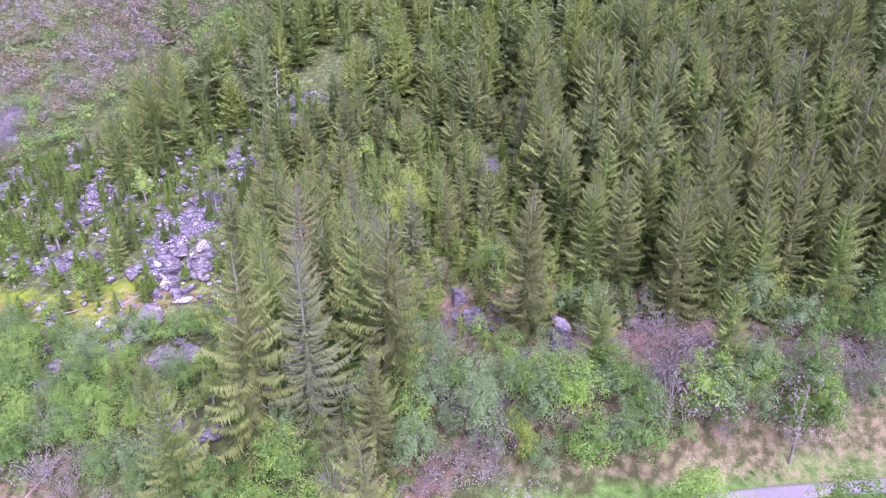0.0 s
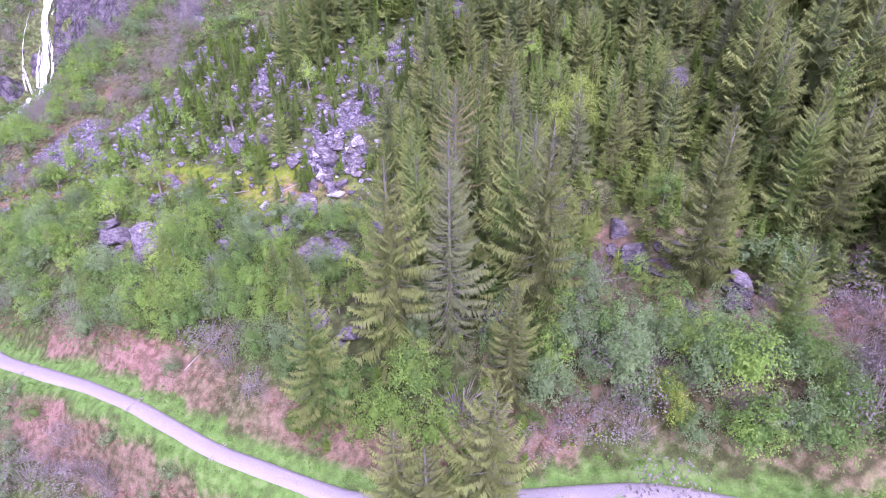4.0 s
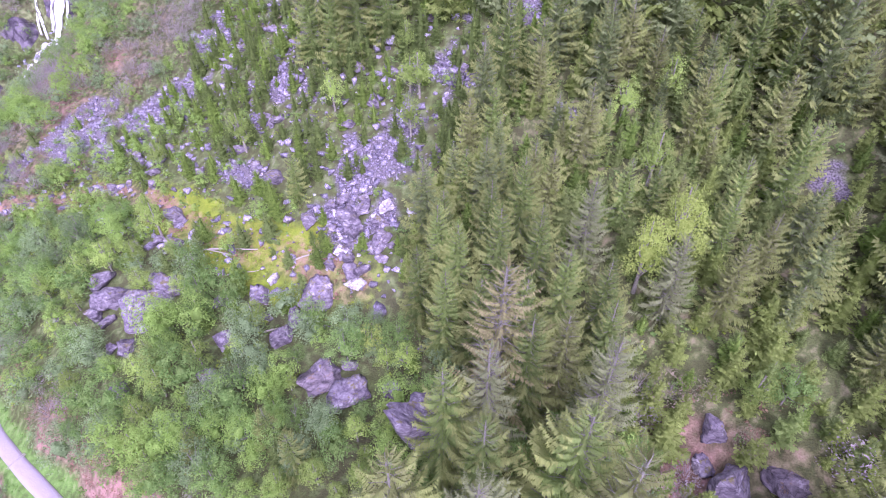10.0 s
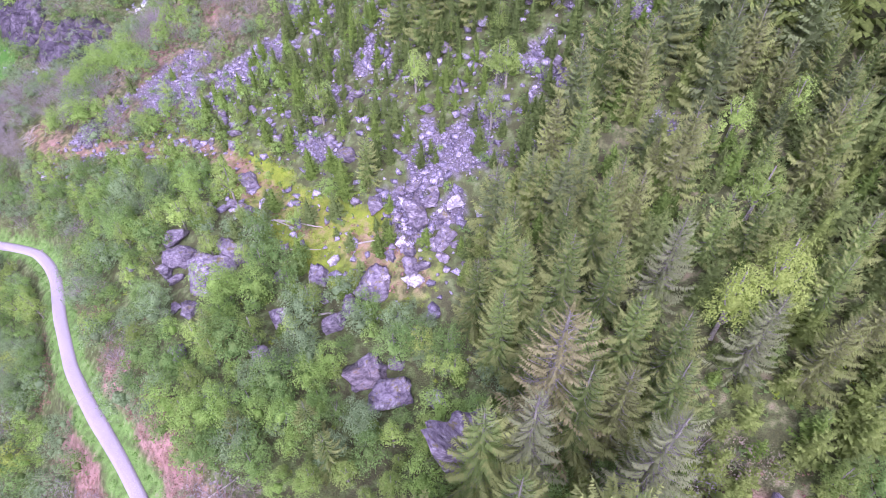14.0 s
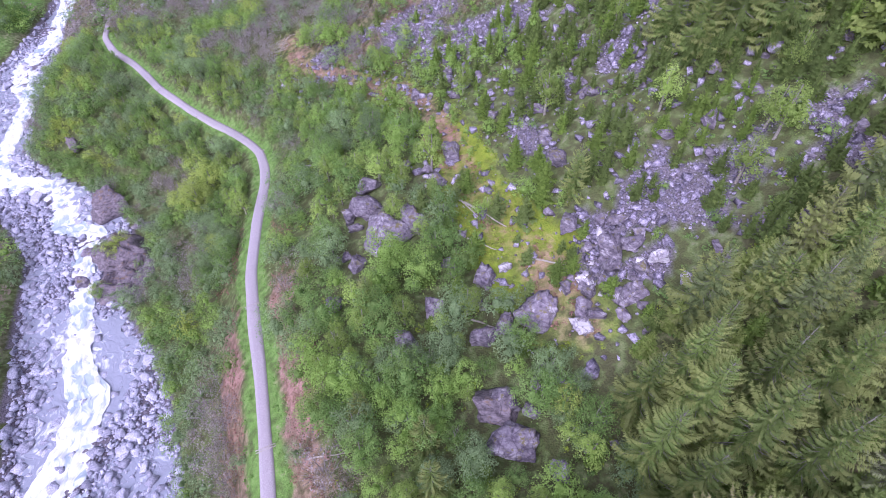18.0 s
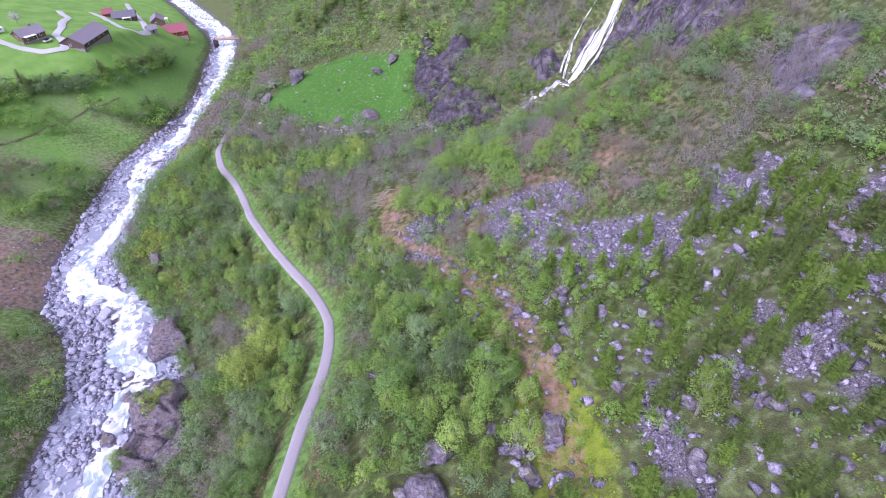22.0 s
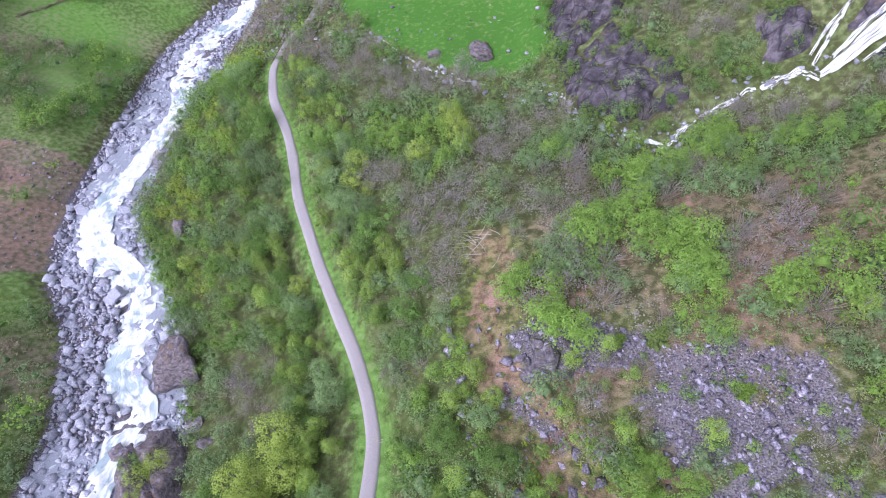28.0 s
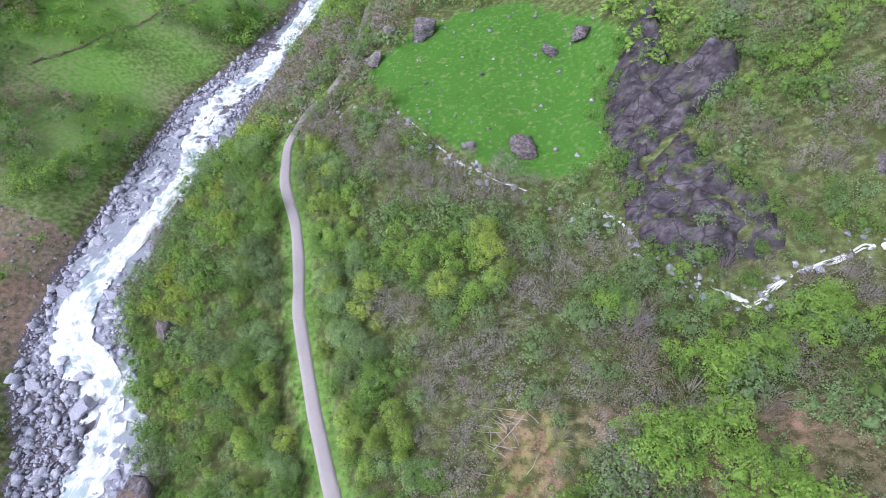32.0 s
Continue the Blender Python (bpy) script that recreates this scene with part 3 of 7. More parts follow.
def ground_height(x, y):
    """The ground as built: smoothed, with bumps, the bed of the river and the creek."""
    x, y = np.broadcast_arrays(np.asarray(x, float), np.asarray(y, float))
    z = sum(land(x + a, y + b) for a, b in ((0, 0), (1.6, 0.4), (-1.6, -0.4), (0.4, -1.6), (-0.4, 1.6))) / 5
    calm = np.clip((road_gap(x, y) - 2.2) / 4, 0, 1)
    rough = np.where(in_scree(x, y), 1.0, 0.55)
    z = z + calm * ((soft_noise(x, y, 9, 1) - 0.5) * 1.3 + (soft_noise(x, y, 3.2, 2) - 0.5) * 0.9 * rough)
    z = z - 0.5 * np.clip(1 - path_distance(x, y, [c[:2] for c in CREEK]) / 2.5, 0, 1)
    return z


# ---- ground ----
gx = np.concatenate([np.linspace(-1300, -270, 12), np.arange(-260, -45, 4.5), np.arange(-45, 135, 1.4), np.arange(135, 330, 3.5), np.linspace(345, 1300, 12)])
gy = np.concatenate([np.linspace(-900, -98, 10), np.arange(-92, 240, 1.5), np.arange(240, 480, 3.2), np.arange(480, 640, 6), np.linspace(660, 2200, 12)])
GX, GY = np.meshgrid(gx, gy)
GZ = ground_height(GX, GY)
rows_n, cols_n = GX.shape
corner = (np.arange(rows_n - 1)[:, None] * cols_n + np.arange(cols_n - 1)[None, :]).ravel()
ground_mesh = quad_mesh("ground", np.stack([GX, GY, GZ], -1).reshape(-1, 3), np.stack([corner, corner + 1, corner + cols_n + 1, corner + cols_n], -1), [GROUND], smooth=True)
slope_x, slope_y = np.gradient(GZ, axis=1) / np.gradient(GX, axis=1), np.gradient(GZ, axis=0) / np.gradient(GY, axis=0)
steep = np.hypot(slope_x, slope_y)
left_edge, right_edge = bed_edges(GY)
left_meadow = (GX < left_edge - 6) & (GY > 200)
grass_w = np.where(inside(GX, GY, MEADOW_RIGHT), 0.64 + 0.4 * (soft_noise(GX, GY, 12, 85) - 0.4), np.where(left_meadow, 0.72 + 0.5 * (soft_noise(GX, GY, 22, 83) - 0.4), np.where(GX < left_edge - 4, 0.52, 0.3)))
grass_w = np.where(left_meadow & (GY > 330), 1.0, grass_w)
verge = (road_gap(GX, GY) < 2.7) & (GY < 235)
grass_w = np.where(verge, 0.62, grass_w)
stony_w = np.where(in_scree(GX, GY), 0.72, 0.06 + 0.10 * inside(GX, GY, [(80, 48), (128, 36), (128, 110), (108, 140), (84, 145)]))
stony_w = np.where((GX > left_edge - 2) & (GX < right_edge + 1.5), 1.0, stony_w)
moss_w = np.where(inside(GX, GY, MOSS_STRIP), 0.7 + 0.5 * (soft_noise(GX, GY, 5, 80) - 0.5), np.where(path_distance(GX, GY, TRAIL) < 5, 0.36, 0.05))
litter_w = np.where(path_distance(GX, GY, TRAIL) < 2.8, np.where(GY > 92, 0.5, 0.46) + 0.5 * (soft_noise(GX, GY, 4, 79) - 0.5), np.where((GX > 46) & (GX < 72) & (GY < 16), 0.38, np.where(inside(GX, GY, FOREST), 0.24, 0.12)))
litter_w = np.where((np.abs(np.abs(GX - np.interp(GY, ROAD_Y, ROAD_X)) - 5.2) < 2.4) & (GY > 3) & (GY < 85), 0.3 + 0.45 * soft_noise(GX, GY, 6, 88), litter_w)
EARTH_SLIP = [(-80, 219), (-62, 212), (-48, 217), (-36, 214), (-27.5, 211.5), (-26.8, 188), (-27.5, 178), (-36, 175), (-48, 187), (-80, 192)]
litter_w = np.where(inside(GX, GY, EARTH_SLIP), 0.34 + 0.5 * (soft_noise(GX, GY, 7, 84) - 0.5), litter_w)
litter_w = np.where((GX > 66) & (GX < 122) & (GY > 124) & (GY < 165) & (path_distance(GX, GY, TRAIL) > 2.8), 0.2 + 0.42 * soft_noise(GX, GY, 6, 91), litter_w)
litter_w = np.where((GX > 59) & (GX < 74) & (GY > -30) & (GY < 10), 0.26 + 0.44 * soft_noise(GX, GY, 5, 89), litter_w)
dry_w = np.where((GX < left_edge - 3) & (GY > 90) & (GY < 318 - 0.35 * (GX + 60)), np.where(GY < 182, 0.2, 0.08) + 0.5 * soft_noise(GX, GY, 17, 87), np.where((GX > 85) & (GY > 125), 0.24, 0.2))
dry_w = np.where(inside(GX, GY, EARTH_SLIP), 0.42 + 0.6 * soft_noise(GX, GY, 6, 92), dry_w)
cliff_w = np.clip((steep - 1.25) * 1.2, 0, 1) * (GX > 60)
mown_w = np.where((GX < left_edge - 8) & (GY > np.interp(GX, [-112, -90, -66, -50, -39, -30, -26], [284, 294, 308, 322, 342, 366, 428])), 0.8, 0.0)
lush_w = np.where(inside(GX, GY, MEADOW_RIGHT), 0.75, 0.0)
for layer, weights in (("cover", (grass_w, stony_w, moss_w)), ("earth", (litter_w, dry_w, cliff_w))):
    at = ground_mesh.color_attributes.new(layer, "FLOAT_COLOR", "POINT")
    at.data.foreach_set("color", np.stack([*weights, lush_w if layer == "cover" else mown_w], -1).astype(np.float32).ravel())
tagged(new("ground", ground_mesh), "steep valley ground of heath, grass, moss and stones", "ground", kind="structure")

# ---- gravel track ----
road_ys = np.arange(-88, 446, 1.0)
cx, cz = np.interp(road_ys, ROAD_Y, ROAD_X), np.interp(road_ys, ROAD_Y, ROAD_Z)
for _ in range(6):
    cx[1:-1], cz[1:-1] = (cx[:-2] + 2 * cx[1:-1] + cx[2:]) / 4, (cz[:-2] + 2 * cz[1:-1] + cz[2:]) / 4
tx, ty = np.gradient(cx), np.gradient(road_ys)
nx, ny = ty / np.hypot(tx, ty), -tx / np.hypot(tx, ty)
half = np.interp(road_ys, [50, 110, 225, 235], [0.8, 1.02, 1.02, 0.8]) + 0.15 * (soft_noise(road_ys, 0 * road_ys, 6, 5) - 0.5)
strip = []
for off, lift in ((-1.25, -0.5), (-1.0, 0.10), (-0.5, 0.17), (0.0, 0.20), (0.5, 0.17), (1.0, 0.10), (1.25, -0.5)):
    px, py = cx + nx * half * off, road_ys + ny * half * off
    strip.append(np.stack([px, py, cz + lift + 0.12], -1))
strip = np.stack(strip, 1)
w = strip.shape[1]
i0 = (np.arange(len(road_ys) - 1)[:, None] * w + np.arange(w - 1)[None, :]).ravel()
tagged(new("road", quad_mesh("road", strip.reshape(-1, 3), np.stack([i0, i0 + 1, i0 + w + 1, i0 + w], -1), [GRAVEL_ROAD], smooth=True)), "pale grey gravel farm track winding along the slope", "road", kind="structure")


# ---- plants ----
def tube(points, radii, sides=5):
    """A tapered tube through points: (verts, quads)."""
    pts, radii = np.asarray(points, float), np.asarray(radii, float)
    d = np.gradient(pts, axis=0)
    d /= np.linalg.norm(d, axis=1)[:, None]
    ref = np.where(np.abs(d[:, 2:3]) > 0.8, np.array([[1.0, 0, 0]]), np.array([[0, 0, 1.0]]))
    a = np.cross(d, ref)
    a /= np.linalg.norm(a, axis=1)[:, None]
    b = np.cross(d, a)
    ang = np.arange(sides) / sides * 2 * np.pi
    v = pts[:, None] + radii[:, None, None] * (a[:, None] * np.cos(ang)[None, :, None] + b[:, None] * np.sin(ang)[None, :, None])
    k = np.arange(len(pts) - 1)[:, None] * sides
    j = np.arange(sides)[None, :]
    q = np.stack([k + j, k + (j + 1) % sides, k + sides + (j + 1) % sides, k + sides + j], -1).reshape(-1, 4)
    return v.reshape(-1, 3), q


def spray(base, tip, side, droop):
    """A flat diamond spray of needles or leaves between base and tip."""
    mid = (base + tip) / 2
    mid = mid + np.array([0, 0, 1.0]) * droop
    v = np.stack([base, mid + side, tip, mid - side], 1)
    n = len(base)
    return v.reshape(-1, 3), np.arange(n * 4).reshape(n, 4)


def spruce_crown(r, levels, per, twigs, width=0.2, droop=0.4, hang=0.7, comb=0.3, body=0.3, thin=0.95, bare=0.05, taper=0.68, curl=0.3, rise=0.6, curtain=True, broad=0.5):
    """Whorls of branches that carry flat sprays and hanging twigs round a close inner body, on a tree one unit high."""
    up = np.array([0, 0, 1.0])
    verts = []
    lean = r.random() * 6.283
    s = np.linspace(0.2, 1, twigs + 1)[:-1] + 0.8 / twigs * 0.5
    for k in range(levels):
        f = ((k + r.random() * 0.7) / levels) ** 0.88
        h = bare + (0.97 - bare) * f
        turn = r.random() * 6.283
        for j in range(per if f < 0.85 else max(4, per - 2)):
            if r.random() > thin:
                continue
            a = turn + (j + 0.7 * (r.random() - 0.5)) / per * 6.283
            length = (width * (1 - f) ** taper + 0.016) * (0.55 + 0.62 * r.random()) * (1 + 0.14 * math.cos(a - lean))
            out, across = np.array([math.cos(a), math.sin(a), 0]), np.array([-math.sin(a), math.cos(a), 0])
            pitch = rise * f - droop * (1 - f) + 0.18 * (r.random() - 0.5)
            at = up * h + out * (length * s)[:, None] + up * (length * (pitch * s + curl * s * s))[:, None]
            run = length * 0.8 / twigs
            tl = comb * length * (0.5 + 0.75 * np.sin(np.pi * np.minimum(1, 0.12 + 0.85 * s))) * (0.65 + 0.6 * r.random(twigs))
            for sign in (-1, 1):
                d = across * (0.8 * sign) + out * (0.42 + 0.3 * r.random(twigs))[:, None] - up * (hang * (0.35 + 0.9 * r.random(twigs)))[:, None]
                d = d / np.linalg.norm(d, axis=1)[:, None] * tl[:, None]
                side = (out + up * (0.5 * r.random() - 0.1)) * run * broad
                mid = at + d * 0.42
                verts.append(np.stack([at, mid + side, at + d, mid - side], 1))
            if curtain:
                b = at[1::2]
                d = (-up + out * 0.25)[None] * (tl[1::2] * (0.7 + 0.5 * hang))[:, None]
                side = (across * 0.35 + out * 0.8) * run * broad
                verts.append(np.stack([b, b + d * 0.45 + side, b + d, b + d * 0.45 - side], 1))
            tip = up * h + out * length * 1.12 + up * length * (pitch + curl) * 1.1
            verts.append(np.stack([at[-1] - across * run * 0.4, at[-1] + out * run * 0.3 + across * run * 0.4, tip, at[-1] + out * run * 0.3 - across * run * 0.4], 0)[None][:, [0, 1, 2, 3]])
    for j in range(3):
        a = j * 1.05
        e = np.array([math.cos(a), math.sin(a), 0]) * 0.008
        verts.append(np.stack([up * 0.93, up * 0.955 + e, up, up * 0.955 - e], 0)[None])
    v = np.concatenate(verts).reshape(-1, 3)
    crown = (v, np.arange(len(v)).reshape(-1, 4))
    rings, seg = 7, 7
    z = np.linspace(bare, 0.86, rings)
    rad = body * width * (1.02 - (z - bare) / (0.86 - bare)) ** 0.8
    ang = np.arange(seg) / seg * 6.283
    wob = rad[:, None] * (0.7 + 0.6 * r.random((rings, seg)))
    cv = np.stack([wob * np.cos(ang), wob * np.sin(ang), np.repeat(z[:, None], seg, 1) - wob * 0.3], -1).reshape(-1, 3)
    i, j = np.arange(rings - 1)[:, None] * seg, np.arange(seg)[None, :]
    return join_arrays([crown, (cv, np.stack([i + j, i + (j + 1) % seg, i + seg + (j + 1) % seg, i + seg + j], -1).reshape(-1, 4))])


def spruce_trunk(r, boughs=40, width=0.2, droop=0.4, low=0.2, thick=1.0):
    """A trunk with the bare inner lengths of its boughs."""
    z = np.linspace(-0.02, 0.97, 7)
    out = [tube(np.stack([0.004 * np.sin(z * 5), 0.004 * np.cos(z * 4), z], -1), 0.013 * (1 - z) ** 0.9 + 0.0015, 6)]
    s = np.linspace(0, 0.8, 4)
    for k in range(boughs):
        f = low + (0.93 - low) * (k + r.random()) / boughs
        a = k * 2.4 + r.random()
        length = (width * (1 - f) ** 0.8 + 0.012) * (0.7 + 0.4 * r.random())
        pitch = 0.6 * f - droop * (1 - f)
        p = np.stack([math.cos(a) * length * s, math.sin(a) * length * s, f + 0.004 + length * (pitch * s + 0.3 * s * s)], -1)
        out.append(tube(p, thick * (0.0028 * (1 - f) + 0.0008) * (1 - 0.8 * s), 3))
    return join_arrays(out)


def leaf_body(r, centre, bulk, middle, rings=7, seg=10):
    """The close inner mass of a crown: a lumpy shell that follows its clumps."""
    lat = np.linspace(-1.25, 1.5, rings)
    ang = np.arange(seg) / seg * 6.283
    d = np.stack([np.cos(lat)[:, None] * np.cos(ang), np.cos(lat)[:, None] * np.sin(ang), np.repeat(np.sin(lat)[:, None], seg, 1)], -1).reshape(-1, 3)
    rel = centre - middle
    along = d @ rel.T
    apart = np.sqrt(np.maximum((rel ** 2).sum(1)[None, :] - along ** 2, 0))
    reach = along + np.sqrt(np.maximum((bulk * 1.05) ** 2 - apart ** 2, 0)) * (apart < bulk * 1.05)
    far = np.maximum(reach.max(1), np.percentile(along, 80, axis=1)) * (0.2 + 0.16 * r.random(len(d)))
    i, j = np.arange(rings - 1)[:, None] * seg, np.arange(seg)[None, :]
    return middle + d * far[:, None], np.stack([i + j, i + (j + 1) % seg, i + seg + (j + 1) % seg, i + seg + j], -1).reshape(-1, 4)


def leaf_crown(r, leaves, clumps, size, spread=0.34, low=0.22, upright=0.3, taper=0.0, bodied=True, shell=(7, 10), bulky=0.42):
    """Leaf sprays on a bumpy dome of clumps round the ends of limbs, on a tree one unit high."""
    a = r.random(clumps) * 6.283
    up = np.clip(-0.6 + 1.55 * r.random(clumps), -0.7, 0.95)
    ring = np.sqrt(1 - up ** 2)
    half = (0.93 - low) / 2
    deep = 0.5 + 0.42 * r.random(clumps)
    centre = np.stack([np.cos(a) * ring * spread * deep, np.sin(a) * ring * spread * deep, low + half + up * half * deep], -1)
    bulk = spread * bulky * (0.6 + 0.8 * r.random(clumps))
    which = r.integers(0, clumps, leaves)
    off = r.normal(size=(leaves, 3))
    off /= np.linalg.norm(off, axis=1)[:, None]
    off[:, 2] = np.where(off[:, 2] < -0.3, -off[:, 2], off[:, 2])
    p = centre[which] + off * bulk[which][:, None] * (0.55 + 0.6 * r.random((leaves, 1)))
    face = off + 0.6 * (p - np.array([0, 0, low + half])) / spread + r.normal(size=(leaves, 3)) * 0.5 + np.array([0, 0, upright])
    face /= np.linalg.norm(face, axis=1)[:, None]
    d = np.cross(face, r.normal(size=(leaves, 3)))
    d /= np.linalg.norm(d, axis=1)[:, None]
    s = np.cross(face, d)
    length = size * (0.6 + 0.8 * r.random((leaves, 1)))
    body = [leaf_body(r, centre, bulk, np.array([0, 0, low + half * 0.85]), *shell)] if bodied else []
    v, q = join_arrays(body + [spray(p - d * length, p + d * length, s * length * 0.6, 0.0)])
    v[:, :2] *= (1 + taper * (0.45 - np.clip(v[:, 2:], 0, 1)))
    return (v, q), centre


def limbs(centre, r, many=9):
    """A trunk with limbs that reach into the crown."""
    lean = r.normal(size=2) * 0.03
    z = np.linspace(-0.03, 0.8, 5)
    out = [tube(np.stack([lean[0] * z, lean[1] * z, z], -1), 0.017 * (1.05 - z) + 0.002, 5)]
    for c in centre[:many]:
        h = max(0.08, c[2] * 0.55)
        a = np.array([lean[0] * h, lean[1] * h, h])
        m = (a + c) / 2 + np.array([0, 0, -0.03])
        out.append(tube([a, m, c], [0.008, 0.005, 0.0015], 4))
    return join_arrays(out)


def twig_crown(r, twigs, size, spread=0.42, buds=0):
    """A fan of bare upright twigs."""
    a, rr = r.random(twigs) * 6.283, np.sqrt(r.random(twigs))
    top = np.stack([np.cos(a) * rr * spread, np.sin(a) * rr * spread, 0.55 + 0.45 * r.random(twigs) * (1.1 - 0.6 * rr ** 2)], -1)
    base = top * np.array([0.45, 0.45, 1]) * (0.35 + 0.4 * r.random((twigs, 1)))
    base[:, 2] = top[:, 2] * (0.25 + 0.5 * r.random(twigs))
    side = np.cross(top - base, r.normal(size=(twigs, 3)))
    side /= np.linalg.norm(side, axis=1)[:, None]
    return spray(base, top, side * size, 0.0)


# ---- tree kinds, each a few shapes one unit high ----
def shapes(make, count, seed):
    return [make(np.random.default_rng(seed + i)) for i in range(count)]


SPRUCE_NEAR = shapes(lambda r: spruce_crown(r, 24, 7, 16, 0.225, 0.55, 0.8, 0.22, 0.24, 0.94, curl=0.38, broad=0.55), 5, 100)
SPRUCE_MID = shapes(lambda r: spruce_crown(r, 18, 7, 9, 0.225, 0.45, 0.7, 0.27, 0.28, 0.95, curl=0.36, broad=0.58), 5, 200)
SPRUCE_HIGH = shapes(lambda r: spruce_crown(r, 17, 7, 5, 0.225, 0.42, 0.65, 0.32, 0.32, 0.96, curl=0.34, curtain=False, broad=0.62), 5, 250)
SPRUCE_FAR = shapes(lambda r: spruce_crown(r, 14, 6, 4, 0.22, 0.35, 0.6, 0.38, 0.36, 1.0, curtain=False, broad=0.62), 4, 300)
SPRUCE_YOUNG = shapes(lambda r: spruce_crown(r, 9, 7, 4, 0.27, 0.10, 0.35, 0.42, 0.50, 0.97, 0.02, 0.85, 0.15, 0.5, False, 0.6), 5, 400)
SPRUCE_THIN = shapes(lambda r: spruce_crown(r, 22, 7, 12, 0.19, 0.35, 0.9, 0.15, 0.05, 0.8, 0.12, 0.65, broad=0.5), 4, 500)
SPRUCE_GREY = shapes(lambda r: spruce_crown(r, 24, 6, 18, 0.215, 0.5, 1.0, 0.19, 0.10, 0.92, 0.06, curl=0.34, broad=0.5), 4, 550)
TRUNKS = shapes(lambda r: spruce_trunk(r, 90, 0.215, 0.5, 0.2, 1.3), 3, 600)
TRUNKS_BARE = shapes(lambda r: spruce_trunk(r, 150, 0.2, 0.5, 0.1, 1.5), 3, 620)
TRUNKS_SMALL = shapes(lambda r: spruce_trunk(r, 0), 3, 640)
LEAF_NEAR = shapes(lambda r: leaf_crown(r, 2300, 60, 0.0135, 0.36, 0.04, bulky=0.27), 5, 700)
LEAF_TALL = shapes(lambda r: leaf_crown(r, 1700, 60, 0.0115, 0.20, 0.03, 0.3, 0.9, bulky=0.34), 4, 750)
LEAF_GREAT = shapes(lambda r: leaf_crown(r, 4200, 90, 0.0085, 0.19, 0.06, 0.3, 0.8, bulky=0.34), 2, 770)
LEAF_MIDS = shapes(lambda r: leaf_crown(r, 500, 44, 0.0215, 0.36, 0.0, shell=(5, 8), bulky=0.28), 7, 800)
LEAF_SLOPE = shapes(lambda r: leaf_crown(r, 1450, 60, 0.0133, 0.30, 0.0, 0.3, 0.6, shell=(6, 8), bulky=0.28), 6, 830)
LEAF_COLUMN = shapes(lambda r: leaf_crown(r, 640, 40, 0.0165, 0.23, 0.0, 0.3, 0.9, shell=(5, 8), bulky=0.34), 6, 850)
LEAF_BUD = shapes(lambda r: leaf_crown(r, 360, 40, 0.0172, 0.38, 0.08, 0.3, bodied=False, bulky=0.36), 5, 870)
LEAF_FARS = shapes(lambda r: leaf_crown(r, 50, 14, 0.064, 0.42, 0.0, shell=(4, 6), bulky=0.34), 5, 900)
LEAF_BANK = shapes(lambda r: leaf_crown(r, 190, 24, 0.032, 0.42, 0.0, shell=(4, 6), bulky=0.34), 5, 910)
LEAF_BUD_FAR = shapes(lambda r: leaf_crown(r, 120, 16, 0.046, 0.42, 0.0, bodied=False, bulky=0.36), 5, 920)
LEAF_LOW = shapes(lambda r: leaf_crown(r, 22, 6, 0.13, 0.5, 0.0, bodied=False), 4, 950)
LEAF_BRUSH = shapes(lambda r: leaf_crown(r, 64, 10, 0.062, 0.5, 0.0, bodied=False), 5, 960)
TWIGS_FAR = shapes(lambda r: twig_crown(r, 60, 0.005), 4, 1100)


def stand_up(kind, places, heights, widths):
    """Joins many trees of one kind: shapes turned and scaled on the ground."""
    out = []
    for (x, y), h, w in zip(places, heights, widths):
        shape = kind[rng.integers(len(kind))]
        v, q = shape[0] if isinstance(shape[0], tuple) else shape
        a = rng.random() * 6.283
        c, s = math.cos(a), math.sin(a)
        p = np.stack([(v[:, 0] * c - v[:, 1] * s) * h * w + x, (v[:, 0] * s + v[:, 1] * c) * h * w + y, v[:, 2] * h], -1)
        out.append((p, q))
    zs = ground_height(np.array([p[0] for p in places]), np.array([p[1] for p in places])) - 0.1
    for (p, q), z in zip(out, zs):
        p[:, 2] += z
    return join_arrays(out)


def thicket(name, kind, places, height, mat, label, category, wide=(0.85, 1.2)):
    places = np.asarray(places)
    if len(places) == 0:
        return None
    h = height[0] + (height[1] - height[0]) * rng.random(len(places)) ** 1.3
    w = wide[0] + (wide[1] - wide[0]) * rng.random(len(places))
    v, q = stand_up(kind, places, h, w)
    return tagged(new(name, quad_mesh(name, v, q, [mat])), label, category, kind="stuff")


def scatter(x0, x1, y0, y1, step, keep):
    """Jittered places in a box of the plan where keep(x, y) is true."""
    xs, ys = np.meshgrid(np.arange(x0, x1, step), np.arange(y0, y1, step))
    xs = (xs + (rng.random(xs.shape) - 0.5) * step * 1.1).ravel()
    ys = (ys + (rng.random(ys.shape) - 0.5) * step * 1.1).ravel()
    ok = keep(xs, ys)
    return np.stack([xs[ok], ys[ok]], -1)


CREEK_PLAN = [c[:2] for c in CREEK]
FALL = [(119.6, 184.3), (126, 187), (133, 190), (141, 194), (152, 198.5)]
YARDS = [[(-98, 330), (-36, 330), (-36, 372), (-98, 372)], [(-80, 395), (-24, 395), (-24, 475), (-80, 475)]]


def free(x, y):
    """Where plants may stand: off road, river, creek, fall, meadow and yards."""
    left, right = bed_edges(y)
    ok = (road_gap(x, y) > np.where(y > 234, 0.9, 3.2)) & ((x < left - 1.5) | (x > right + 1.2))
    ok &= (path_distance(x, y, CREEK_PLAN) > 1.3) & (path_distance(x, y, FALL) > 3.5) & ~inside(x, y, MEADOW_RIGHT)
    for ring in YARDS:
        ok &= ~inside(x, y, ring)
    return ok


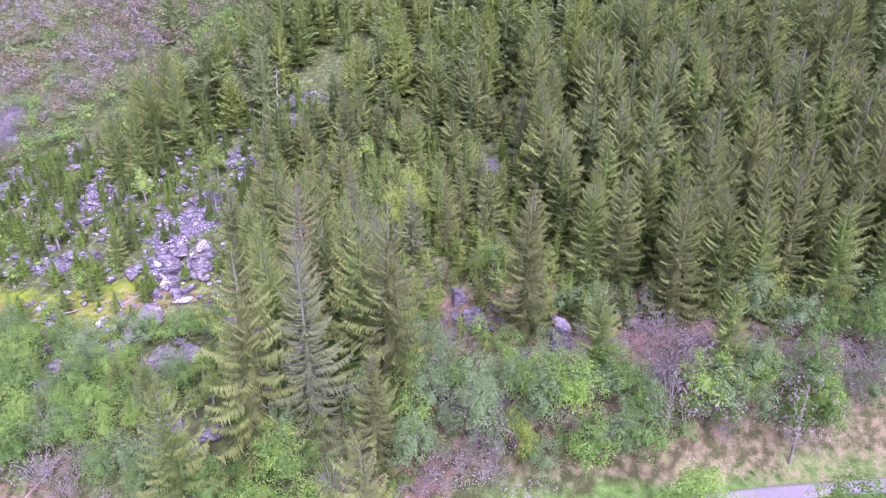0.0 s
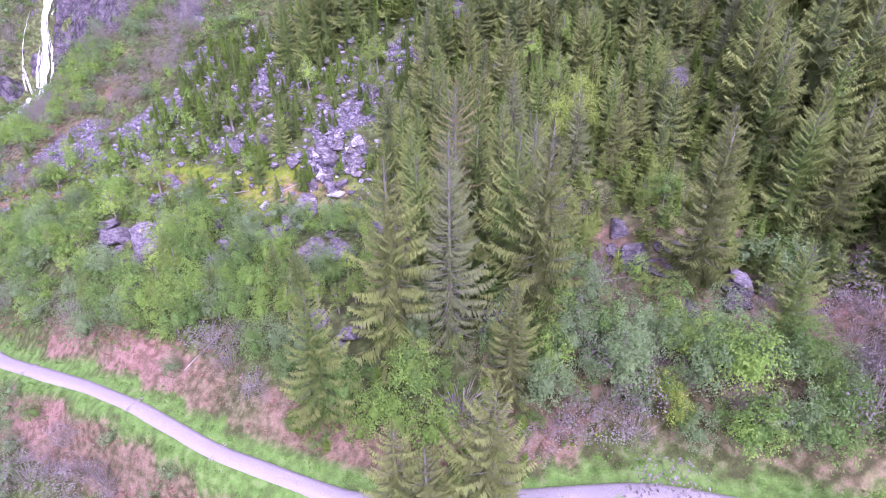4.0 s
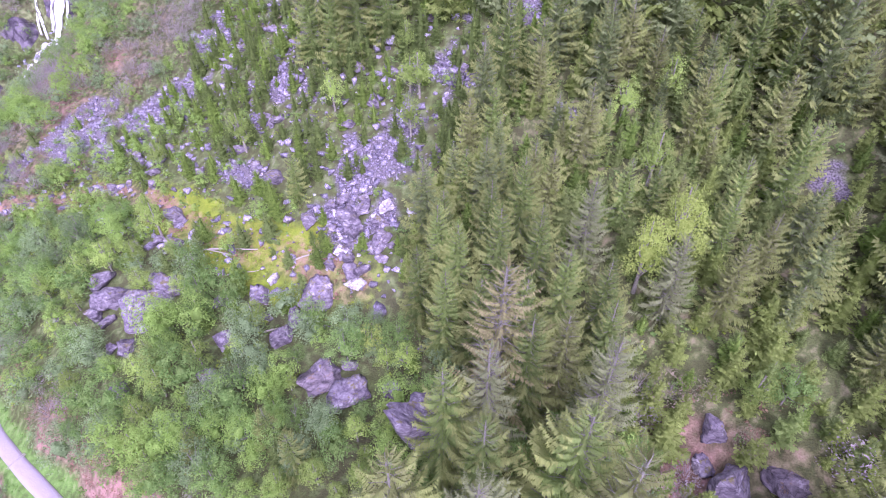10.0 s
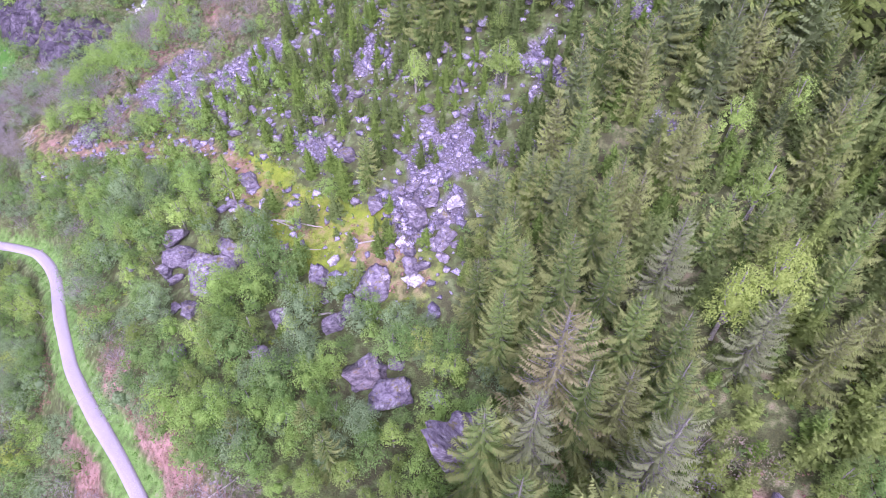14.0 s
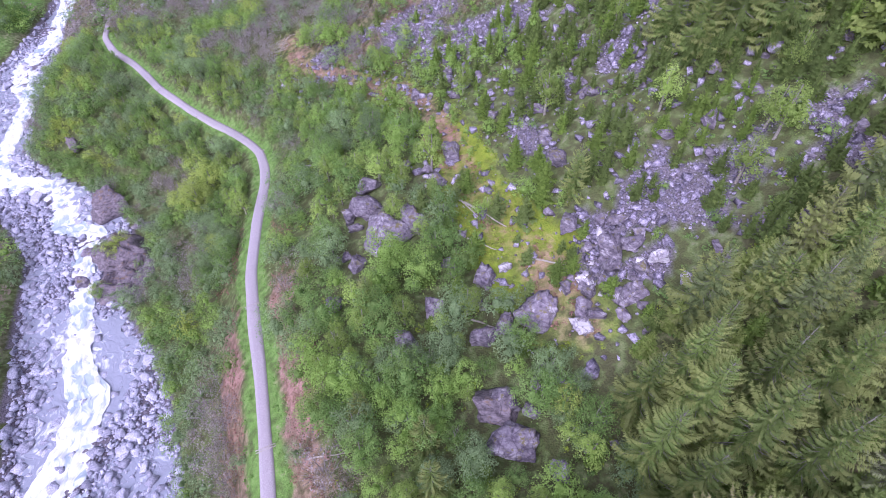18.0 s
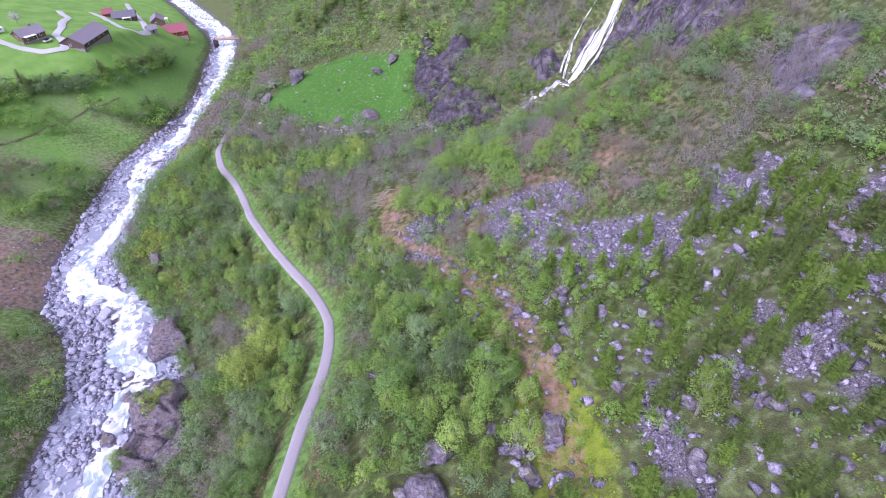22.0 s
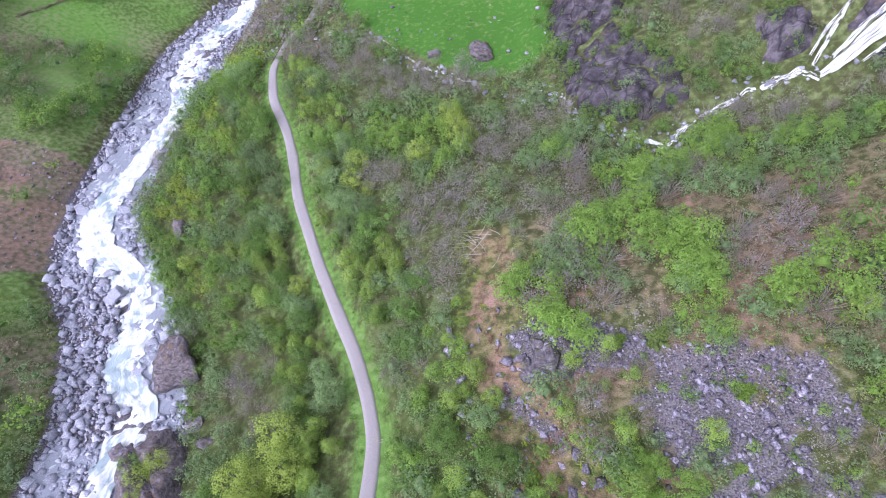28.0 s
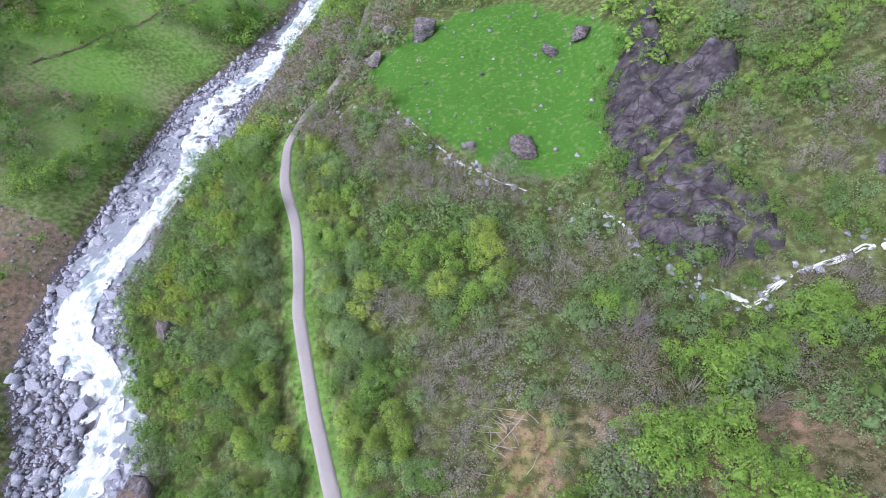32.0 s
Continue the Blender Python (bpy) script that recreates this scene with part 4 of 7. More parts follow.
def off_rocks(x, y):
    ok = np.ones(np.shape(x), bool)
    for bx, by, r in ROCK_SPOTS:
        ok &= np.hypot(x - bx, y - by) > r + 0.8
    return ok


# boulders: x, y, half width, half height, sunk share, brown moss on top
BOULDERS = [
    (61.8, 85.5, 2.6, 2.3, 0), (59.2, 85.7, 1.7, 1.1, 0), (66.2, 77.0, 2.4, 1.9, 0), (61.4, 76.0, 3.7, 2.3, 0), (63.0, 61.9, 2.1, 1.3, 0), (65.9, 54.4, 1.6, 2.0, 0),
    (69.3, 54.4, 1.5, 1.2, 0), (57.3, 58.4, 1.7, 1.5, 0), (51.4, 68.8, 1.2, 1.4, 0), (63.3, 45.6, 2.5, 1.7, 1), (63.2, 40.8, 3.3, 2.0, 0), (65.2, 36.4, 1.4, 1.2, 0),
    (61.6, 29.0, 3.9, 6.4, 0), (83.6, 54.4, 1.7, 1.5, 0), (86.9, 50.4, 1.1, 1.2, 2), (73.9, 62.5, 1.1, 1.1, 2), (73.3, 53.2, 2.6, 1.5, 0), (71.2, 139.0, 1.6, 0.8, 0),
]
BOULDERS_MORE = [
    (73.6, 140.4, 1.9, 0.9, 0), (75.6, 138.8, 1.1, 0.7, 0), (72.8, 142.4, 1.2, 0.6, 0), (70.2, 141.4, 0.9, 0.6, 0), (76.4, 141.6, 1.3, 0.6, 0), (78.2, 87.0, 1.9, 1.4, 0),
    (82.5, 61.8, 1.7, 1.3, 0), (59.2, 82.3, 1.4, 1.1, 0), (85.6, 101.7, 1.2, 1.1, 0), (81.4, 110.1, 1.4, 1.0, 0), (63.6, 89.7, 2.1, 1.5, 0), (56.7, 74.3, 1.6, 1.1, 0),
    (70.5, 62.5, 2.1, 1.2, 0), (87.3, 72.1, 1.9, 1.3, 0), (88.4, 77.6, 1.3, 0.9, 0), (73.8, 82.6, 1.6, 0.9, 0),
]
BOULDERS_TRAIL = [
    (79.3, 53.8, 1.2, 1.1, 2), (77.9, 49.0, 1.3, 1.0, 0), (85.7, 53.9, 1.4, 1.2, 0), (84.9, 51.3, 0.8, 0.7, 2), (82.3, 48.5, 1.3, 0.9, 0), (79.9, 47.3, 1.0, 0.8, 0),
    (76.0, 48.6, 1.6, 0.6, 2), (85.8, 60.0, 1.1, 0.9, 0), (87.2, 58.2, 1.2, 1.0, 0), (73.3, 87.0, 1.2, 0.8, 0), (73.9, 99.5, 1.3, 0.9, 0),
]
BOULDERS = BOULDERS + BOULDERS_MORE + BOULDERS_TRAIL
BOULDERS_LOW = [
    (68.9, 2.0, 2.3, 2.2, 0), (70.3, 4.0, 1.1, 0.8, 0), (73.3, 4.3, 1.4, 1.1, 0), (67.4, -1.3, 2.2, 0.9, 1), (70.9, -2.2, 1.9, 1.0, 1), (65.4, -9.6, 1.9, 2.4, 0),
    (65.2, -8.9, 0.9, 0.7, 0), (60.6, -5.0, 2.2, 1.1, 1), (62.3, -9.0, 1.8, 1.1, 1), (54.2, 15.4, 2.0, 2.6, 1), (49.9, 36.9, 1.4, 2.4, 0), (49.2, 32.0, 1.9, 1.1, 0),
    (47.1, 31.8, 1.3, 1.2, 0), (64.3, 46.2, 1.6, 1.3, 0),
]
MEADOW_ROCKS = [
    (3.5, 186.1, 2.3, 3.3, 1), (70.2, 221.2, 3.2, 2.0, 1), (47.3, 266.1, 4.4, 3.2, 0), (38.0, 269.2, 2.4, 2.4, 0), (77.0, 249.5, 2.3, 1.3, 0), (83.0, 251.9, 2.7, 2.2, 1),
    (59.6, 221.7, 1.4, 1.5, 0), (35.0, 257.9, 2.5, 2.0, 0),
]
BOULDERS_LOW = BOULDERS_LOW + MEADOW_ROCKS
BIG_ROCKS = [(9.2, 152.2, 5.6, 4.3, 1), (-8.4, 172, 2.6, 1.5, 3), (20.5, 139.0, 1.6, 1.0, 0), (17.5, 142.5, 1.8, 1.0, 0), (4.6, 126.0, 2.2, 1.2, 0), (5.6, 137.5, 1.8, 1.0, 0), (8.0, 66.0, 3.6, 2.0, 1)]
RIVER_ISLET = [(5.1, 136.5), (6.5, 141.5), (12.8, 143.3), (17.9, 138.9), (21.1, 127.7), (21.9, 117.1), (19.5, 115.6), (16.3, 112.1), (8.1, 116.3), (5.4, 121.4), (8.7, 127.4), (5.8, 132.8)]
ROCK_SPOTS = [(b[0], b[1], b[2]) for b in BOULDERS + BOULDERS_LOW + BIG_ROCKS]

# single spruces: x, y, height, look (0 green, 1 lichen grey, 2 dying brown, 3 olive)
SPRUCES = [(56.0, 11.2, 25.2, 3), (51.1, 19.8, 23, 1), (50.0, 26.1, 24, 3), (67.2, 25.0, 24.3, 2), (64.6, -5.0, 21.0, 3), (40.3, 30.4, 18.4, 0), (47.4, 11.6, 15.4, 3),
           (33.3, 9.5, 24.8, 3), (30.8, 14.0, 22, 3), (31.4, 17.0, 21, 3), (85.0, 22.4, 14.6, 1), (66.3, 14.9, 20.6, 1), (69.0, 19.4, 18.0, 3), (67.0, 22.0, 19.0, 0), (62.3, 24.0, 19.9, 1), (58.4, 14.9, 23.0, 0), (57.0, 22.0, 19, 0),
           (78.6, 37.8, 14, 0), (76.7, 34.3, 15, 0), (78.2, 30.1, 16.6, 0), (80.6, 26.4, 14.6, 0), (71.8, 33.3, 15, 0), (76.6, 21.9, 15.1, 0)]
SPRUCES_MORE = [(77.6, 18.0, 14, 0), (72.6, 24.6, 16, 0), (73.2, 16.3, 15, 0), (72.0, 29.2, 15, 0), (84.0, 7.0, 12, 3), (82.5, 12.3, 13, 1), (83.4, 33.4, 13, 0), (81.4, 38.6, 12.6, 0), (74.5, 38.2, 13, 0), (85.9, 30.6, 14.8, 0),
                (59.5, 27.0, 19, 0), (88.1, 5.0, 11, 3), (90.4, 8.8, 9.5, 0), (57.9, -13.2, 12.7, 0), (56.3, -26.9, 13.0, 0), (66.2, -23.9, 18.2, 3), (66.8, -29.3, 17.3, 0), (73.5, -18.2, 18.4, 3), (66.7, -42.8, 15.0, 0), (70.0, -34.5, 18.0, 3),
                (97.0, -47.7, 17.0, 1), (103.0, -5.6, 12.0, 1), (111.0, 70.6, 19, 0), (107.5, 73.0, 16, 0), (108.8, 79.0, 15, 0), (115.0, 74.0, 20, 0), (118.5, 71.0, 21, 0), (113.0, 66.0, 18, 0), (117.0, 77.0, 18, 0), (53.0, 41.0, 9.0, 0), (54.4, 45.6, 8.0, 0), (86.0, 66.5, 9.0, 0), (49.5, 52.0, 8.0, 0), (55.5, 66.0, 7.5, 0)]
BIRCHES = [
    (87.9, 13.0, 14.5, 0), (84.8, 15.6, 13.5, 0), (76.5, 2.0, 6.5, 0), (77.6, -0.7, 6, 1), (110.8, 61.1, 7, 0), (104.0, 56.5, 8, 0),
    (99.6, 68.3, 8.2, 0), (76.5, 93.1, 6.5, 0), (13.9, 135.6, 7.0, 3), (9.2, 135.2, 6.0, 1), (11.6, 133.0, 6.5, 3), (9.7, 119.0, 6.0, 1), (7.6, 121.2, 4.2, 3),
    (12.4, 129.8, 5.6, 3), (105.1, 24.5, 8, 0), (108.3, 19.9, 8, 0), (93.8, 84.8, 5, 0), (76.6, 72.9, 4, 0), (54.1, 1.3, 8, 2),
    (58.0, -3.0, 5, 3), (64.6, 184.6, 8, 0),
]
BIRCHES_MORE = [
    (63.8, 190.9, 8, 3), (34.9, 125.5, 10.5, 3), (36.7, 136.3, 11, 3), (31.5, 131.0, 10, 3), (34.0, 129.0, 10, 3), (38.6, 131.5, 9.5, 3), (38.5, 142.0, 6, 0), (23.1, 174.2, 8, 0),
    (7.4, 176.1, 5.5, 3), (102.7, 139.8, 6, 0), (91.8, 82.6, 9.5, 0), (74.0, 86.5, 9.5, 0), (65.9, 89.6, 8, 0), (80.0, 125.4, 8, 0),
    (87.5, 129.4, 6, 0), (108.4, 89.7, 6, 0), (62.4, 96.3, 6.5, 0), (87.0, 101.0, 7, 0), (98.5, 53.3, 8.5, 0), (104.0, 54.8, 9, 0), (97.2, 18.4, 9.4, 0), (64.6, 79.4, 7, 0), (69.0, 41.9, 5.5, 3), (76.0, 139.5, 5, 0), (79.7, 140.5, 5, 0), (79.9, 130.2, 5.5, 0), (89.2, 146.9, 6, 2),
    (62.6, 194.6, 8.5, 3), (66.3, 186.5, 8, 0), (56.7, 183.9, 7.5, 3), (19.5, 174.8, 8.5, 0), (37.4, 146.9, 7.5, 0), (18.8, 200.1, 8, 2),
]
BIRCHES = BIRCHES + BIRCHES_MORE


def build_tree(name, kind, mat, height, label, category, bark, width=1.0, wood=None, tips=None):
    """One tree with its trunk and crown, one unit high before scaling, at the origin."""
    ob = tagged(new(name), label, category)
    shape = kind if not isinstance(kind[0], tuple) else kind[0]
    scale = np.array([height * width, height * width, height])
    tv, tq = wood
    t = new("trunk", quad_mesh("trunk", tv * scale, tq, [bark], smooth=True))
    mid = shape[0][shape[1]].mean(1)
    reach, level = np.hypot(mid[:, 0], mid[:, 1]), np.clip((mid[:, 2] * 16).astype(int), 0, 15)
    full = np.array([np.percentile(reach[level == b], 92) if (level == b).any() else 1.0 for b in range(16)])
    outer = (reach > 0.66 * full[level]).astype(int)
    c = new("crown", quad_mesh("crown", shape[0] * scale, shape[1], [mat, tips or mat], outer))
    t.parent = c.parent = ob
    return ob


def place_all(protos, spots, group, copies_only=False):
    """Copies of prototypes at (x, y, scale); the first use of a prototype is itself."""
    used = set(range(len(protos))) if copies_only else set()
    xs, ys = np.array([s[0] for s in spots]), np.array([s[1] for s in spots])
    zs = ground_height(xs, ys) - 0.08
    for (x, y, k, which), z in zip(spots, zs):
        p = protos[which]
        m = pose(x, y, float(z), 0, 0, rng.random() * 360) @ Matrix.Scale(k, 4)
        if which in used:
            ob = copy_thing(p, m)
            ob.matrix_basis = m
        else:
            ob = p
            used.add(which)
        ob.matrix_basis = m
        tagged(ob, group=group)


LOOKS = [(NEEDLES, "tall dark green spruce on the wooded slope", SPRUCE_NEAR), (NEEDLES_GREY, "tall grey lichen-hung spruce, half bare", SPRUCE_GREY),
         (NEEDLES_BROWN, "dying spruce with brown dry branches", SPRUCE_THIN), (NEEDLES_OLIVE, "tall olive green spruce with drooping branches", SPRUCE_NEAR)]
protos, spots = [], []
for look_no, (mat, label, kind) in enumerate(LOOKS):
    for i in range(3):
        protos.append(build_tree("spruce_tree", kind[(i + look_no) % len(kind)], mat, 20.0, label, "spruce", BARK, 1.0 if look_no != 2 else 1.1, (TRUNKS, TRUNKS_BARE, TRUNKS_BARE, TRUNKS)[look_no][i], NEEDLES_TIP if look_no in (0, 3) else None))
for i, (x, y, h, k) in enumerate(SPRUCES + SPRUCES_MORE):
    spots.append((x, y, h / 20.0, k * 3 + i % 3))
taken = np.array([s[:2] for s in spots])


def clear_of(x, y, gap, others):
    return np.min(np.hypot(x[:, None] - others[None, :, 0], y[:, None] - others[None, :, 1]), axis=1) > gap


def wood_spot(x, y):
    return inside(x, y, FOREST) & (soft_noise(x, y, 13, 11) > 0.12) & clear_of(x, y, 3.0, taken) & off_rocks(x, y) & ~in_scree(x, y)


tall_wood = scatter(64, 116, -62, -7, 4.5, lambda x, y: wood_spot(x, y) & (x > np.interp(y, [-60, -20, -7], [64, 66, 78])))
mid_wood = scatter(84, 116, -7, 46, 3.9, lambda x, y: wood_spot(x, y) & (rng.random(x.shape) < np.where((x < 106) & (y < 28), 0.45, 0.8)))
wood_near = np.concatenate([tall_wood, mid_wood])
for i in range(6):
    protos.append(build_tree("spruce_tree", SPRUCE_MID[i % 5], (NEEDLES, NEEDLES_OLIVE, NEEDLES_COOL)[i % 3], 20.0, "tall %s green spruce high in the wood" % ("dark", "olive", "grey")[i % 3], "spruce", BARK, (1.0, 1.1, 1.25, 1.2, 0.95, 1.1)[i], TRUNKS[i % 3], NEEDLES_TIP))
wood_near = wood_near[np.argsort(wood_near[:, 0])]
for i, (x, y) in enumerate(wood_near[:290]):
    h = 13 + 7 * rng.random() if y < -7 else (6.5 + 6 * rng.random() if rng.random() < 0.75 else 12 + 4 * rng.random())
    spots.append((x, y, h / 20.0, 12 + int(rng.integers(6)) if x > 84 else int(rng.choice([0, 1, 2, 9, 10, 11]))))
place_all(protos, spots, "spruces of the mountain wood")

# the rest of the wood, farther up and beyond
wood_far = np.concatenate([wood_near[290:], scatter(116, 205, -75, 46, 5.0, lambda x, y: inside(x, y, FOREST) & ~in_scree(x, y) & (soft_noise(x, y, 16, 12) > 0.1)),
                           scatter(62, 116, -90, -62, 5.0, lambda x, y: inside(x, y, FOREST)),
                           scatter(116, 215, 20, 112, 6.0, lambda x, y: ~inside(x, y, FOREST) & ~in_scree(x, y) & (soft_noise(x, y, 18, 13) > np.where(y > 66, 0.72, 0.40)) & (y < 104 - (x - 118) * 0.2))])
close = (wood_far[:, 0] < 128) | ((wood_far[:, 0] < 145) & (wood_far[:, 1] > 24))
WOOD_KINDS = ((NEEDLES_WOOD, "dark green"), (NEEDLES_WOOD_COOL, "grey green"), (NEEDLES_WOOD_FRESH, "light green"))
dealt = rng.integers(0, 3, len(wood_far))
for k, (mat, hue) in enumerate(WOOD_KINDS):
    thicket("upper_spruces", SPRUCE_HIGH, wood_far[close & (dealt == k)], (11, 20), mat, "tall %s spruces at the edge of the upper scree" % hue, "woodland", (0.85, 1.35))
for k, (mat, hue) in enumerate(WOOD_KINDS):
    thicket("spruce_wood", SPRUCE_FAR, wood_far[~close & (dealt == k)], (11, 21), mat, "dense %s spruce wood on the upper slope" % hue, "woodland", (0.85, 1.4))
far_side = scatter(30, 330, 236, 640, 11, lambda x, y: free(x, y) & (x > 45 + (y < 300) * 45) & (x < np.where(y > 300, 118 - (y - 300) * 0.3, 225)) & (soft_noise(x, y, 30, 14) > 0.62))
thicket("far_spruce_wood", SPRUCE_FAR, far_side, (7, 12), NEEDLES_WOOD, "scattered dark spruces on the far valley side", "woodland", (1.4, 2.0))

# young spruces: the nearest are things, the rest one growth
YOUNG_GROUND = [(78, 44), (95, 40), (120, 38), (128, 34), (130, 95), (118, 118), (106, 112), (95, 118), (84, 122), (82, 100), (86, 80), (80, 68)]
young_a = scatter(78, 132, 34, 124, 2.25, lambda x, y: inside(x, y, YOUNG_GROUND) & off_rocks(x, y) & ((y < 92) | (x > 94) | (rng.random(x.shape) < 0.35)) & (rng.random(x.shape) < np.where(in_scree(x, y), np.where(y > 100, 0.2, 0.42), 0.85) * (soft_noise(x, y, 6, 15) > 0.28)))
young_gap = scatter(83, 103, 55, 79, 2.6, lambda x, y: off_rocks(x, y) & (soft_noise(x, y, 6, 15) < 0.3) & (rng.random(x.shape) < np.where(in_scree(x, y), 0.1, 0.6)))
young_a = np.concatenate([young_a, young_gap])
young_b = scatter(66, 116, -40, 46, 2.3, lambda x, y: inside(x, y, FOREST) & off_rocks(x, y) & ~in_scree(x, y) & (soft_noise(x, y, 9, 16) > 0.22))
young_c = scatter(80, 114, 104, 143, 2.6, lambda x, y: in_scree(x, y) & (rng.random(x.shape) < 0.14))
young_d = scatter(46, 80, 24, 130, 4.4, lambda x, y: (x > np.interp(y, [20, 90, 130], [47, 58, 68])) & free(x, y) & off_rocks(x, y) & (soft_noise(x, y, 14, 17) > 0.42))
young_protos = [build_tree("young_spruce", SPRUCE_YOUNG[i % 5], (NEEDLES_YOUNG_ONE, NEEDLES)[i % 2], 5.0, ("bushy young spruce with fresh green shoots", "bushy young dark green spruce")[i % 2], "spruce", BARK, 1.0, TRUNKS_SMALL[i % 3]) for i in range(6)]
near_young = np.concatenate([young_d, young_c, young_b[::4]])[:260]
place_all(young_protos, [(x, y, 0.45 + 0.75 * rng.random(), int(rng.integers(6))) for x, y in near_young], "young spruces of the slope")
rest = np.concatenate([np.array([p for i, p in enumerate(young_b) if i % 4]), np.concatenate([young_d, young_c, young_b[::4]])[260:]])
darker = soft_noise(young_a[:, 0], young_a[:, 1], 8, 18) + 0.3 * rng.random(len(young_a)) + np.where(young_a[:, 1] < 76, 0.2, -0.1) > 0.65
thicket("young_spruce_growth", SPRUCE_YOUNG, young_a[~darker], (2.4, 6.0), NEEDLES_YOUNG, "dense young spruces growing between the stones", "spruce growth", (0.85, 1.15))
thicket("dark_spruce_growth", SPRUCE_YOUNG, young_a[darker], (2.6, 6.8), NEEDLES_DARK, "dense dark young spruces above the footpath", "spruce growth", (0.8, 1.05))
scree_bush = scatter(66, 122, 44, 148, 2.6, lambda x, y: in_scree(x, y) & off_rocks(x, y) & (rng.random(x.shape) < np.where(y > 100, 0.34, 0.26)))
thicket("scree_bushes", LEAF_MIDS, scree_bush[::2], (1.4, 3.2), LEAF_BRIGHT, "round light green bushes growing in the scree", "bushes", (1.0, 1.4))
thicket("scree_bushes", LEAF_MIDS, scree_bush[1::2], (1.3, 3.0), LEAF_MID, "round green bushes growing in the scree", "bushes", (1.0, 1.4))
fresh = soft_noise(rest[:, 0], rest[:, 1], 7, 19) + 0.3 * rng.random(len(rest)) > 0.62
thicket("young_wood_growth", SPRUCE_YOUNG, rest[~fresh], (2.5, 7.5), NEEDLES_WOOD, "dense young spruces under the tall wood", "spruce growth", (0.85, 1.15))
thicket("fresh_wood_growth", SPRUCE_YOUNG, rest[fresh], (2.5, 7.0), NEEDLES_WOOD_FRESH, "dense light green young spruces in the wood", "spruce growth", (0.9, 1.2))

# birches and other leaf trees: single ones as things
LEAFY = [(LEAF_BRIGHT_ONE, "light green birch in fresh leaf"), (LEAF_MID_ONE, "round mid green alder in leaf"), (LEAF_GREY_ONE, "grey green willow bush in leaf"), (LEAF_YELLOW_ONE, "yellow green maple in bud")]
leaf_protos = []
for mat, label in LEAFY:
    for i in range(3):
        tall = mat is LEAF_BRIGHT_ONE
        shape, centre = (LEAF_TALL if tall else LEAF_NEAR)[i]
        leaf_protos.append(build_tree("birch_tree" if mat is LEAF_BRIGHT_ONE else "leaf_tree", shape, mat, 6.0, label, "tree", BIRCH_BARK if mat is LEAF_BRIGHT_ONE else BARK, 1.25 if tall else 1.0, limbs(centre, rng)))
for i in range(2):
    leaf_protos.append(build_tree("birch_tree", LEAF_GREAT[i][0], LEAF_YELLOW_ONE, 6.0, "tall yellow green birch standing among the spruces", "tree", BIRCH_BARK, 1.0, limbs(LEAF_GREAT[i][1], rng, 20)))
leaf_spots = [(x, y, h / 6.0, k * 3 + i % 3 if h < 12 else 12 + i % 2) for i, (x, y, h, k) in enumerate(BIRCHES)]


def bench_zone(x, y):
    inner = np.interp(y, [10, 45, 60, 95, 120, 140, 160], [68, 73, 70, 76, 72, 66, 62])
    outer = np.interp(y, [10, 40, 65, 90, 120, 140, 160], [50, 47, 46, 52, 60, 60, 57])
    return (x > outer) & (x < inner) & (y > 8) & (y < 152)


def slope_zone(x, y):
    outer = np.interp(y, [-30, 10, 40, 65, 90, 120, 140, 160], [58, 52, 47, 46, 52, 60, 60, 57])
    return (x > np.interp(y, ROAD_Y, ROAD_X) + 3.2) & (x < outer) & (y < 160)


def lower_zone(x, y):
    return (x < np.interp(y, ROAD_Y, ROAD_X) - 2.7) & (x > bed_edges(y)[1] + 1.0)


def upper_mix(x, y):
    """The thickets between the road and the creek, and the brushy slope above."""
    return ((y >= 150) & (y < 240) & (x > np.interp(y, ROAD_Y, ROAD_X) + 3) & (x < 84)) & free(x, y)


bench = scatter(44, 80, 8, 152, 2.5, lambda x, y: bench_zone(x, y) & free(x, y) & off_rocks(x, y) & (path_distance(x, y, TRAIL) > 2.2))
pick = soft_noise(bench[:, 0], bench[:, 1], 7, 21) + 0.25 * rng.random(len(bench))
for (x, y), p in list(zip(bench, pick))[::2]:
    leaf_spots.append((x, y, (3.0 + 4.4 * rng.random()) / 6.0, (0 if p > 0.6 else 3 if p > 0.38 else 6) + int(rng.integers(3))))
leaf_spots = leaf_spots[:290]
for i in range(2):
    leaf_protos.append(build_tree("bare_birch", LEAF_BUD[i][0], TWIG_GREY, 6.0, "bare grey white birch not yet in leaf", "tree", BIRCH_BARK, 0.72, limbs(LEAF_BUD[i][1], rng, 9)))
leaf_protos.append(build_tree("willow_tree", LEAF_GREAT[1][0], LEAF_GREY_ONE, 6.0, "tall pale grey green willow in young leaf", "tree", BARK, 1.35, limbs(LEAF_GREAT[1][1], rng, 20)))
leaf_spots += [(49.9, -19.5, 11.4 / 6, 14), (48.9, -32.1, 2.0, 15), (49.3, 0.9, 11.6 / 6, 16)]
place_all(leaf_protos, leaf_spots, "leaf trees of the bench and slope")

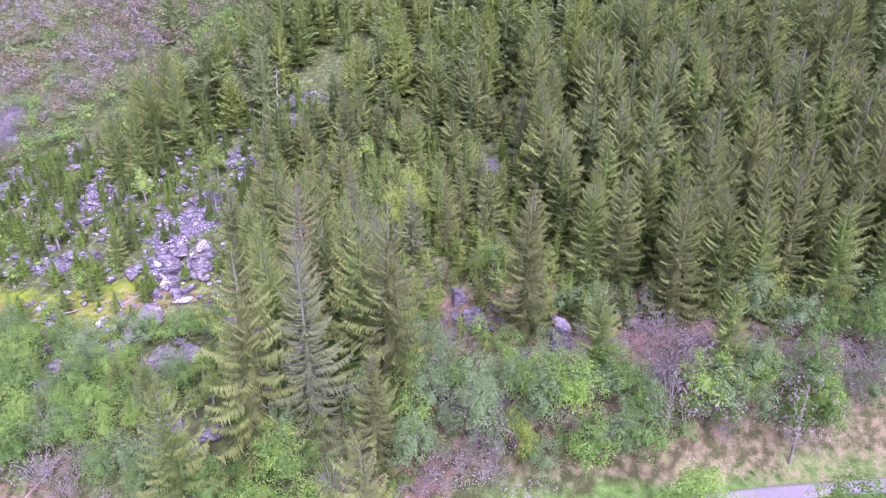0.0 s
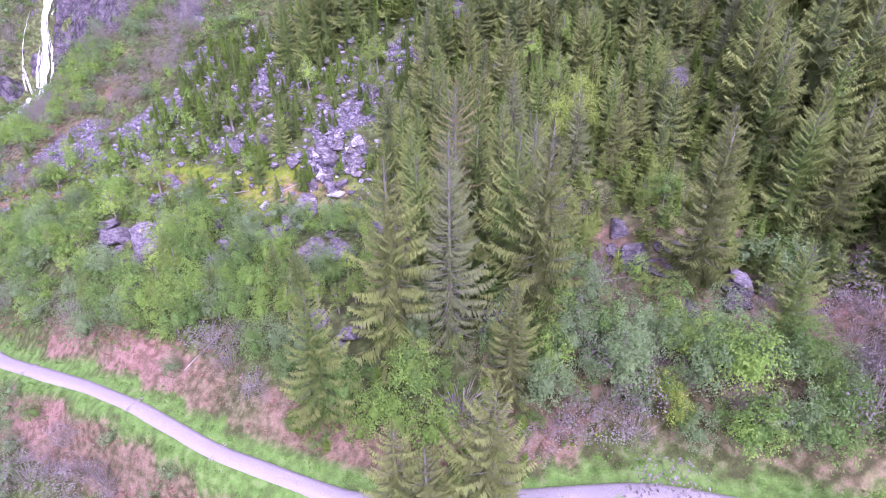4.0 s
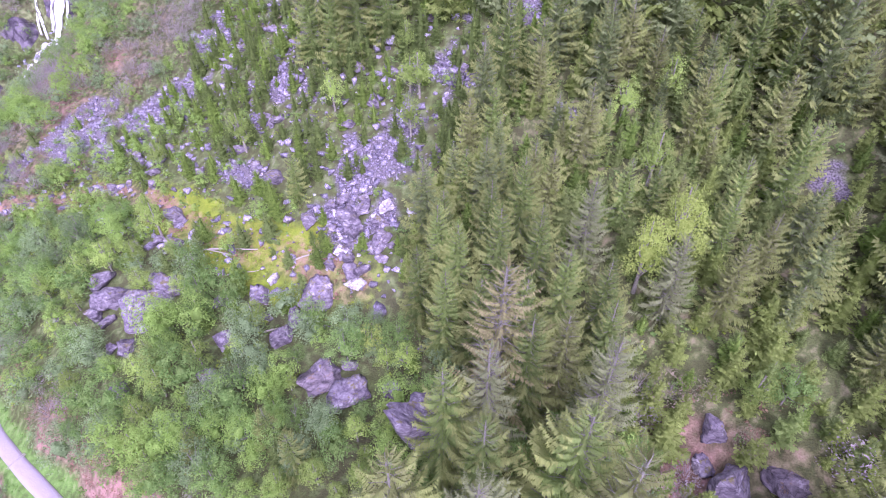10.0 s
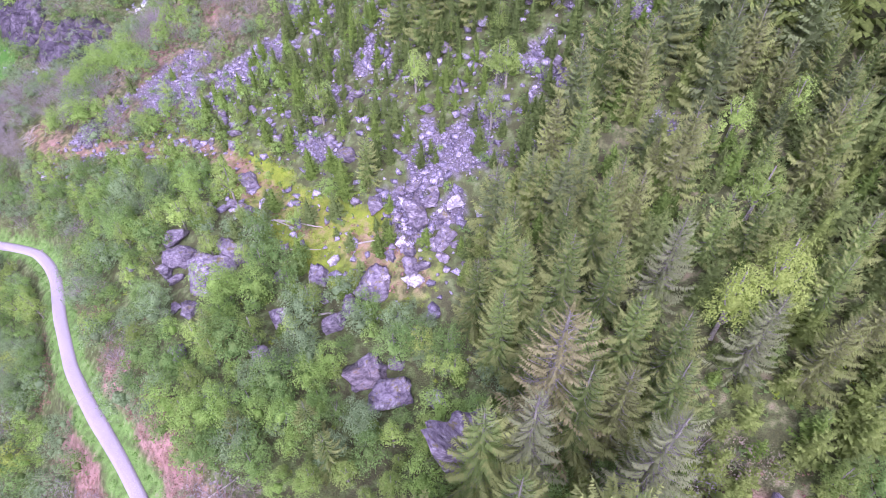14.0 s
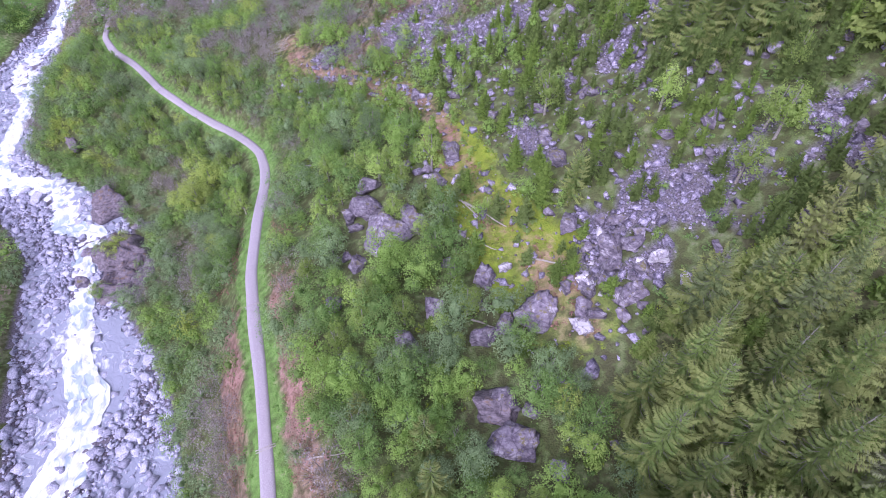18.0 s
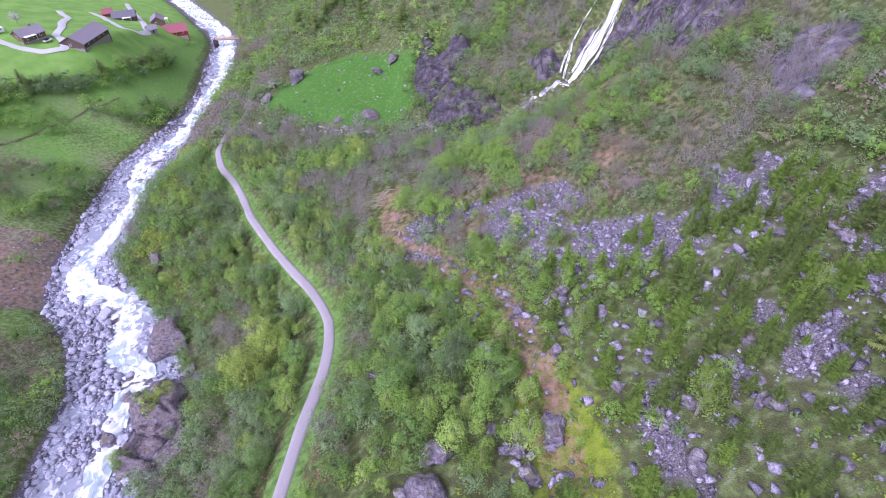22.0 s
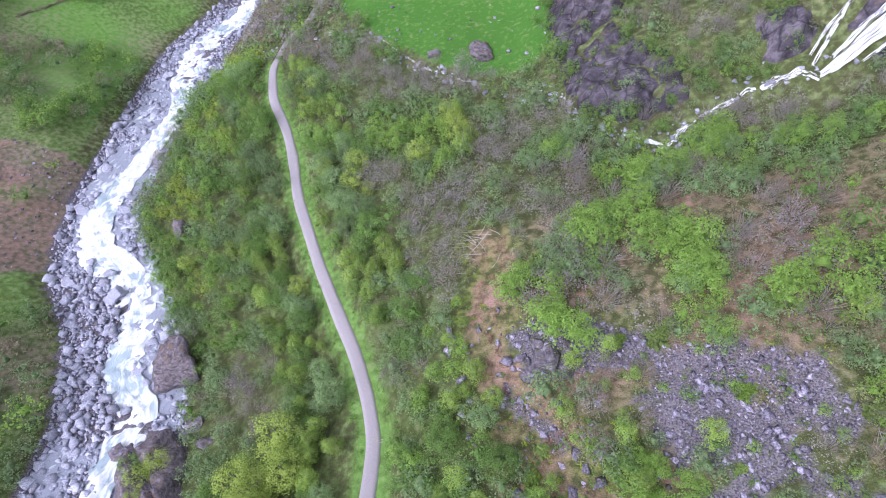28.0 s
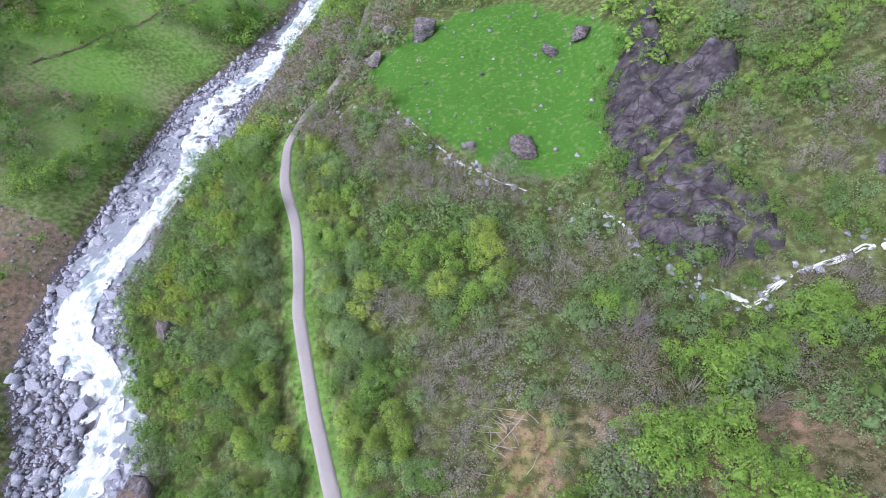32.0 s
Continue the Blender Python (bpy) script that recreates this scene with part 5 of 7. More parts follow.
left_over = np.array(list(bench[1::2]))
clearing = scatter(40, 76, -60, 16, 2.15, lambda x, y: (x > np.interp(y, ROAD_Y, ROAD_X) + 3.5) & off_rocks(x, y) & clear_of(x, y, 2.0, taken) & (rng.random(x.shape) < np.where(x > 62, 0.5, 0.93)))
front = scatter(16, 46, -70, 12, 3.2, lambda x, y: (x < np.interp(y, ROAD_Y, ROAD_X) - 3.6) & free(x, y) & (x > np.interp(y, [-70, 0, 12], [18, 22, 27])))
slope = scatter(30, 62, -45, 160, 2.5, lambda x, y: slope_zone(x, y) & free(x, y) & off_rocks(x, y) & ((x > np.interp(y, ROAD_Y, ROAD_X) + np.where(y < 45, 4.4, 5.5)) | (rng.random(x.shape) < 0.5)))
lower = scatter(-22, 52, 20, 240, 2.7, lambda x, y: lower_zone(x, y) & free(x, y) & off_rocks(x, y) & (~inside(x, y, RIVER_ISLET) | (rng.random(x.shape) < 0.2)) & ((x < np.interp(y, ROAD_Y, ROAD_X) - 5.0) | (rng.random(x.shape) < 0.3)))
shady = np.array([(x - 2.6, y) for x, y, h, k in SPRUCES[:10]])
undergrowth = slope[~clear_of(slope[:, 0], slope[:, 1], 3.9, shady)]
slope = slope[clear_of(slope[:, 0], slope[:, 1], 3.9, shady)]
clearing = clearing[clear_of(clearing[:, 0], clearing[:, 1], 3.6, shady)]
front = front[clear_of(front[:, 0], front[:, 1], 5.0, shady)]
thin_out = scatter(34, 56, 6, 36, 2.0, lambda x, y: (x > np.interp(y, ROAD_Y, ROAD_X) + 3) & off_rocks(x, y) & (np.min(np.hypot(x[:, None] - shady[None, :, 0], y[:, None] - shady[None, :, 1]), axis=1) < 4.4))
thicket("spruce_undergrowth", SPRUCE_YOUNG, thin_out[::2], (1.6, 3.6), NEEDLES_YOUNG, "small young spruces under the tall trees", "spruce growth", (1.1, 1.5))
thicket("shaded_undergrowth", LEAF_MIDS, np.concatenate([undergrowth, thin_out[1::2]]), (1.2, 2.8), LEAF_MID, "low green shrubs under the tall spruces", "bushes", (1.0, 1.4))
mixed = scatter(18, 86, 150, 240, 2.6, lambda x, y: upper_mix(x, y) & off_rocks(x, y) & (path_distance(x, y, TRAIL) > 2.5))
brushy = scatter(112, 228, 50, 240, 3.3, lambda x, y: free(x, y) & ~in_scree(x, y) & ~inside(x, y, FOREST) & ~inside(x, y, YOUNG_GROUND) & ~inside(x, y, MEADOW_CRAG) & ~inside(x, y, FALL_ROCKS) & (y > 52 + (x - 112) * 0.1) & ((y < 118) | (x > 150)))
upper = scatter(66, 150, 118, 240, 2.55, lambda x, y: free(x, y) & off_rocks(x, y) & ~in_scree(x, y) & ~inside(x, y, YOUNG_GROUND) & (x > np.interp(y, [118, 128, 150, 180, 240], [79, 74, 69, 84, 92])) & (path_distance(x, y, TRAIL) > 2.2) & ((y < 180) | (x > 84 + np.clip(y - 186, 0, 60) * 0.35)) & (rng.random(x.shape) < 0.92) & ~inside(x, y, FALL_ROCKS) & (~inside(x, y, MEADOW_CRAG) | (rng.random(x.shape) < 0.10)))
along = np.concatenate([lower, mixed])
beside = (road_gap(along[:, 0], along[:, 1]) < 13) & (along[:, 1] > 98) & (along[:, 1] < 232)
track_trees = along[beside][:: max(1, int(beside.sum() / 270))][:280]
kind_of = soft_noise(track_trees[:, 0], track_trees[:, 1], 9, 38) + 0.2 * rng.random(len(track_trees))
place_all(leaf_protos, [(x, y, (3.4 + 4.2 * rng.random()) / 6.0, (0 if k > 0.74 else 3 if k > 0.54 else 6 if k > 0.24 else 9) + int(rng.integers(3))) for (x, y), k in zip(track_trees, kind_of)], "leaf trees along the track", True)
lower = lower[clear_of(lower[:, 0], lower[:, 1], 0.05, track_trees)]
mixed = mixed[clear_of(mixed[:, 0], mixed[:, 1], 0.05, track_trees)]
pools = {"bright": [], "mid": [], "grey": [], "yellow": [], "brown": [], "bare": []}


def share_out(points, weights, seed, lump=10):
    """Deals plants to kinds in natural patches."""
    if len(points) == 0:
        return
    names, w = list(weights), np.cumsum(np.array(list(weights.values()), float))
    f = (soft_noise(points[:, 0], points[:, 1], lump, seed) * 0.75 + 0.35 * rng.random(len(points)) - 0.06)
    f = np.argsort(np.argsort(f)) / len(f)
    idx = np.minimum(np.searchsorted(w / w[-1], f), len(names) - 1)
    for p, i in zip(points, idx):
        pools[names[i]].append(p)


scree_tufts = scatter(68, 130, 36, 146, 1.3, lambda x, y: in_scree(x, y) & off_rocks(x, y) & (soft_noise(x, y, 4, 53) > 0.62) & (rng.random(x.shape) < 0.5))
thicket("scree_tufts", LEAF_LOW, scree_tufts, (0.4, 1.0), LEAF_MID, "low green tufts growing among the scree", "undergrowth", (1.1, 1.8))
low_birch = scatter(72, 104, 66, 142, 2.7, lambda x, y: off_rocks(x, y) & ~in_scree(x, y) & (path_distance(x, y, TRAIL) > 1.6) & (rng.random(x.shape) < np.where(y > 92, 0.62, 0.16) * (x < 84 + np.clip(y - 60, 0, 40) * 0.5)))
thicket("low_birch_growth", LEAF_COLUMN, low_birch, (2.6, 6.2), LEAF_BRIGHT, "small light green birches along the footpath", "thicket", (0.95, 1.35))
share_out(clearing, {"bare": 2.8, "brown": 4.8, "grey": 3.8, "mid": 1.8, "bright": 0.6, "yellow": 0.4}, 37, 5)
share_out(left_over, {"bright": 5, "mid": 3.4, "grey": 3}, 31, 7)
share_out(slope, {"bare": 2.6, "brown": 3.4, "grey": 4.6, "mid": 3.2, "bright": 2.6}, 32)
share_out(lower, {"bare": 1.6, "brown": 1.2, "grey": 6.2, "mid": 3.6, "bright": 3.0, "yellow": 1.0}, 33)
share_out(mixed, {"bare": 5.5, "brown": 3.6, "grey": 4, "mid": 1.4, "bright": 1.4}, 34)
share_out(upper, {"bare": 4.2, "brown": 5.2, "grey": 3.4, "mid": 1.3, "bright": 2.0}, 35, 9)
def near_slope(p):
    return p[1] < 72 and 36 < p[0] < 64 and p[0] > np.interp(p[1], ROAD_Y, ROAD_X) + 3


for key, mat, name, label in (("bright", LEAF_BRIGHT, "slope_birches", "tall light green leaf trees above the track"), ("mid", LEAF_MID, "slope_alders", "tall mid green leaf trees above the track"),
                              ("grey", LEAF_GREY, "slope_willows", "tall grey green leaf trees above the track"), ("yellow", LEAF_YELLOW, "slope_maples", "yellow green budding trees above the track")):
    thicket(name, LEAF_SLOPE, [p for p in pools[key] if near_slope(p)], (4.5, 11.0), mat, label, "thicket", (0.75, 1.05))
    pools[key] = [p for p in pools[key] if not near_slope(p)]
pick = soft_noise(front[:, 0], front[:, 1], 6, 39) + 0.25 * rng.random(len(front))
for lo, hi, kind, mat, name, label in ((-1, 0.42, LEAF_BUD, TWIG_GREY, "front_bare_trees", "tall bare grey trees below the track"), (0.42, 0.6, LEAF_SLOPE, LEAF_GREY, "front_willows", "tall grey green leaf trees below the track"),
                                       (0.6, 0.78, LEAF_SLOPE, LEAF_MID, "front_alders", "tall mid green leaf trees below the track"), (0.78, 2, LEAF_SLOPE, LEAF_BRIGHT, "front_birches", "tall light green leaf trees below the track")):
    thicket(name, kind, front[(pick > lo) & (pick <= hi)], (6.0, 11.5), mat, label, "thicket", (0.8, 1.1))
BIRCH_BANDS = [[(71.0, 150.9), (77.3, 157.5), (83.8, 160.5), (93.6, 169.4), (104.7, 178.1), (110.6, 176.0)], [(97.4, 143.8), (100.7, 145.6), (104.1, 148.1)], [(102.4, 142.6), (106.6, 143.3), (111.0, 143.5)], [(82.7, 155.1), (90.6, 156.9), (89.9, 148.1)], [(73.1, 151.3), (76.5, 143.7)]]
clumps = scatter(66, 116, 138, 184, 1.9, lambda x, y: free(x, y) & (np.min([path_distance(x, y, b) for b in BIRCH_BANDS], axis=0) < 2.2) & (rng.random(x.shape) < 0.75))
thicket("birch_clumps", LEAF_COLUMN, clumps, (4.5, 9.0), LEAF_BRIGHT, "bright green young birches in a band across the slope", "thicket", (1.1, 1.5))
thicket("birch_thicket", LEAF_COLUMN, pools["bright"], (4.0, 8.5), LEAF_BRIGHT, "light green birch thicket in fresh leaf", "thicket")
beyond = {k: [p for p in pools[k] if p[1] > 195] for k in ("mid", "grey")}
pools.update({k: [p for p in pools[k] if p[1] <= 195] for k in ("mid", "grey")})
thicket("upper_alders", LEAF_BANK, beyond["mid"], (3.6, 8.0), LEAF_MID, "mid green alder thicket below the meadow", "thicket")
thicket("upper_willows", LEAF_BANK, beyond["grey"], (3.4, 7.6), LEAF_GREY, "grey green willow thicket below the meadow", "thicket")
thicket("alder_thicket", LEAF_MIDS, pools["mid"], (3.6, 8.0), LEAF_MID, "mid green alder thicket on the slope", "thicket")
thicket("willow_thicket", LEAF_MIDS, pools["grey"], (3.4, 7.6), LEAF_GREY, "grey green willow thicket on the slope", "thicket")
thicket("maple_thicket", LEAF_MIDS, pools["yellow"], (4, 7.5), LEAF_YELLOW, "yellow green budding thicket above the river", "thicket")
thicket("budding_thicket", LEAF_BUD, pools["brown"], (3.0, 6.0), TWIG_BROWN, "brownish thicket just coming into bud", "thicket")
thicket("bare_thicket", LEAF_BUD, pools["bare"], (3.5, 7), TWIG_GREY, "bare grey twiggy bushes", "thicket")
thicket("bare_twigs", TWIGS_FAR, pools["brown"][::4] + pools["bare"][::2], (3.4, 6.8), TWIG_GREY, "grey bare twigs standing out of the bushes", "thicket")

# far slopes and the left bank
pools = {k: [] for k in pools}
far_right = scatter(0, 228, 232, 640, 3.7, lambda x, y: free(x, y) & ((y > 275) | (x > 86 + (y - 236) * 0.1) | (x < 42)) & (x > bed_edges(y)[1] + 2) & (x < np.where(y > 300, 118 - (y - 300) * 0.3, 225)))
share_out(far_right, {"bare": 1.6, "brown": 3.6, "grey": 4.4, "mid": 2.6, "bright": 3.4}, 41, 24)
share_out(brushy, {"bare": 5, "brown": 5, "grey": 2.2, "mid": 1, "bright": 0.7}, 36, 14)
left_bank = scatter(-110, 0, -20, 330, 3.4, lambda x, y: free(x, y) & (x < bed_edges(y)[0] - 2) & (soft_noise(x, y, 18, 43) > np.where(y < 178, 0.47, np.where((x > bed_edges(y)[0] - 28) & (y < 250), 0.58, 0.53))) & ~inside(x, y, EARTH_SLIP))
belt = scatter(-120, -24, 196, 300, 3.0, lambda x, y: free(x, y) & ~inside(x, y, EARTH_SLIP) & (x < bed_edges(y)[0] - 2) & ((np.abs(y - np.interp(x, [-90, -60, -46, -28], [262, 236, 228, 244])) < 9) | ((x < -70) & (y > 225) & (y < 296)) | ((y < 180) & (rng.random(x.shape) < 0.5))) & (rng.random(x.shape) < 0.8))
slip_bits = scatter(-78, -30, 176, 218, 3.0, lambda x, y: inside(x, y, EARTH_SLIP) & (rng.random(x.shape) < 0.16))
band = scatter(-115, -22, 284, 436, 2.7, lambda x, y: free(x, y) & (np.abs(y - np.interp(x, [-112, -90, -66, -50, -39, -30, -26], [284, 294, 308, 322, 342, 366, 428])) < np.where(x < -70, 9, 5)) & (x < bed_edges(y)[0] - 3))
share_out(left_bank, {"brown": 2.5, "grey": 3.5, "mid": 4, "bright": 4}, 44, 14)
share_out(belt, {"brown": 2, "grey": 4, "mid": 3.5, "bright": 3}, 46, 9)
share_out(slip_bits, {"brown": 3, "mid": 2, "bright": 2}, 47, 5)
HEDGE = [(-91, 281), (-82, 284), (-75, 299), (-62, 309), (-55, 314), (-48, 319), (-41, 331), (-37, 338), (-33, 346), (-30, 356), (-28, 368), (-27, 382)]
hedge = scatter(-96, -22, 276, 386, 2.3, lambda x, y: ((path_distance(x, y, HEDGE) < 4.5) | (path_distance(x, y, [(-31, 307), (-25, 316), (-23, 322)]) < 3.5)) & (x < bed_edges(y)[0] - 3) & (rng.random(x.shape) < 0.75))
hedge = np.concatenate([hedge, belt[:: max(1, len(belt) // 110)]])
screen = scatter(-30, 40, 237, 330, 3.6, lambda x, y: (road_gap(x, y) > 1.3) & (road_gap(x, y) < 6) & ~inside(x, y, MEADOW_RIGHT) & (rng.random(x.shape) < 0.8))
rounded = np.concatenate([hedge, screen])
tone = soft_noise(rounded[:, 0], rounded[:, 1], 7, 48) + 0.3 * rng.random(len(rounded))
thicket("bank_alders", LEAF_MIDS, rounded[(tone > 0.5) & (tone < 0.78)], (3.6, 8.0), LEAF_MID, "round mid green trees along the edge of the hay field", "thicket", (0.95, 1.25))
thicket("bank_willows", LEAF_MIDS, rounded[tone <= 0.5], (3.6, 8.0), LEAF_GREY, "round grey green trees on the grassy bank", "thicket", (0.95, 1.25))
thicket("bank_birches", LEAF_MIDS, rounded[tone >= 0.78], (3.4, 7.2), LEAF_BRIGHT, "light green trees on the grassy bank", "thicket", (0.9, 1.2))
place_all(protos, [(x, y, h / 20.0, 12 + i % 6) for i, (x, y, h) in enumerate([(-83.7, 292.2, 9), (-81.6, 293.9, 7), (-67.4, 308.5, 9.5), (-64.7, 307.2, 8), (-57.4, 314.5, 8), (-43.5, 330.4, 9), (-26, 321, 7), (16.8, 361.7, 9)])], "spruces of the far bank", True)
share_out(band, {"grey": 4, "mid": 4, "bright": 1.5, "brown": 1.5}, 45, 9)
for name, kind, mat, key, label in (("far_birch_wood", LEAF_FARS, LEAF_BRIGHT, "bright", "light green birch wood on the far slopes"), ("far_alder_wood", LEAF_FARS, LEAF_MID, "mid", "mid green leaf wood on the far slopes"),
                                    ("far_willow_wood", LEAF_FARS, LEAF_GREY, "grey", "grey green leaf wood on the far slopes"), ("far_budding_wood", LEAF_BUD_FAR, TWIG_BROWN, "brown", "brownish budding wood on the far slopes"),
                                    ("far_bare_wood", LEAF_BUD_FAR, TWIG_GREY, "bare", "grey bare wood on the high slopes")):
    part_near = [p for p in pools[key] if (p[0] < -2 and p[1] < 300) or (100 < p[0] < 158 and p[1] < 245)]
    part_far = [p for p in pools[key] if not ((p[0] < -2 and p[1] < 300) or (100 < p[0] < 158 and p[1] < 245))]
    thicket(name, kind, part_far, (3.2, 6.5), mat, label, "woodland", (1.0, 1.5))
    thicket(name.replace("far", "scattered"), LEAF_BANK if kind is LEAF_FARS else kind, part_near, (3.2, 7.0), mat, label.replace("far slopes", "valley sides"), "woodland", (0.9, 1.4))

# low growth: dwarf shrubs, grass tufts and dead bracken
tufts = scatter(44, 130, 0, 150, 1.35, lambda x, y: free(x, y) & ~in_scree(x, y) & off_rocks(x, y) & (soft_noise(x, y, 5, 51) > 0.42) & (x > np.interp(y, ROAD_Y, ROAD_X) + 4))
thicket("dwarf_shrubs", LEAF_LOW, tufts[::2], (0.5, 1.3), LEAF_MID, "low green dwarf shrubs between the stones", "undergrowth", (1.1, 1.7))
thicket("bilberry_shrubs", LEAF_LOW, np.concatenate([tufts[1::4][tufts[1::4, 0] < 104], scatter(66, 90, 46, 130, 1.2, lambda x, y: (inside(x, y, MOSS_STRIP) | (path_distance(x, y, TRAIL) < 6)) & (path_distance(x, y, TRAIL) > 1.3) & off_rocks(x, y) & (rng.random(x.shape) < 0.7))]), (0.3, 0.8), LEAF_MOSS, "low yellow green bilberry shrubs", "undergrowth", (1.1, 1.8))
bracken = np.concatenate([scatter(26, 60, 2, 110, 0.9, lambda x, y: (road_gap(x, y) > 3.0) & (road_gap(x, y) < 8.5) & free(x, y) & (soft_noise(x, y, 5, 56) > 0.4)),
                          scatter(58, 78, -60, 16, 1.0, lambda x, y: off_rocks(x, y) & (soft_noise(x, y, 5, 57) > 0.42) & (rng.random(x.shape) < 0.8)),
                          scatter(62, 86, 46, 170, 0.9, lambda x, y: (path_distance(x, y, TRAIL) < 2.6) & (soft_noise(x, y, 4, 58) > 0.4) & (rng.random(x.shape) < 0.7))])
thicket("dead_bracken", LEAF_LOW, bracken, (0.25, 0.7), BRACKEN, "flattened red brown dead bracken and litter", "undergrowth", (1.2, 2.0))
verge_grass = scatter(12, 58, -30, 236, 0.85, lambda x, y: (road_gap(x, y) > 1.6) & (road_gap(x, y) < 2.2 + 2.0 * soft_noise(x, y, 9, 54)) & (rng.random(x.shape) < 0.7))
meadow_tufts = scatter(32, 94, 208, 276, 1.0, lambda x, y: inside(x, y, MEADOW_RIGHT) & (rng.random(x.shape) < 0.35 + 0.6 * soft_noise(x, y, 8, 86)))
thicket("meadow_grass", LEAF_LOW, meadow_tufts, (0.2, 0.45), MEADOW_BLADES, "lush short green grass of the small meadow", "grass", (1.3, 2.2))
thicket("verge_grass", LEAF_LOW, verge_grass, (0.3, 0.75), GRASS_BLADES, "fresh green grass on the verges of the track", "grass", (1.0, 1.6))
brush = scatter(84, 150, 84, 236, 1.7, lambda x, y: free(x, y) & ((y > 112) | (x > 114)) & ~in_scree(x, y) & (soft_noise(x, y, 6, 52) > 0.4))
thicket("dry_undergrowth", LEAF_BRUSH, brush[::2], (0.7, 1.8), TWIG_BROWN, "dry brown undergrowth on the upper slope", "undergrowth", (1.1, 1.6))
thicket("green_undergrowth", LEAF_BRUSH, brush[1::2], (0.8, 2.0), LEAF_GREY, "grey green low bushes on the upper slope", "undergrowth", (1.1, 1.6))


# ---- stones ----
def block_shape(r, round_off=0.45, rough=0.16, cuts=2):
    """A broken block: a cube grid pulled towards a ball and jittered; (verts, quads)."""
    bm = bmesh.new()
    bmesh.ops.create_cube(bm, size=2.0)
    if cuts:
        bmesh.ops.subdivide_edges(bm, edges=bm.edges[:], cuts=cuts, use_grid_fill=True)
    off = Vector(r.random(3) * 50)
    planes = [(Vector(r.normal(size=3)).normalized(), 0.46 + 0.42 * r.random()) for _ in range(11 if cuts > 1 else 4)]
    for v in bm.verts:
        p = v.co.lerp(v.co.normalized() * 1.15, round_off)
        for n_, d_ in planes:
            p = p - n_ * max(0.0, p.dot(n_) - d_)
        k = 1 + rough * 0.9 * noise.noise(p * 0.9 + off) + rough * 0.55 * noise.noise(p * 2.6 + off) + rough * 0.3 * noise.noise(p * 6 + off)
        v.co = p * k
    vs = np.array([v.co[:] for v in bm.verts])
    qs = np.array([[v.index for v in f.verts] for f in bm.faces])
    bm.free()
    return vs, qs


BLOCKS = [block_shape(np.random.default_rng(1200 + i), 0.22 + 0.16 * (i % 3), 0.36, 7) for i in range(10)]
STONES = [block_shape(np.random.default_rng(1300 + i), 0.3 + 0.1 * (i % 4), 0.3, 1) for i in range(10)]
SHARDS = [block_shape(np.random.default_rng(1400 + i), 0.1, 0.45, 0) for i in range(12)]


def boulder(x, y, wide, tall, i, mossy, name="boulder", label=None):
    v, q = BLOCKS[i % len(BLOCKS)]
    z = float(ground_height(np.array([x]), np.array([y]))[0])
    r = np.random.default_rng(i + 50)
    size = np.array([wide * (0.85 + 0.25 * r.random()), wide * (0.75 + 0.3 * r.random()), tall])
    me = quad_mesh(name, v * size, q, [(ROCK, ROCK_BROWN, ROCK_WHITE, RIVER_STONE)[mossy]])
    ob = new(name, me)
    ob.matrix_basis = pose(x, y, z + tall * 0.45, 12 * (r.random() - 0.5), 12 * (r.random() - 0.5), 360 * r.random())
    return tagged(ob, label if label else ("pale purple grey lichened boulder on the slope", "grey boulder covered with brown moss and litter", "boulder white with lichen beside the footpath")[mossy], "boulder", "boulders of the slope" if mossy < 3 else "boulders of the river bed")


for i, (x, y, w_, h_, mossy) in enumerate(BOULDERS + BOULDERS_LOW):
    boulder(x, y, w_, h_, i, mossy)
for i, (x, y, w_, h_, mossy) in enumerate(BIG_ROCKS):
    boulder(x, y, w_, h_, i + 3, mossy, "rock_outcrop", "huge weathered brown rock standing beside the river" if mossy == 1 else "grey rock lying at the edge of the river")
loose = scatter(50, 122, 26, 140, 3.3, lambda x, y: (inside(x, y, YOUNG_GROUND) | bench_zone(x, y) | in_scree(x, y)) & off_rocks(x, y) & (path_distance(x, y, TRAIL) > 1.5) & (rng.random(x.shape) < np.where(in_scree(x, y), 0.22, np.where(path_distance(x, y, TRAIL) < 8, 0.42, np.where(bench_zone(x, y), 0.14, 0.30)))))
for i, (x, y) in enumerate(loose[loose[:, 1] < 112][:290]):
    s = 0.5 + 0.9 * rng.random() ** 2
    boulder(x, y, s, s * (0.6 + 0.4 * rng.random()), i + 100, False)


for i in range(46):
    x, y = 81.5 + 4.2 * rng.normal() * 0.7, 51.5 + 3.6 * rng.normal() * 0.7
    s = 0.4 + 1.0 * rng.random() ** 2.4
    boulder(float(x), float(y), s, s * (0.6 + 0.4 * rng.random()), i + 400, 2 if i % 5 == 0 else 0, label="small broken block in a rock pile by the footpath")


def stone_field(name, shapes_, places, sizes, mat, label, category, sink=0.25, flat=0.75):
    out = []
    zs = ground_height(places[:, 0], places[:, 1])
    for (x, y), s, z in zip(places, sizes, zs):
        v, q = shapes_[rng.integers(len(shapes_))]
        turn = np.array(Euler((rng.random() * 0.8 - 0.4, rng.random() * 0.8 - 0.4, rng.random() * 6.28)).to_matrix())
        p = (v * np.array([1, 0.6 + 0.5 * rng.random(), flat * (0.5 + 0.6 * rng.random())]) * s) @ turn.T
        out.append((p + np.array([x, y, z + s * (0.5 - sink)]), q))
    v, q = join_arrays(out)
    return tagged(new(name, quad_mesh(name, v, q, [mat])), label, category, kind="stuff")


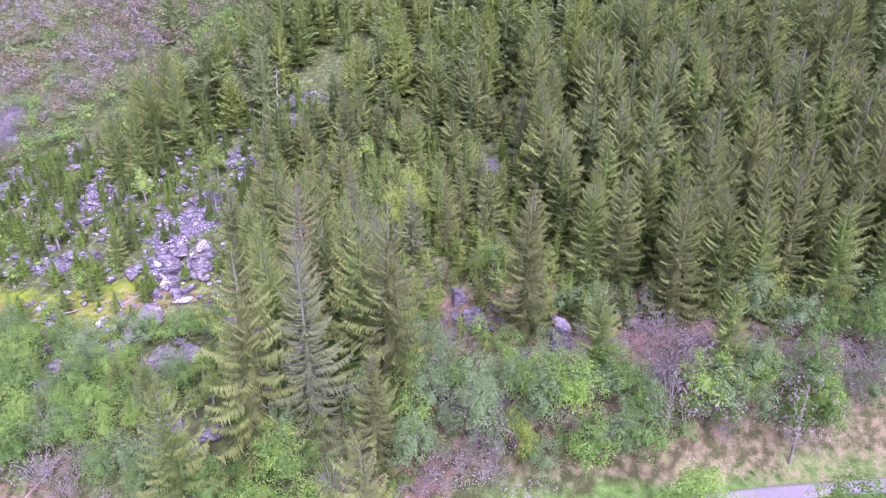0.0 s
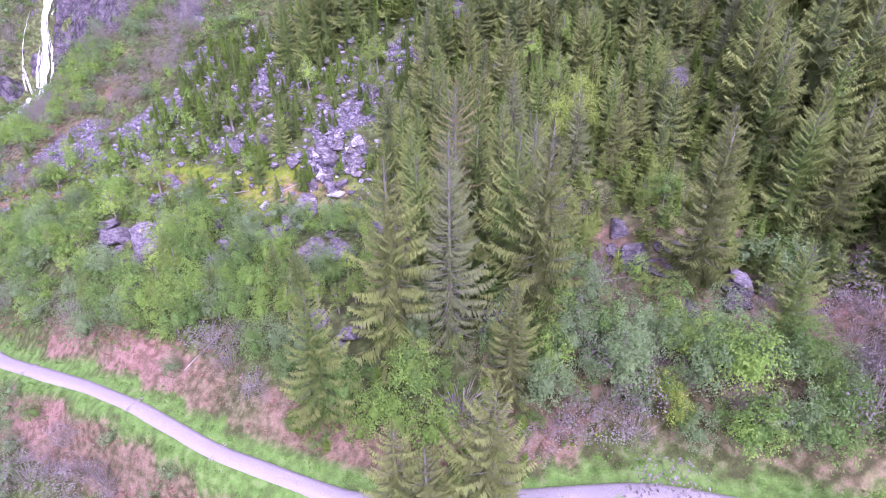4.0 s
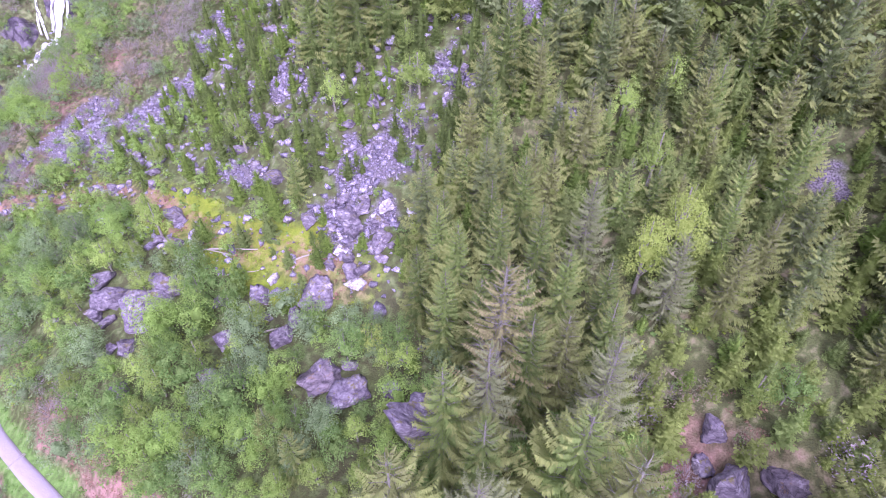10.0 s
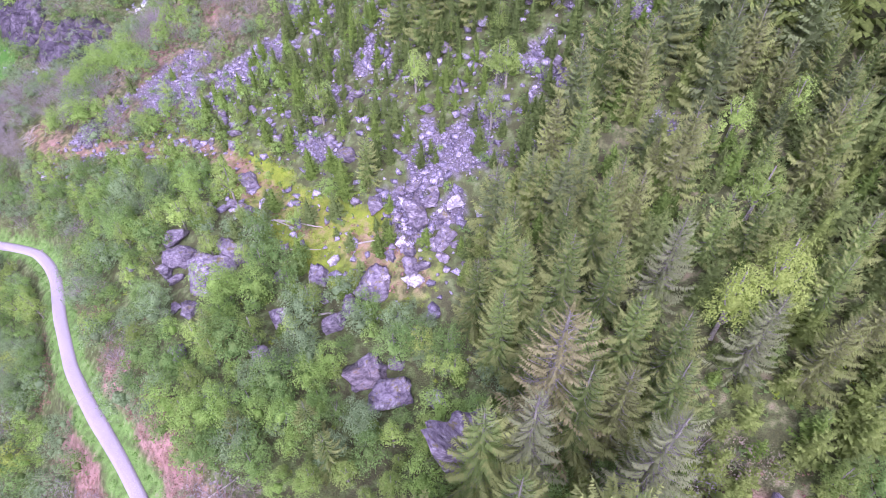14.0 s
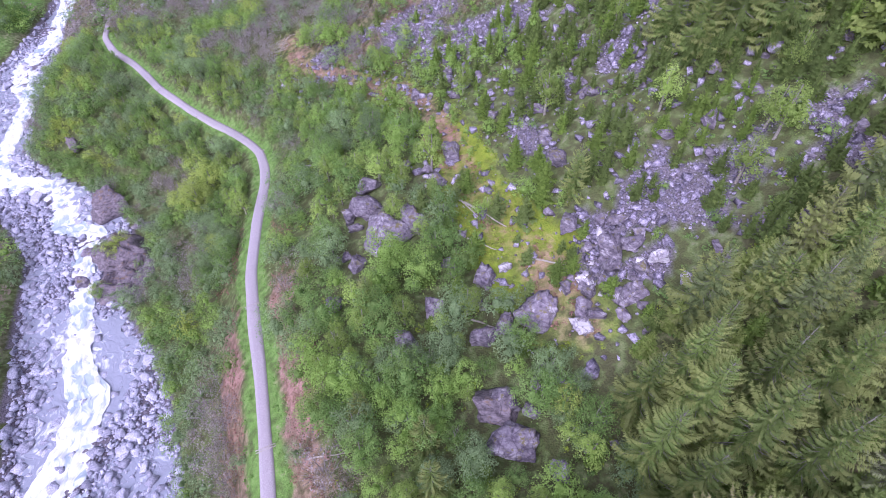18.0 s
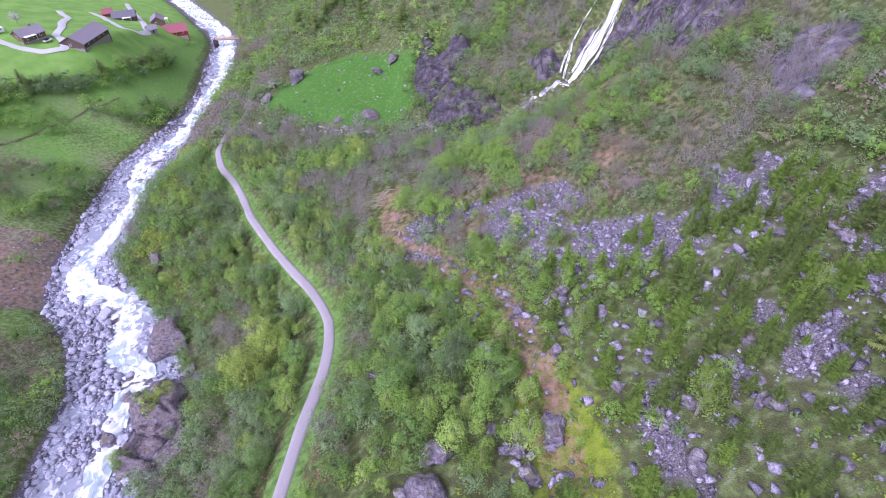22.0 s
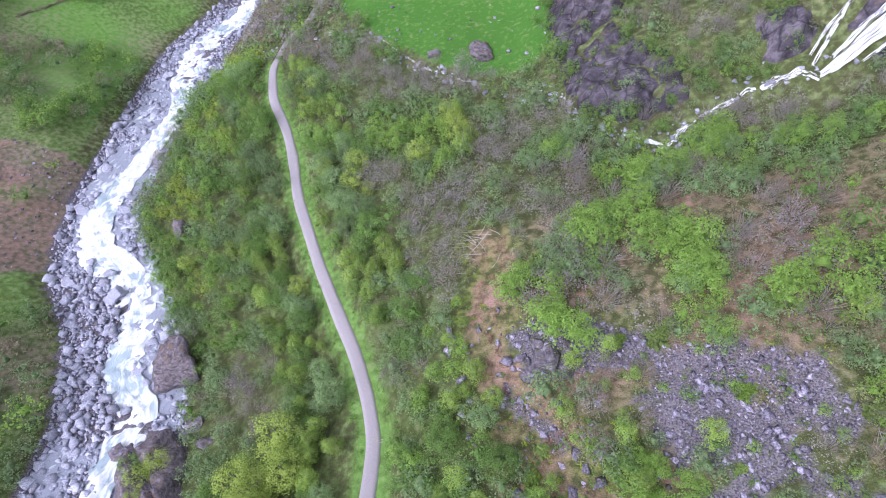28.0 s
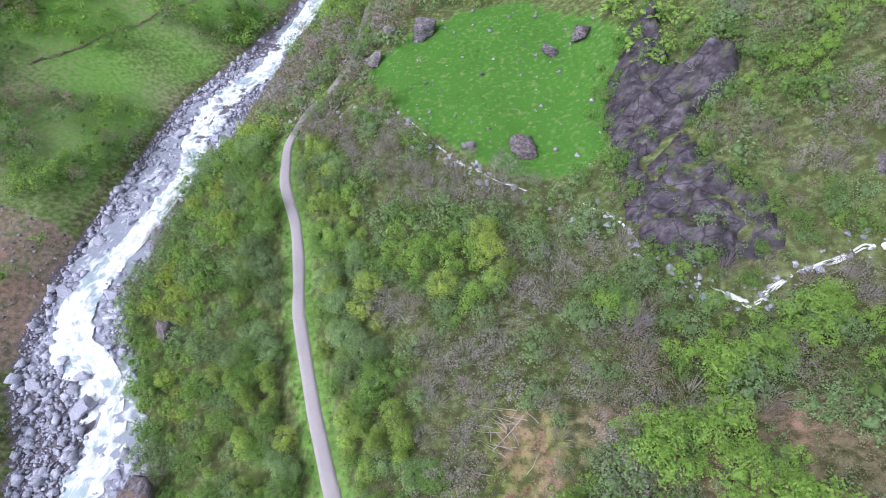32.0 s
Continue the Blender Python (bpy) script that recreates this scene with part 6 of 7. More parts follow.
scree_places = scatter(66, 142, 26, 148, 0.46, lambda x, y: in_scree(x, y) & (rng.random(x.shape) < 0.92))
stone_field("scree", SHARDS, scree_places, (0.15 + 0.55 * rng.random(len(scree_places)) ** 6.0) * np.where(scree_places[:, 1] > 104, 0.85, 1.0), SCREE, "purple grey scree of broken stones", "scree")
thin_places = scatter(62, 130, 20, 150, 1.3, lambda x, y: (inside(x, y, YOUNG_GROUND) | (path_distance(x, y, TRAIL) < 7)) & ~in_scree(x, y) & (rng.random(x.shape) < 0.5))
stone_field("loose_stones", SHARDS, thin_places, 0.17 + 0.75 * rng.random(len(thin_places)) ** 2.6, SCREE, "loose grey stones between the young spruces", "stones")
meadow_stones = scatter(30, 92, 208, 276, 3.2, lambda x, y: inside(x, y, MEADOW_RIGHT) & (rng.random(x.shape) < 0.35))
stone_field("meadow_stones", SHARDS, meadow_stones, 0.15 + 0.45 * rng.random(len(meadow_stones)) ** 2, SCREE, "small pale stones lying in the meadow", "stones")
bank_stones = scatter(-38, 26, -40, 470, 0.95, lambda x, y: (x > bed_edges(y)[0] - 1.5) & (x < bed_edges(y)[1] + 1.2) & (rng.random(x.shape) < np.where(y < 240, 0.9, 0.5)) & ((path_distance(x, y, WATER_PLAN) > np.interp(y, WATER[:, 0], WATER[:, 2]) * 0.74) | (rng.random(x.shape) < 0.14)))
stone_field("river_stones", STONES, bank_stones, 0.18 + 0.95 * rng.random(len(bank_stones)) ** 3.5, RIVER_STONE, "pale grey boulders and cobbles in the river bed", "stones", 0.2, 0.8)
cobbles = scatter(-38, 26, 40, 300, 0.72, lambda x, y: (x > bed_edges(y)[0] - 1.5) & (x < bed_edges(y)[1] + 1.2) & (path_distance(x, y, WATER_PLAN) > np.interp(y, WATER[:, 0], WATER[:, 2]) * 0.7) & (rng.random(x.shape) < 0.9))
stone_field("river_cobbles", SHARDS, cobbles, 0.2 + 0.35 * rng.random(len(cobbles)) ** 2, RIVER_STONE, "bluish grey cobbles packed in the river bed", "stones", 0.05, 0.8)
slip_stones = scatter(-80, -29, 174, 219, 1.1, lambda x, y: inside(x, y, EARTH_SLIP) & (soft_noise(x, y, 6, 78) > 0.45) & (rng.random(x.shape) < 0.7))
stone_field("slip_stones", SHARDS, slip_stones, 0.10 + 0.35 * rng.random(len(slip_stones)) ** 3, SCREE, "stones and clods in the raw earth of a landslip", "stones")
river_blocks = scatter(-32, 22, 60, 300, 3.4, lambda x, y: (x > bed_edges(y)[0] - 0.5) & (x < bed_edges(y)[1] + 0.8) & (rng.random(x.shape) < 0.42) & ((path_distance(x, y, WATER_PLAN) > np.interp(y, WATER[:, 0], WATER[:, 2]) * 0.9) | (rng.random(x.shape) < 0.12)))
for i, (x, y) in enumerate(river_blocks[:230]):
    s = 0.7 + 1.3 * rng.random() ** 2.5
    boulder(float(x), float(y), s, s * (0.4 + 0.3 * rng.random()), i + 600, 3, "river_boulder", "pale bluish grey boulder lying in the river bed")
creek_stones = np.concatenate([np.stack([np.interp(np.linspace(0, 1, 260), np.linspace(0, 1, len(CREEK)), [c[k] for c in CREEK]) for k in (0, 1)], -1)]) + rng.normal(size=(260, 2)) * 1.2
stone_field("creek_stones", STONES, creek_stones, 0.15 + 0.5 * rng.random(260) ** 2, RIVER_STONE, "grey stones in the side stream", "stones")


# ---- water ----
def water_material(name, calm, foam, share, scale, stretch, gaps=0.0):
    """Running water: calm colour and white foam mixed by noise drawn out along the flow."""
    m = bpy.data.materials.new(name)
    m.use_nodes = True
    n, l = m.node_tree.nodes, m.node_tree.links
    bsdf, co = n["Principled BSDF"], n.new("ShaderNodeTexCoord")
    mp, t, t2, mix2 = n.new("ShaderNodeMapping"), n.new("ShaderNodeTexNoise"), n.new("ShaderNodeTexNoise"), n.new("ShaderNodeMath")
    mp.inputs["Scale"].default_value = stretch
    l.new(co.outputs["UV"], mp.inputs["Vector"])
    for tex, sc, dt in ((t, scale, 7), (t2, scale * 0.22, 3)):
        tex.inputs["Scale"].default_value, tex.inputs["Detail"].default_value = sc, dt
        tex.inputs["Distortion"].default_value = 0.8
        l.new(mp.outputs["Vector"], tex.inputs["Vector"])
    mix2.operation = "ADD"
    l.new(t.outputs["Fac"], mix2.inputs[0]), l.new(t2.outputs["Fac"], mix2.inputs[1])
    r = n.new("ShaderNodeMapRange")
    r.inputs["From Min"].default_value, r.inputs["From Max"].default_value = share - 0.10, share + 0.08
    l.new(mix2.outputs["Value"], r.inputs["Value"])
    mix = n.new("ShaderNodeMixRGB")
    mix.inputs["Color1"].default_value, mix.inputs["Color2"].default_value = (*calm, 1), (*foam, 1)
    l.new(r.outputs["Result"], mix.inputs["Fac"])
    l.new(mix.outputs["Color"], bsdf.inputs["Base Color"])
    ro = n.new("ShaderNodeMapRange")
    ro.inputs["To Min"].default_value, ro.inputs["To Max"].default_value = 0.12, 0.75
    l.new(r.outputs["Result"], ro.inputs["Value"])
    l.new(ro.outputs["Result"], bsdf.inputs["Roughness"])
    bn = n.new("ShaderNodeBump")
    bn.inputs["Strength"].default_value, bn.inputs["Distance"].default_value = 0.6, 0.4
    l.new(mix2.outputs["Value"], bn.inputs["Height"])
    l.new(bn.outputs["Normal"], bsdf.inputs["Normal"])
    if gaps:
        gap = n.new("ShaderNodeMapRange")
        gap.inputs["From Min"].default_value, gap.inputs["From Max"].default_value = gaps - 0.05, gaps + 0.05
        l.new(mix2.outputs["Value"], gap.inputs["Value"])
        clear, both = n.new("ShaderNodeBsdfTransparent"), n.new("ShaderNodeMixShader")
        l.new(gap.outputs["Result"], both.inputs["Fac"]), l.new(clear.outputs["BSDF"], both.inputs[1]), l.new(bsdf.outputs["BSDF"], both.inputs[2])
        l.new(both.outputs["Shader"], n["Material Output"].inputs["Surface"])
    return m


RAPIDS = water_material("white_rapids", (0.38, 0.46, 0.51), (0.76, 0.78, 0.8), 0.96, 0.8, (1, 0.45, 1))
SHALLOWS = water_material("shallow_river_water", (0.3, 0.32, 0.39), (0.66, 0.69, 0.74), 1.17, 0.8, (1, 0.6, 1))
FALL_SHEET = water_material("falling_sheet", (0.4, 0.39, 0.45), (0.8, 0.81, 0.84), 0.95, 2.6, (1.5, 0.14, 1), 0.86)
STREAM = water_material("stony_stream_water", (0.3, 0.29, 0.32), (0.7, 0.72, 0.75), 1.05, 1.6, (1, 0.6, 1), 1.03)
FALLING = water_material("falling_water", (0.36, 0.35, 0.4), (0.78, 0.79, 0.82), 0.98, 2.6, (1.6, 0.3, 1), 0.95)


def ribbon(name, path, widths, mat, label, category, lift=0.2, wave=0.0, across=8, step=0.7, kind="structure", on_ground=True, dome=0.15):
    """A strip of water or track along a plan path, laid on the ground (or at the z of the path)."""
    path = np.asarray(path, float)
    seg = np.concatenate([[0], np.cumsum(np.hypot(np.diff(path[:, 0]), np.diff(path[:, 1])))])
    s = np.arange(0, seg[-1], step)
    c = np.stack([np.interp(s, seg, path[:, k]) for k in range(path.shape[1])], -1)
    for _ in range(int(3 / step) + 1):
        c[1:-1] = (c[:-2] + 2 * c[1:-1] + c[2:]) / 4
    wd = np.interp(s, seg, widths)
    d = np.gradient(c[:, :2], axis=0)
    d /= np.hypot(d[:, 0], d[:, 1])[:, None]
    nrm = np.stack([d[:, 1], -d[:, 0]], -1)
    f = np.linspace(-1, 1, across)
    ragged = 1 + 0.35 * (soft_noise(s, 0 * s, 2.2, 61) - 0.5)[:, None] * np.sign(f)[None, :] * (wave > 0)
    xy = c[:, None, :2] + nrm[:, None] * (f[None, :, None] * wd[:, None, None]) * ragged[:, :, None]
    z = ground_height(xy[..., 0], xy[..., 1]) if on_ground else np.repeat(c[:, 2][:, None], across, 1)
    z = z + lift + dome * (1 - f * f)[None, :] + wave * (soft_noise(xy[..., 0], xy[..., 1], 1.3, 62) - 0.5) + wave * 0.7 * (soft_noise(xy[..., 0], xy[..., 1], 0.6, 63) - 0.5)
    verts = np.concatenate([xy, z[..., None]], -1).reshape(-1, 3)
    i = (np.arange(len(s) - 1)[:, None] * across + np.arange(across - 1)[None, :]).ravel()
    quads = np.stack([i, i + 1, i + across + 1, i + across], -1)
    me = quad_mesh(name, verts, quads, [mat], smooth=True)
    uv = np.stack([np.repeat((f * 1.0)[None, :], len(s), 0) * wd[:, None], np.repeat(s[:, None], across, 1)], -1).reshape(-1, 2)
    me.uv_layers.new(name="flow").data.foreach_set("uv", uv[quads.ravel()].astype(np.float32).ravel())
    return tagged(new(name, me), label, category, kind=kind)


bed_mid = [((bed_edges(yy)[0] + bed_edges(yy)[1]) / 2, yy, glide(yy, SEC_Y, SEC_Z[:, 3])) for yy in np.arange(-88, 640, 6.0)]
ribbon("shallow_water", [tuple(map(float, p)) for p in bed_mid], [float(bed_edges(p[1])[1] - bed_edges(p[1])[0]) / 2 - 0.6 for p in bed_mid], SHALLOWS, "shallow water running between the stones", "water", 0.16, 0.25, 12, 1.2, on_ground=False)
wy = np.concatenate([np.arange(-88, 300, 4.0), np.arange(300, 640, 10.0)])
rapids = [(float(np.interp(yy, WATER[:, 0], WATER[:, 1])), float(yy), float(glide(yy, SEC_Y, SEC_Z[:, 3]))) for yy in wy]
ribbon("river", rapids, [float(np.interp(yy, WATER[:, 0], WATER[:, 2])) * 0.84 for yy in wy], RAPIDS, "white foaming mountain river", "water", 0.55, 0.75, 13, 0.7, on_ground=False)
ribbon("side_stream", [(121.3, 184.9), (119, 186.7), (115, 186.3), (111.6, 186.6), (109, 185.4), (105.3, 185.2), (102.4, 183.5), (99.6, 181.1), (96, 183.5), (92, 186.5)], [0.4, 0.5, 0.65, 0.3, 0.45, 0.18, 0.5, 0.65, 0.2, 0.12], FALLING, "white side stream below the waterfall", "water", 0.2, 0.7, 7, 0.35)
ribbon("lower_stream", [(89.7, 187.6), (87.7, 190.5), (83.7, 197.5), (77, 206), (70.5, 209.2), (64.2, 212.2), (57.6, 218.2), (51.3, 226), (47.2, 231.3), (36, 238)], [0.1, 0.06, 0.16, 0.06, 0.2, 0.1, 0.3, 0.1, 0.16, 0.06], STREAM, "narrow stream along the foot of the meadow", "water", 0.15, 0.6, 5, 0.35)
MAIN_FALL = [(153.8, 197.5), (150, 196.6), (146.5, 196), (140.5, 194.6), (137.5, 193.3), (133.7, 191.2), (130.5, 188.8), (126.5, 187), (123.3, 185.6), (120.5, 184.9)]
THIN_FALL = [(137, 198.6), (131, 196.6), (127.5, 195), (124.6, 193.2), (122.5, 190.3), (120, 186.5)]
UPPER_FALL = [(190, 212), (180, 199), (171, 187.5)]
ribbon("waterfall_sheet", MAIN_FALL, [0.15, 0.7, 1.35, 1.3, 1.1, 1.15, 1.25, 1.3, 0.95, 0.4], FALL_SHEET, "white sheet of a tall waterfall on a dark cliff", "waterfall", 0.9, 0.9, 14, 0.35, dome=0.4)
for line, widths, strand in (([(150.5, 196.4), (148.4, 191.5), (145, 191), (141.5, 191.6), (138.4, 191.4)], [0.2, 0.5, 0.7, 0.5, 0.3], 1), ([(134, 189.6), (131.6, 187), (128.6, 184.9), (125, 184)], [0.15, 0.5, 0.6, 0.2], 2),
                             ([(131, 191.2), (128, 189.6), (125.4, 188.6), (122, 186.6)], [0.1, 0.4, 0.5, 0.3], 3), ([(124.6, 193.2), (121.9, 191), (119.4, 187.6)], [0.08, 0.28, 0.2], 4)):
    ribbon("waterfall", line, widths, FALLING, "narrow side strand of a waterfall on dark rock", "waterfall", 0.9 + 0.05 * strand, 0.8, 6, 0.35, dome=0.2)
ribbon("thin_waterfall", THIN_FALL, [0.03, 0.12, 0.08, 0.28, 0.36, 0.3], FALLING, "thin broken strand of water beside the waterfall", "waterfall", 0.8, 0.6, 6, 0.35)
ribbon("upper_waterfall", UPPER_FALL, [2.0, 2.4, 2.0], FALLING, "white cascade higher on the slope", "waterfall", 1.2, 0.9, 8, 0.6)


# ---- cliffs ----
def crag(name, ring, depth, turn, label, step=0.5, gullies=(), mat=CLIFF):
    """A rock face over part of the slope: folded ribs and ledges standing proud of the ground."""
    xs, ys = [p[0] for p in ring], [p[1] for p in ring]
    gx_, gy_ = np.arange(min(xs), max(xs), step), np.arange(min(ys), max(ys), step)
    X, Y = np.meshgrid(gx_, gy_)
    c, s = math.cos(turn), math.sin(turn)
    u, v = X * c + Y * s, -X * s + Y * c
    bend = 3.0 * soft_noise(X, Y, 9, 71)
    rib = 1 - np.abs(soft_noise(u + bend, v * 0.3, 6.5, 72) - 0.5) * 3.2
    fine = 1 - np.abs(soft_noise(u * 1.3, v * 0.6, 1.7, 73) - 0.5) * 3 + 0.7 * np.floor(3 * soft_noise(u, v, 1.9, 76)) / 3
    ledge = soft_noise(u * 0.3, v + bend, 3.2, 74)
    edge = np.ones_like(X)
    for (x0, y0), (x1, y1) in zip(ring, ring[1:] + ring[:1]):
        t = np.clip(((X - x0) * (x1 - x0) + (Y - y0) * (y1 - y0)) / ((x1 - x0) ** 2 + (y1 - y0) ** 2), 0, 1)
        edge = np.minimum(edge, np.hypot(X - x0 - t * (x1 - x0), Y - y0 - t * (y1 - y0)) / 3.0)
    for line in gullies:
        edge = edge * np.clip(path_distance(X, Y, line) / 3.5 - 0.45, 0.0, 1)
    keep = inside(X, Y, ring)
    keep &= edge > 0.55 * soft_noise(X, Y, 2.6, 90) - 0.06
    Z = ground_height(X, Y) + np.where(keep, edge, 0) * (0.35 + depth * np.clip(0.7 * rib + 0.75 * np.floor(ledge * 5) / 5 + 0.12 * fine - 0.3, 0, 2.0)) - np.where(keep, 0, 0.4)
    cleft = np.clip(1 - np.abs(soft_noise(u * 0.9 + bend, v * 0.22, 5.0, 78) - 0.5) * 13, 0, 1) + 0.7 * np.clip(1 - np.abs(soft_noise(u * 0.35 - bend, v, 4.2, 79) - 0.5) * 15, 0, 1)
    Z = Z - np.where(keep, edge, 0) * 0.55 * depth * cleft
    big_block = lattice(np.floor((u + 0.6 * bend) / 2.8).astype(int), np.floor((v + bend) / 1.7).astype(int), 81)
    small_block = lattice(np.floor((u + 0.5 * bend) / 1.1).astype(int), np.floor((v - 0.4 * bend) / 0.8).astype(int), 82)
    Z = Z + np.where(keep, edge, 0) * (0.34 * depth * big_block + 0.12 * depth * small_block)
    X = X + 0.5 * (soft_noise(Y, Z, 2.0, 75) - 0.5) * edge
    w_ = X.shape[1]
    i = (np.arange(X.shape[0] - 1)[:, None] * w_ + np.arange(w_ - 1)[None, :])
    ok = keep[:-1, :-1] | keep[1:, 1:] | keep[1:, :-1] | keep[:-1, 1:]
    i = i[ok]
    me = quad_mesh(name, np.stack([X, Y, Z], -1).reshape(-1, 3), np.stack([i, i + 1, i + w_ + 1, i + w_], -1), [mat])
    return tagged(new(name, me), label, "cliff", kind="structure")


crag("cliff_meadow", MEADOW_CRAG, 4.6, 0.7, "dark folded rock face above the meadow", 0.75)
crag("cliff_fall", FALL_ROCKS, 4.6, 0.35, "dark wet rock face round the waterfall", 0.75, [MAIN_FALL, THIN_FALL])
crag("cliff_high", [(179, 284), (186, 192), (200, 190), (206, 215), (210, 284)], 4.0, 0.5, "violet grey rock face round the upper cascade, tinted for haze", 1.2, [UPPER_FALL], CLIFF_PALE)
crag("cliff_shoulder", [(160, 262), (159, 248), (150, 231), (147, 217), (152, 213), (161, 227), (168, 199), (172, 187), (186, 192), (180, 284)], 2.6, 0.9, "bare violet grey rock ledges above the waterfall, tinted for haze", 0.9, [UPPER_FALL], CLIFF_PALE)
crag_bushes = scatter(80, 210, 112, 255, 2.4, lambda x, y: (inside(x, y, MEADOW_CRAG) | inside(x, y, FALL_ROCKS)) & (path_distance(x, y, MAIN_FALL) > 3) & (soft_noise(x, y, 5, 77) > 0.5))
rim = [MEADOW_CRAG + MEADOW_CRAG[:1], FALL_ROCKS + FALL_ROCKS[:1]]
rim_bushes = scatter(78, 172, 168, 256, 2.1, lambda x, y: (np.minimum(path_distance(x, y, rim[0]), path_distance(x, y, rim[1])) < 2.3) & (path_distance(x, y, MAIN_FALL) > 3) & (rng.random(x.shape) < 0.7))
crag_bushes = np.concatenate([crag_bushes, rim_bushes])
thicket("crag_bushes", LEAF_MIDS, crag_bushes[::2], (2.5, 5.5), LEAF_MID, "green bushes growing on the ledges of the rock face", "bushes", (0.9, 1.2))
crag("cliff_islet", RIVER_ISLET, 3.4, 0.9, "brown rock islet with bushes beside the river", 0.5, (), ROCK_BROWN)
crag("cliff_dome", [(134.5, 135.8), (139, 138.5), (145, 137), (148, 132.5), (144.5, 127), (141, 127.5), (137, 125.5), (132.7, 122), (130, 123), (130.5, 129.5)], 2.4, 1.2, "pale bare rock slab on the slope", 0.6, (), CLIFF_PALE)


# ---- farm tracks, bridge, dirt line, logs ----
ribbon("farm_road", [(-121, 383), (-102, 358), (-88.5, 344.5), (-75.7, 338.4), (-65.8, 337.3), (-58.8, 342), (-61, 349), (-66.5, 356), (-67.6, 370), (-76, 395), (-82, 421), (-94, 442)], [1.7] * 12, PALE_ROAD, "pale gravel road through the farm meadow", "road", 0.25, 0, 5, 1.2)
ribbon("farm_drive", [(-84, 457), (-67.5, 436), (-52, 406), (-45, 393), (-39.5, 394), (-38.5, 405), (-48, 437), (-62, 475), (-81, 532)], [1.6] * 9, PALE_ROAD, "pale gravel drive between the farm houses", "road", 0.25, 0, 5, 1.2)


def box(bm, size, at=(0, 0, 0), turn=0.0):
    """Adds a box with small chamfers to bm."""
    got = bmesh.ops.create_cube(bm, size=1.0, matrix=Matrix.Translation(at) @ Matrix.Rotation(turn, 4, "Z") @ Matrix.Diagonal((*size, 1)))
    return got["verts"]


def boxed(name, size, at, mat, parent, label="", turn=0.0):
    bm = bmesh.new()
    box(bm, size, at, turn)
    bmesh.ops.bevel(bm, geom=bm.edges[:], offset=min(size) * 0.12, segments=1, affect="EDGES")
    return part(name, bm, mat, parent, label)


def log(a, b, radius, label, name="log"):
    a, b = np.array(a, float), np.array(b, float)
    s = np.linspace(0, 1, 9)
    p = a + (b - a) * s[:, None]
    p[:, 2] = ground_height(p[:, 0], p[:, 1]).max() * 0 + np.maximum(ground_height(p[:, 0], p[:, 1]), a[2] + (b[2] - a[2]) * s) + radius * 0.8
    p[:, :2] += 0.12 * np.stack([np.sin(s * 5), np.cos(s * 4)], -1)
    v, q = tube(p, radius * (1 - 0.55 * s), 7)
    return tagged(new(name, quad_mesh(name, v, q, [WOOD_GREY], smooth=True)), label, "log", "fallen logs")


def on_land(x, y):
    return (x, y, float(ground_height(np.array([x]), np.array([y]))[0]))


for a, b, r in (((64.2, 5.8), (66.4, 1.0), 0.22), ((65.6, 5.4), (62.9, 4.0), 0.15), ((74.1, 78.9), (75.6, 71.5), 0.16), ((74.8, 76.5), (77.4, 68.5), 0.18), ((122.8, 46.7), (116.7, 45.0), 0.2), ((111, 44.5), (107, 47), 0.18),
                ((76.6, 61.5), (79.5, 57.5), 0.17), ((72, 70), (74.5, 66), 0.12), ((106, 111), (110, 107), 0.25), ((42, 52), (46.5, 49.8), 0.12), ((66.2, 57.5), (68.2, 55.2), 0.15), ((68, 164), (64.5, 160), 0.12)):
    log(on_land(*a), on_land(*b), r, "weathered grey fallen log lying on the slope")
for i in range(26):
    a = (66 + rng.normal() * 1.6, 161 + rng.normal() * 2.4)
    ang = rng.normal() * 0.6 + 2.2
    log(on_land(*a), on_land(a[0] + math.cos(ang) * 3, a[1] + math.sin(ang) * 3), 0.06, "thin pale cut branch on a heap", "branch")
DEAD = tagged(new("dead_tree"), "bare leaning dead birch trunk with broken limbs", "tree")
DEAD.matrix_basis = Matrix.Translation(on_land(119.5, 47.5))
v, q = tube([(0, 0, -0.5), (0.2, -0.5, 5), (0.5, -0.9, 11)], [0.28, 0.2, 0.06], 7)
new("trunk", quad_mesh("trunk", v, q, [WOOD_GREY], smooth=True)).parent = DEAD
for k in range(5):
    h = 4 + k * 1.3
    v, q = tube([(0.2, -0.5, h), (0.2 + math.cos(k * 2.1), -0.5 + math.sin(k * 2.1), h + 0.6)], [0.07, 0.02], 5)
    new("limb", quad_mesh("limb", v, q, [WOOD_GREY], smooth=True)).parent = DEAD

# drains across the track
for yd in (134.9, 146.7, 156.9, 164.1, 185.3, 198.8, 57.0, 41.0, 83.0):
    xd, zd = float(np.interp(yd, ROAD_Y, ROAD_X)), float(np.interp(yd, ROAD_Y, ROAD_Z))
    slope_d = math.atan2(float(np.interp(yd + 3, ROAD_Y, ROAD_X) - np.interp(yd - 3, ROAD_Y, ROAD_X)), 6.0)
    drain = tagged(new("road_drain"), "pale timber drain laid across the gravel track", "drain", "drains across the track")
    drain.matrix_basis = Matrix.Translation((xd, yd, zd + 0.26)) @ Matrix.Rotation(-slope_d + 0.12, 4, "Z")
    for off in (-0.16, 0.16):
        boxed("plank", (2.5, 0.1, 0.1), (0, off, -0.02), WOOD_GREY, drain)

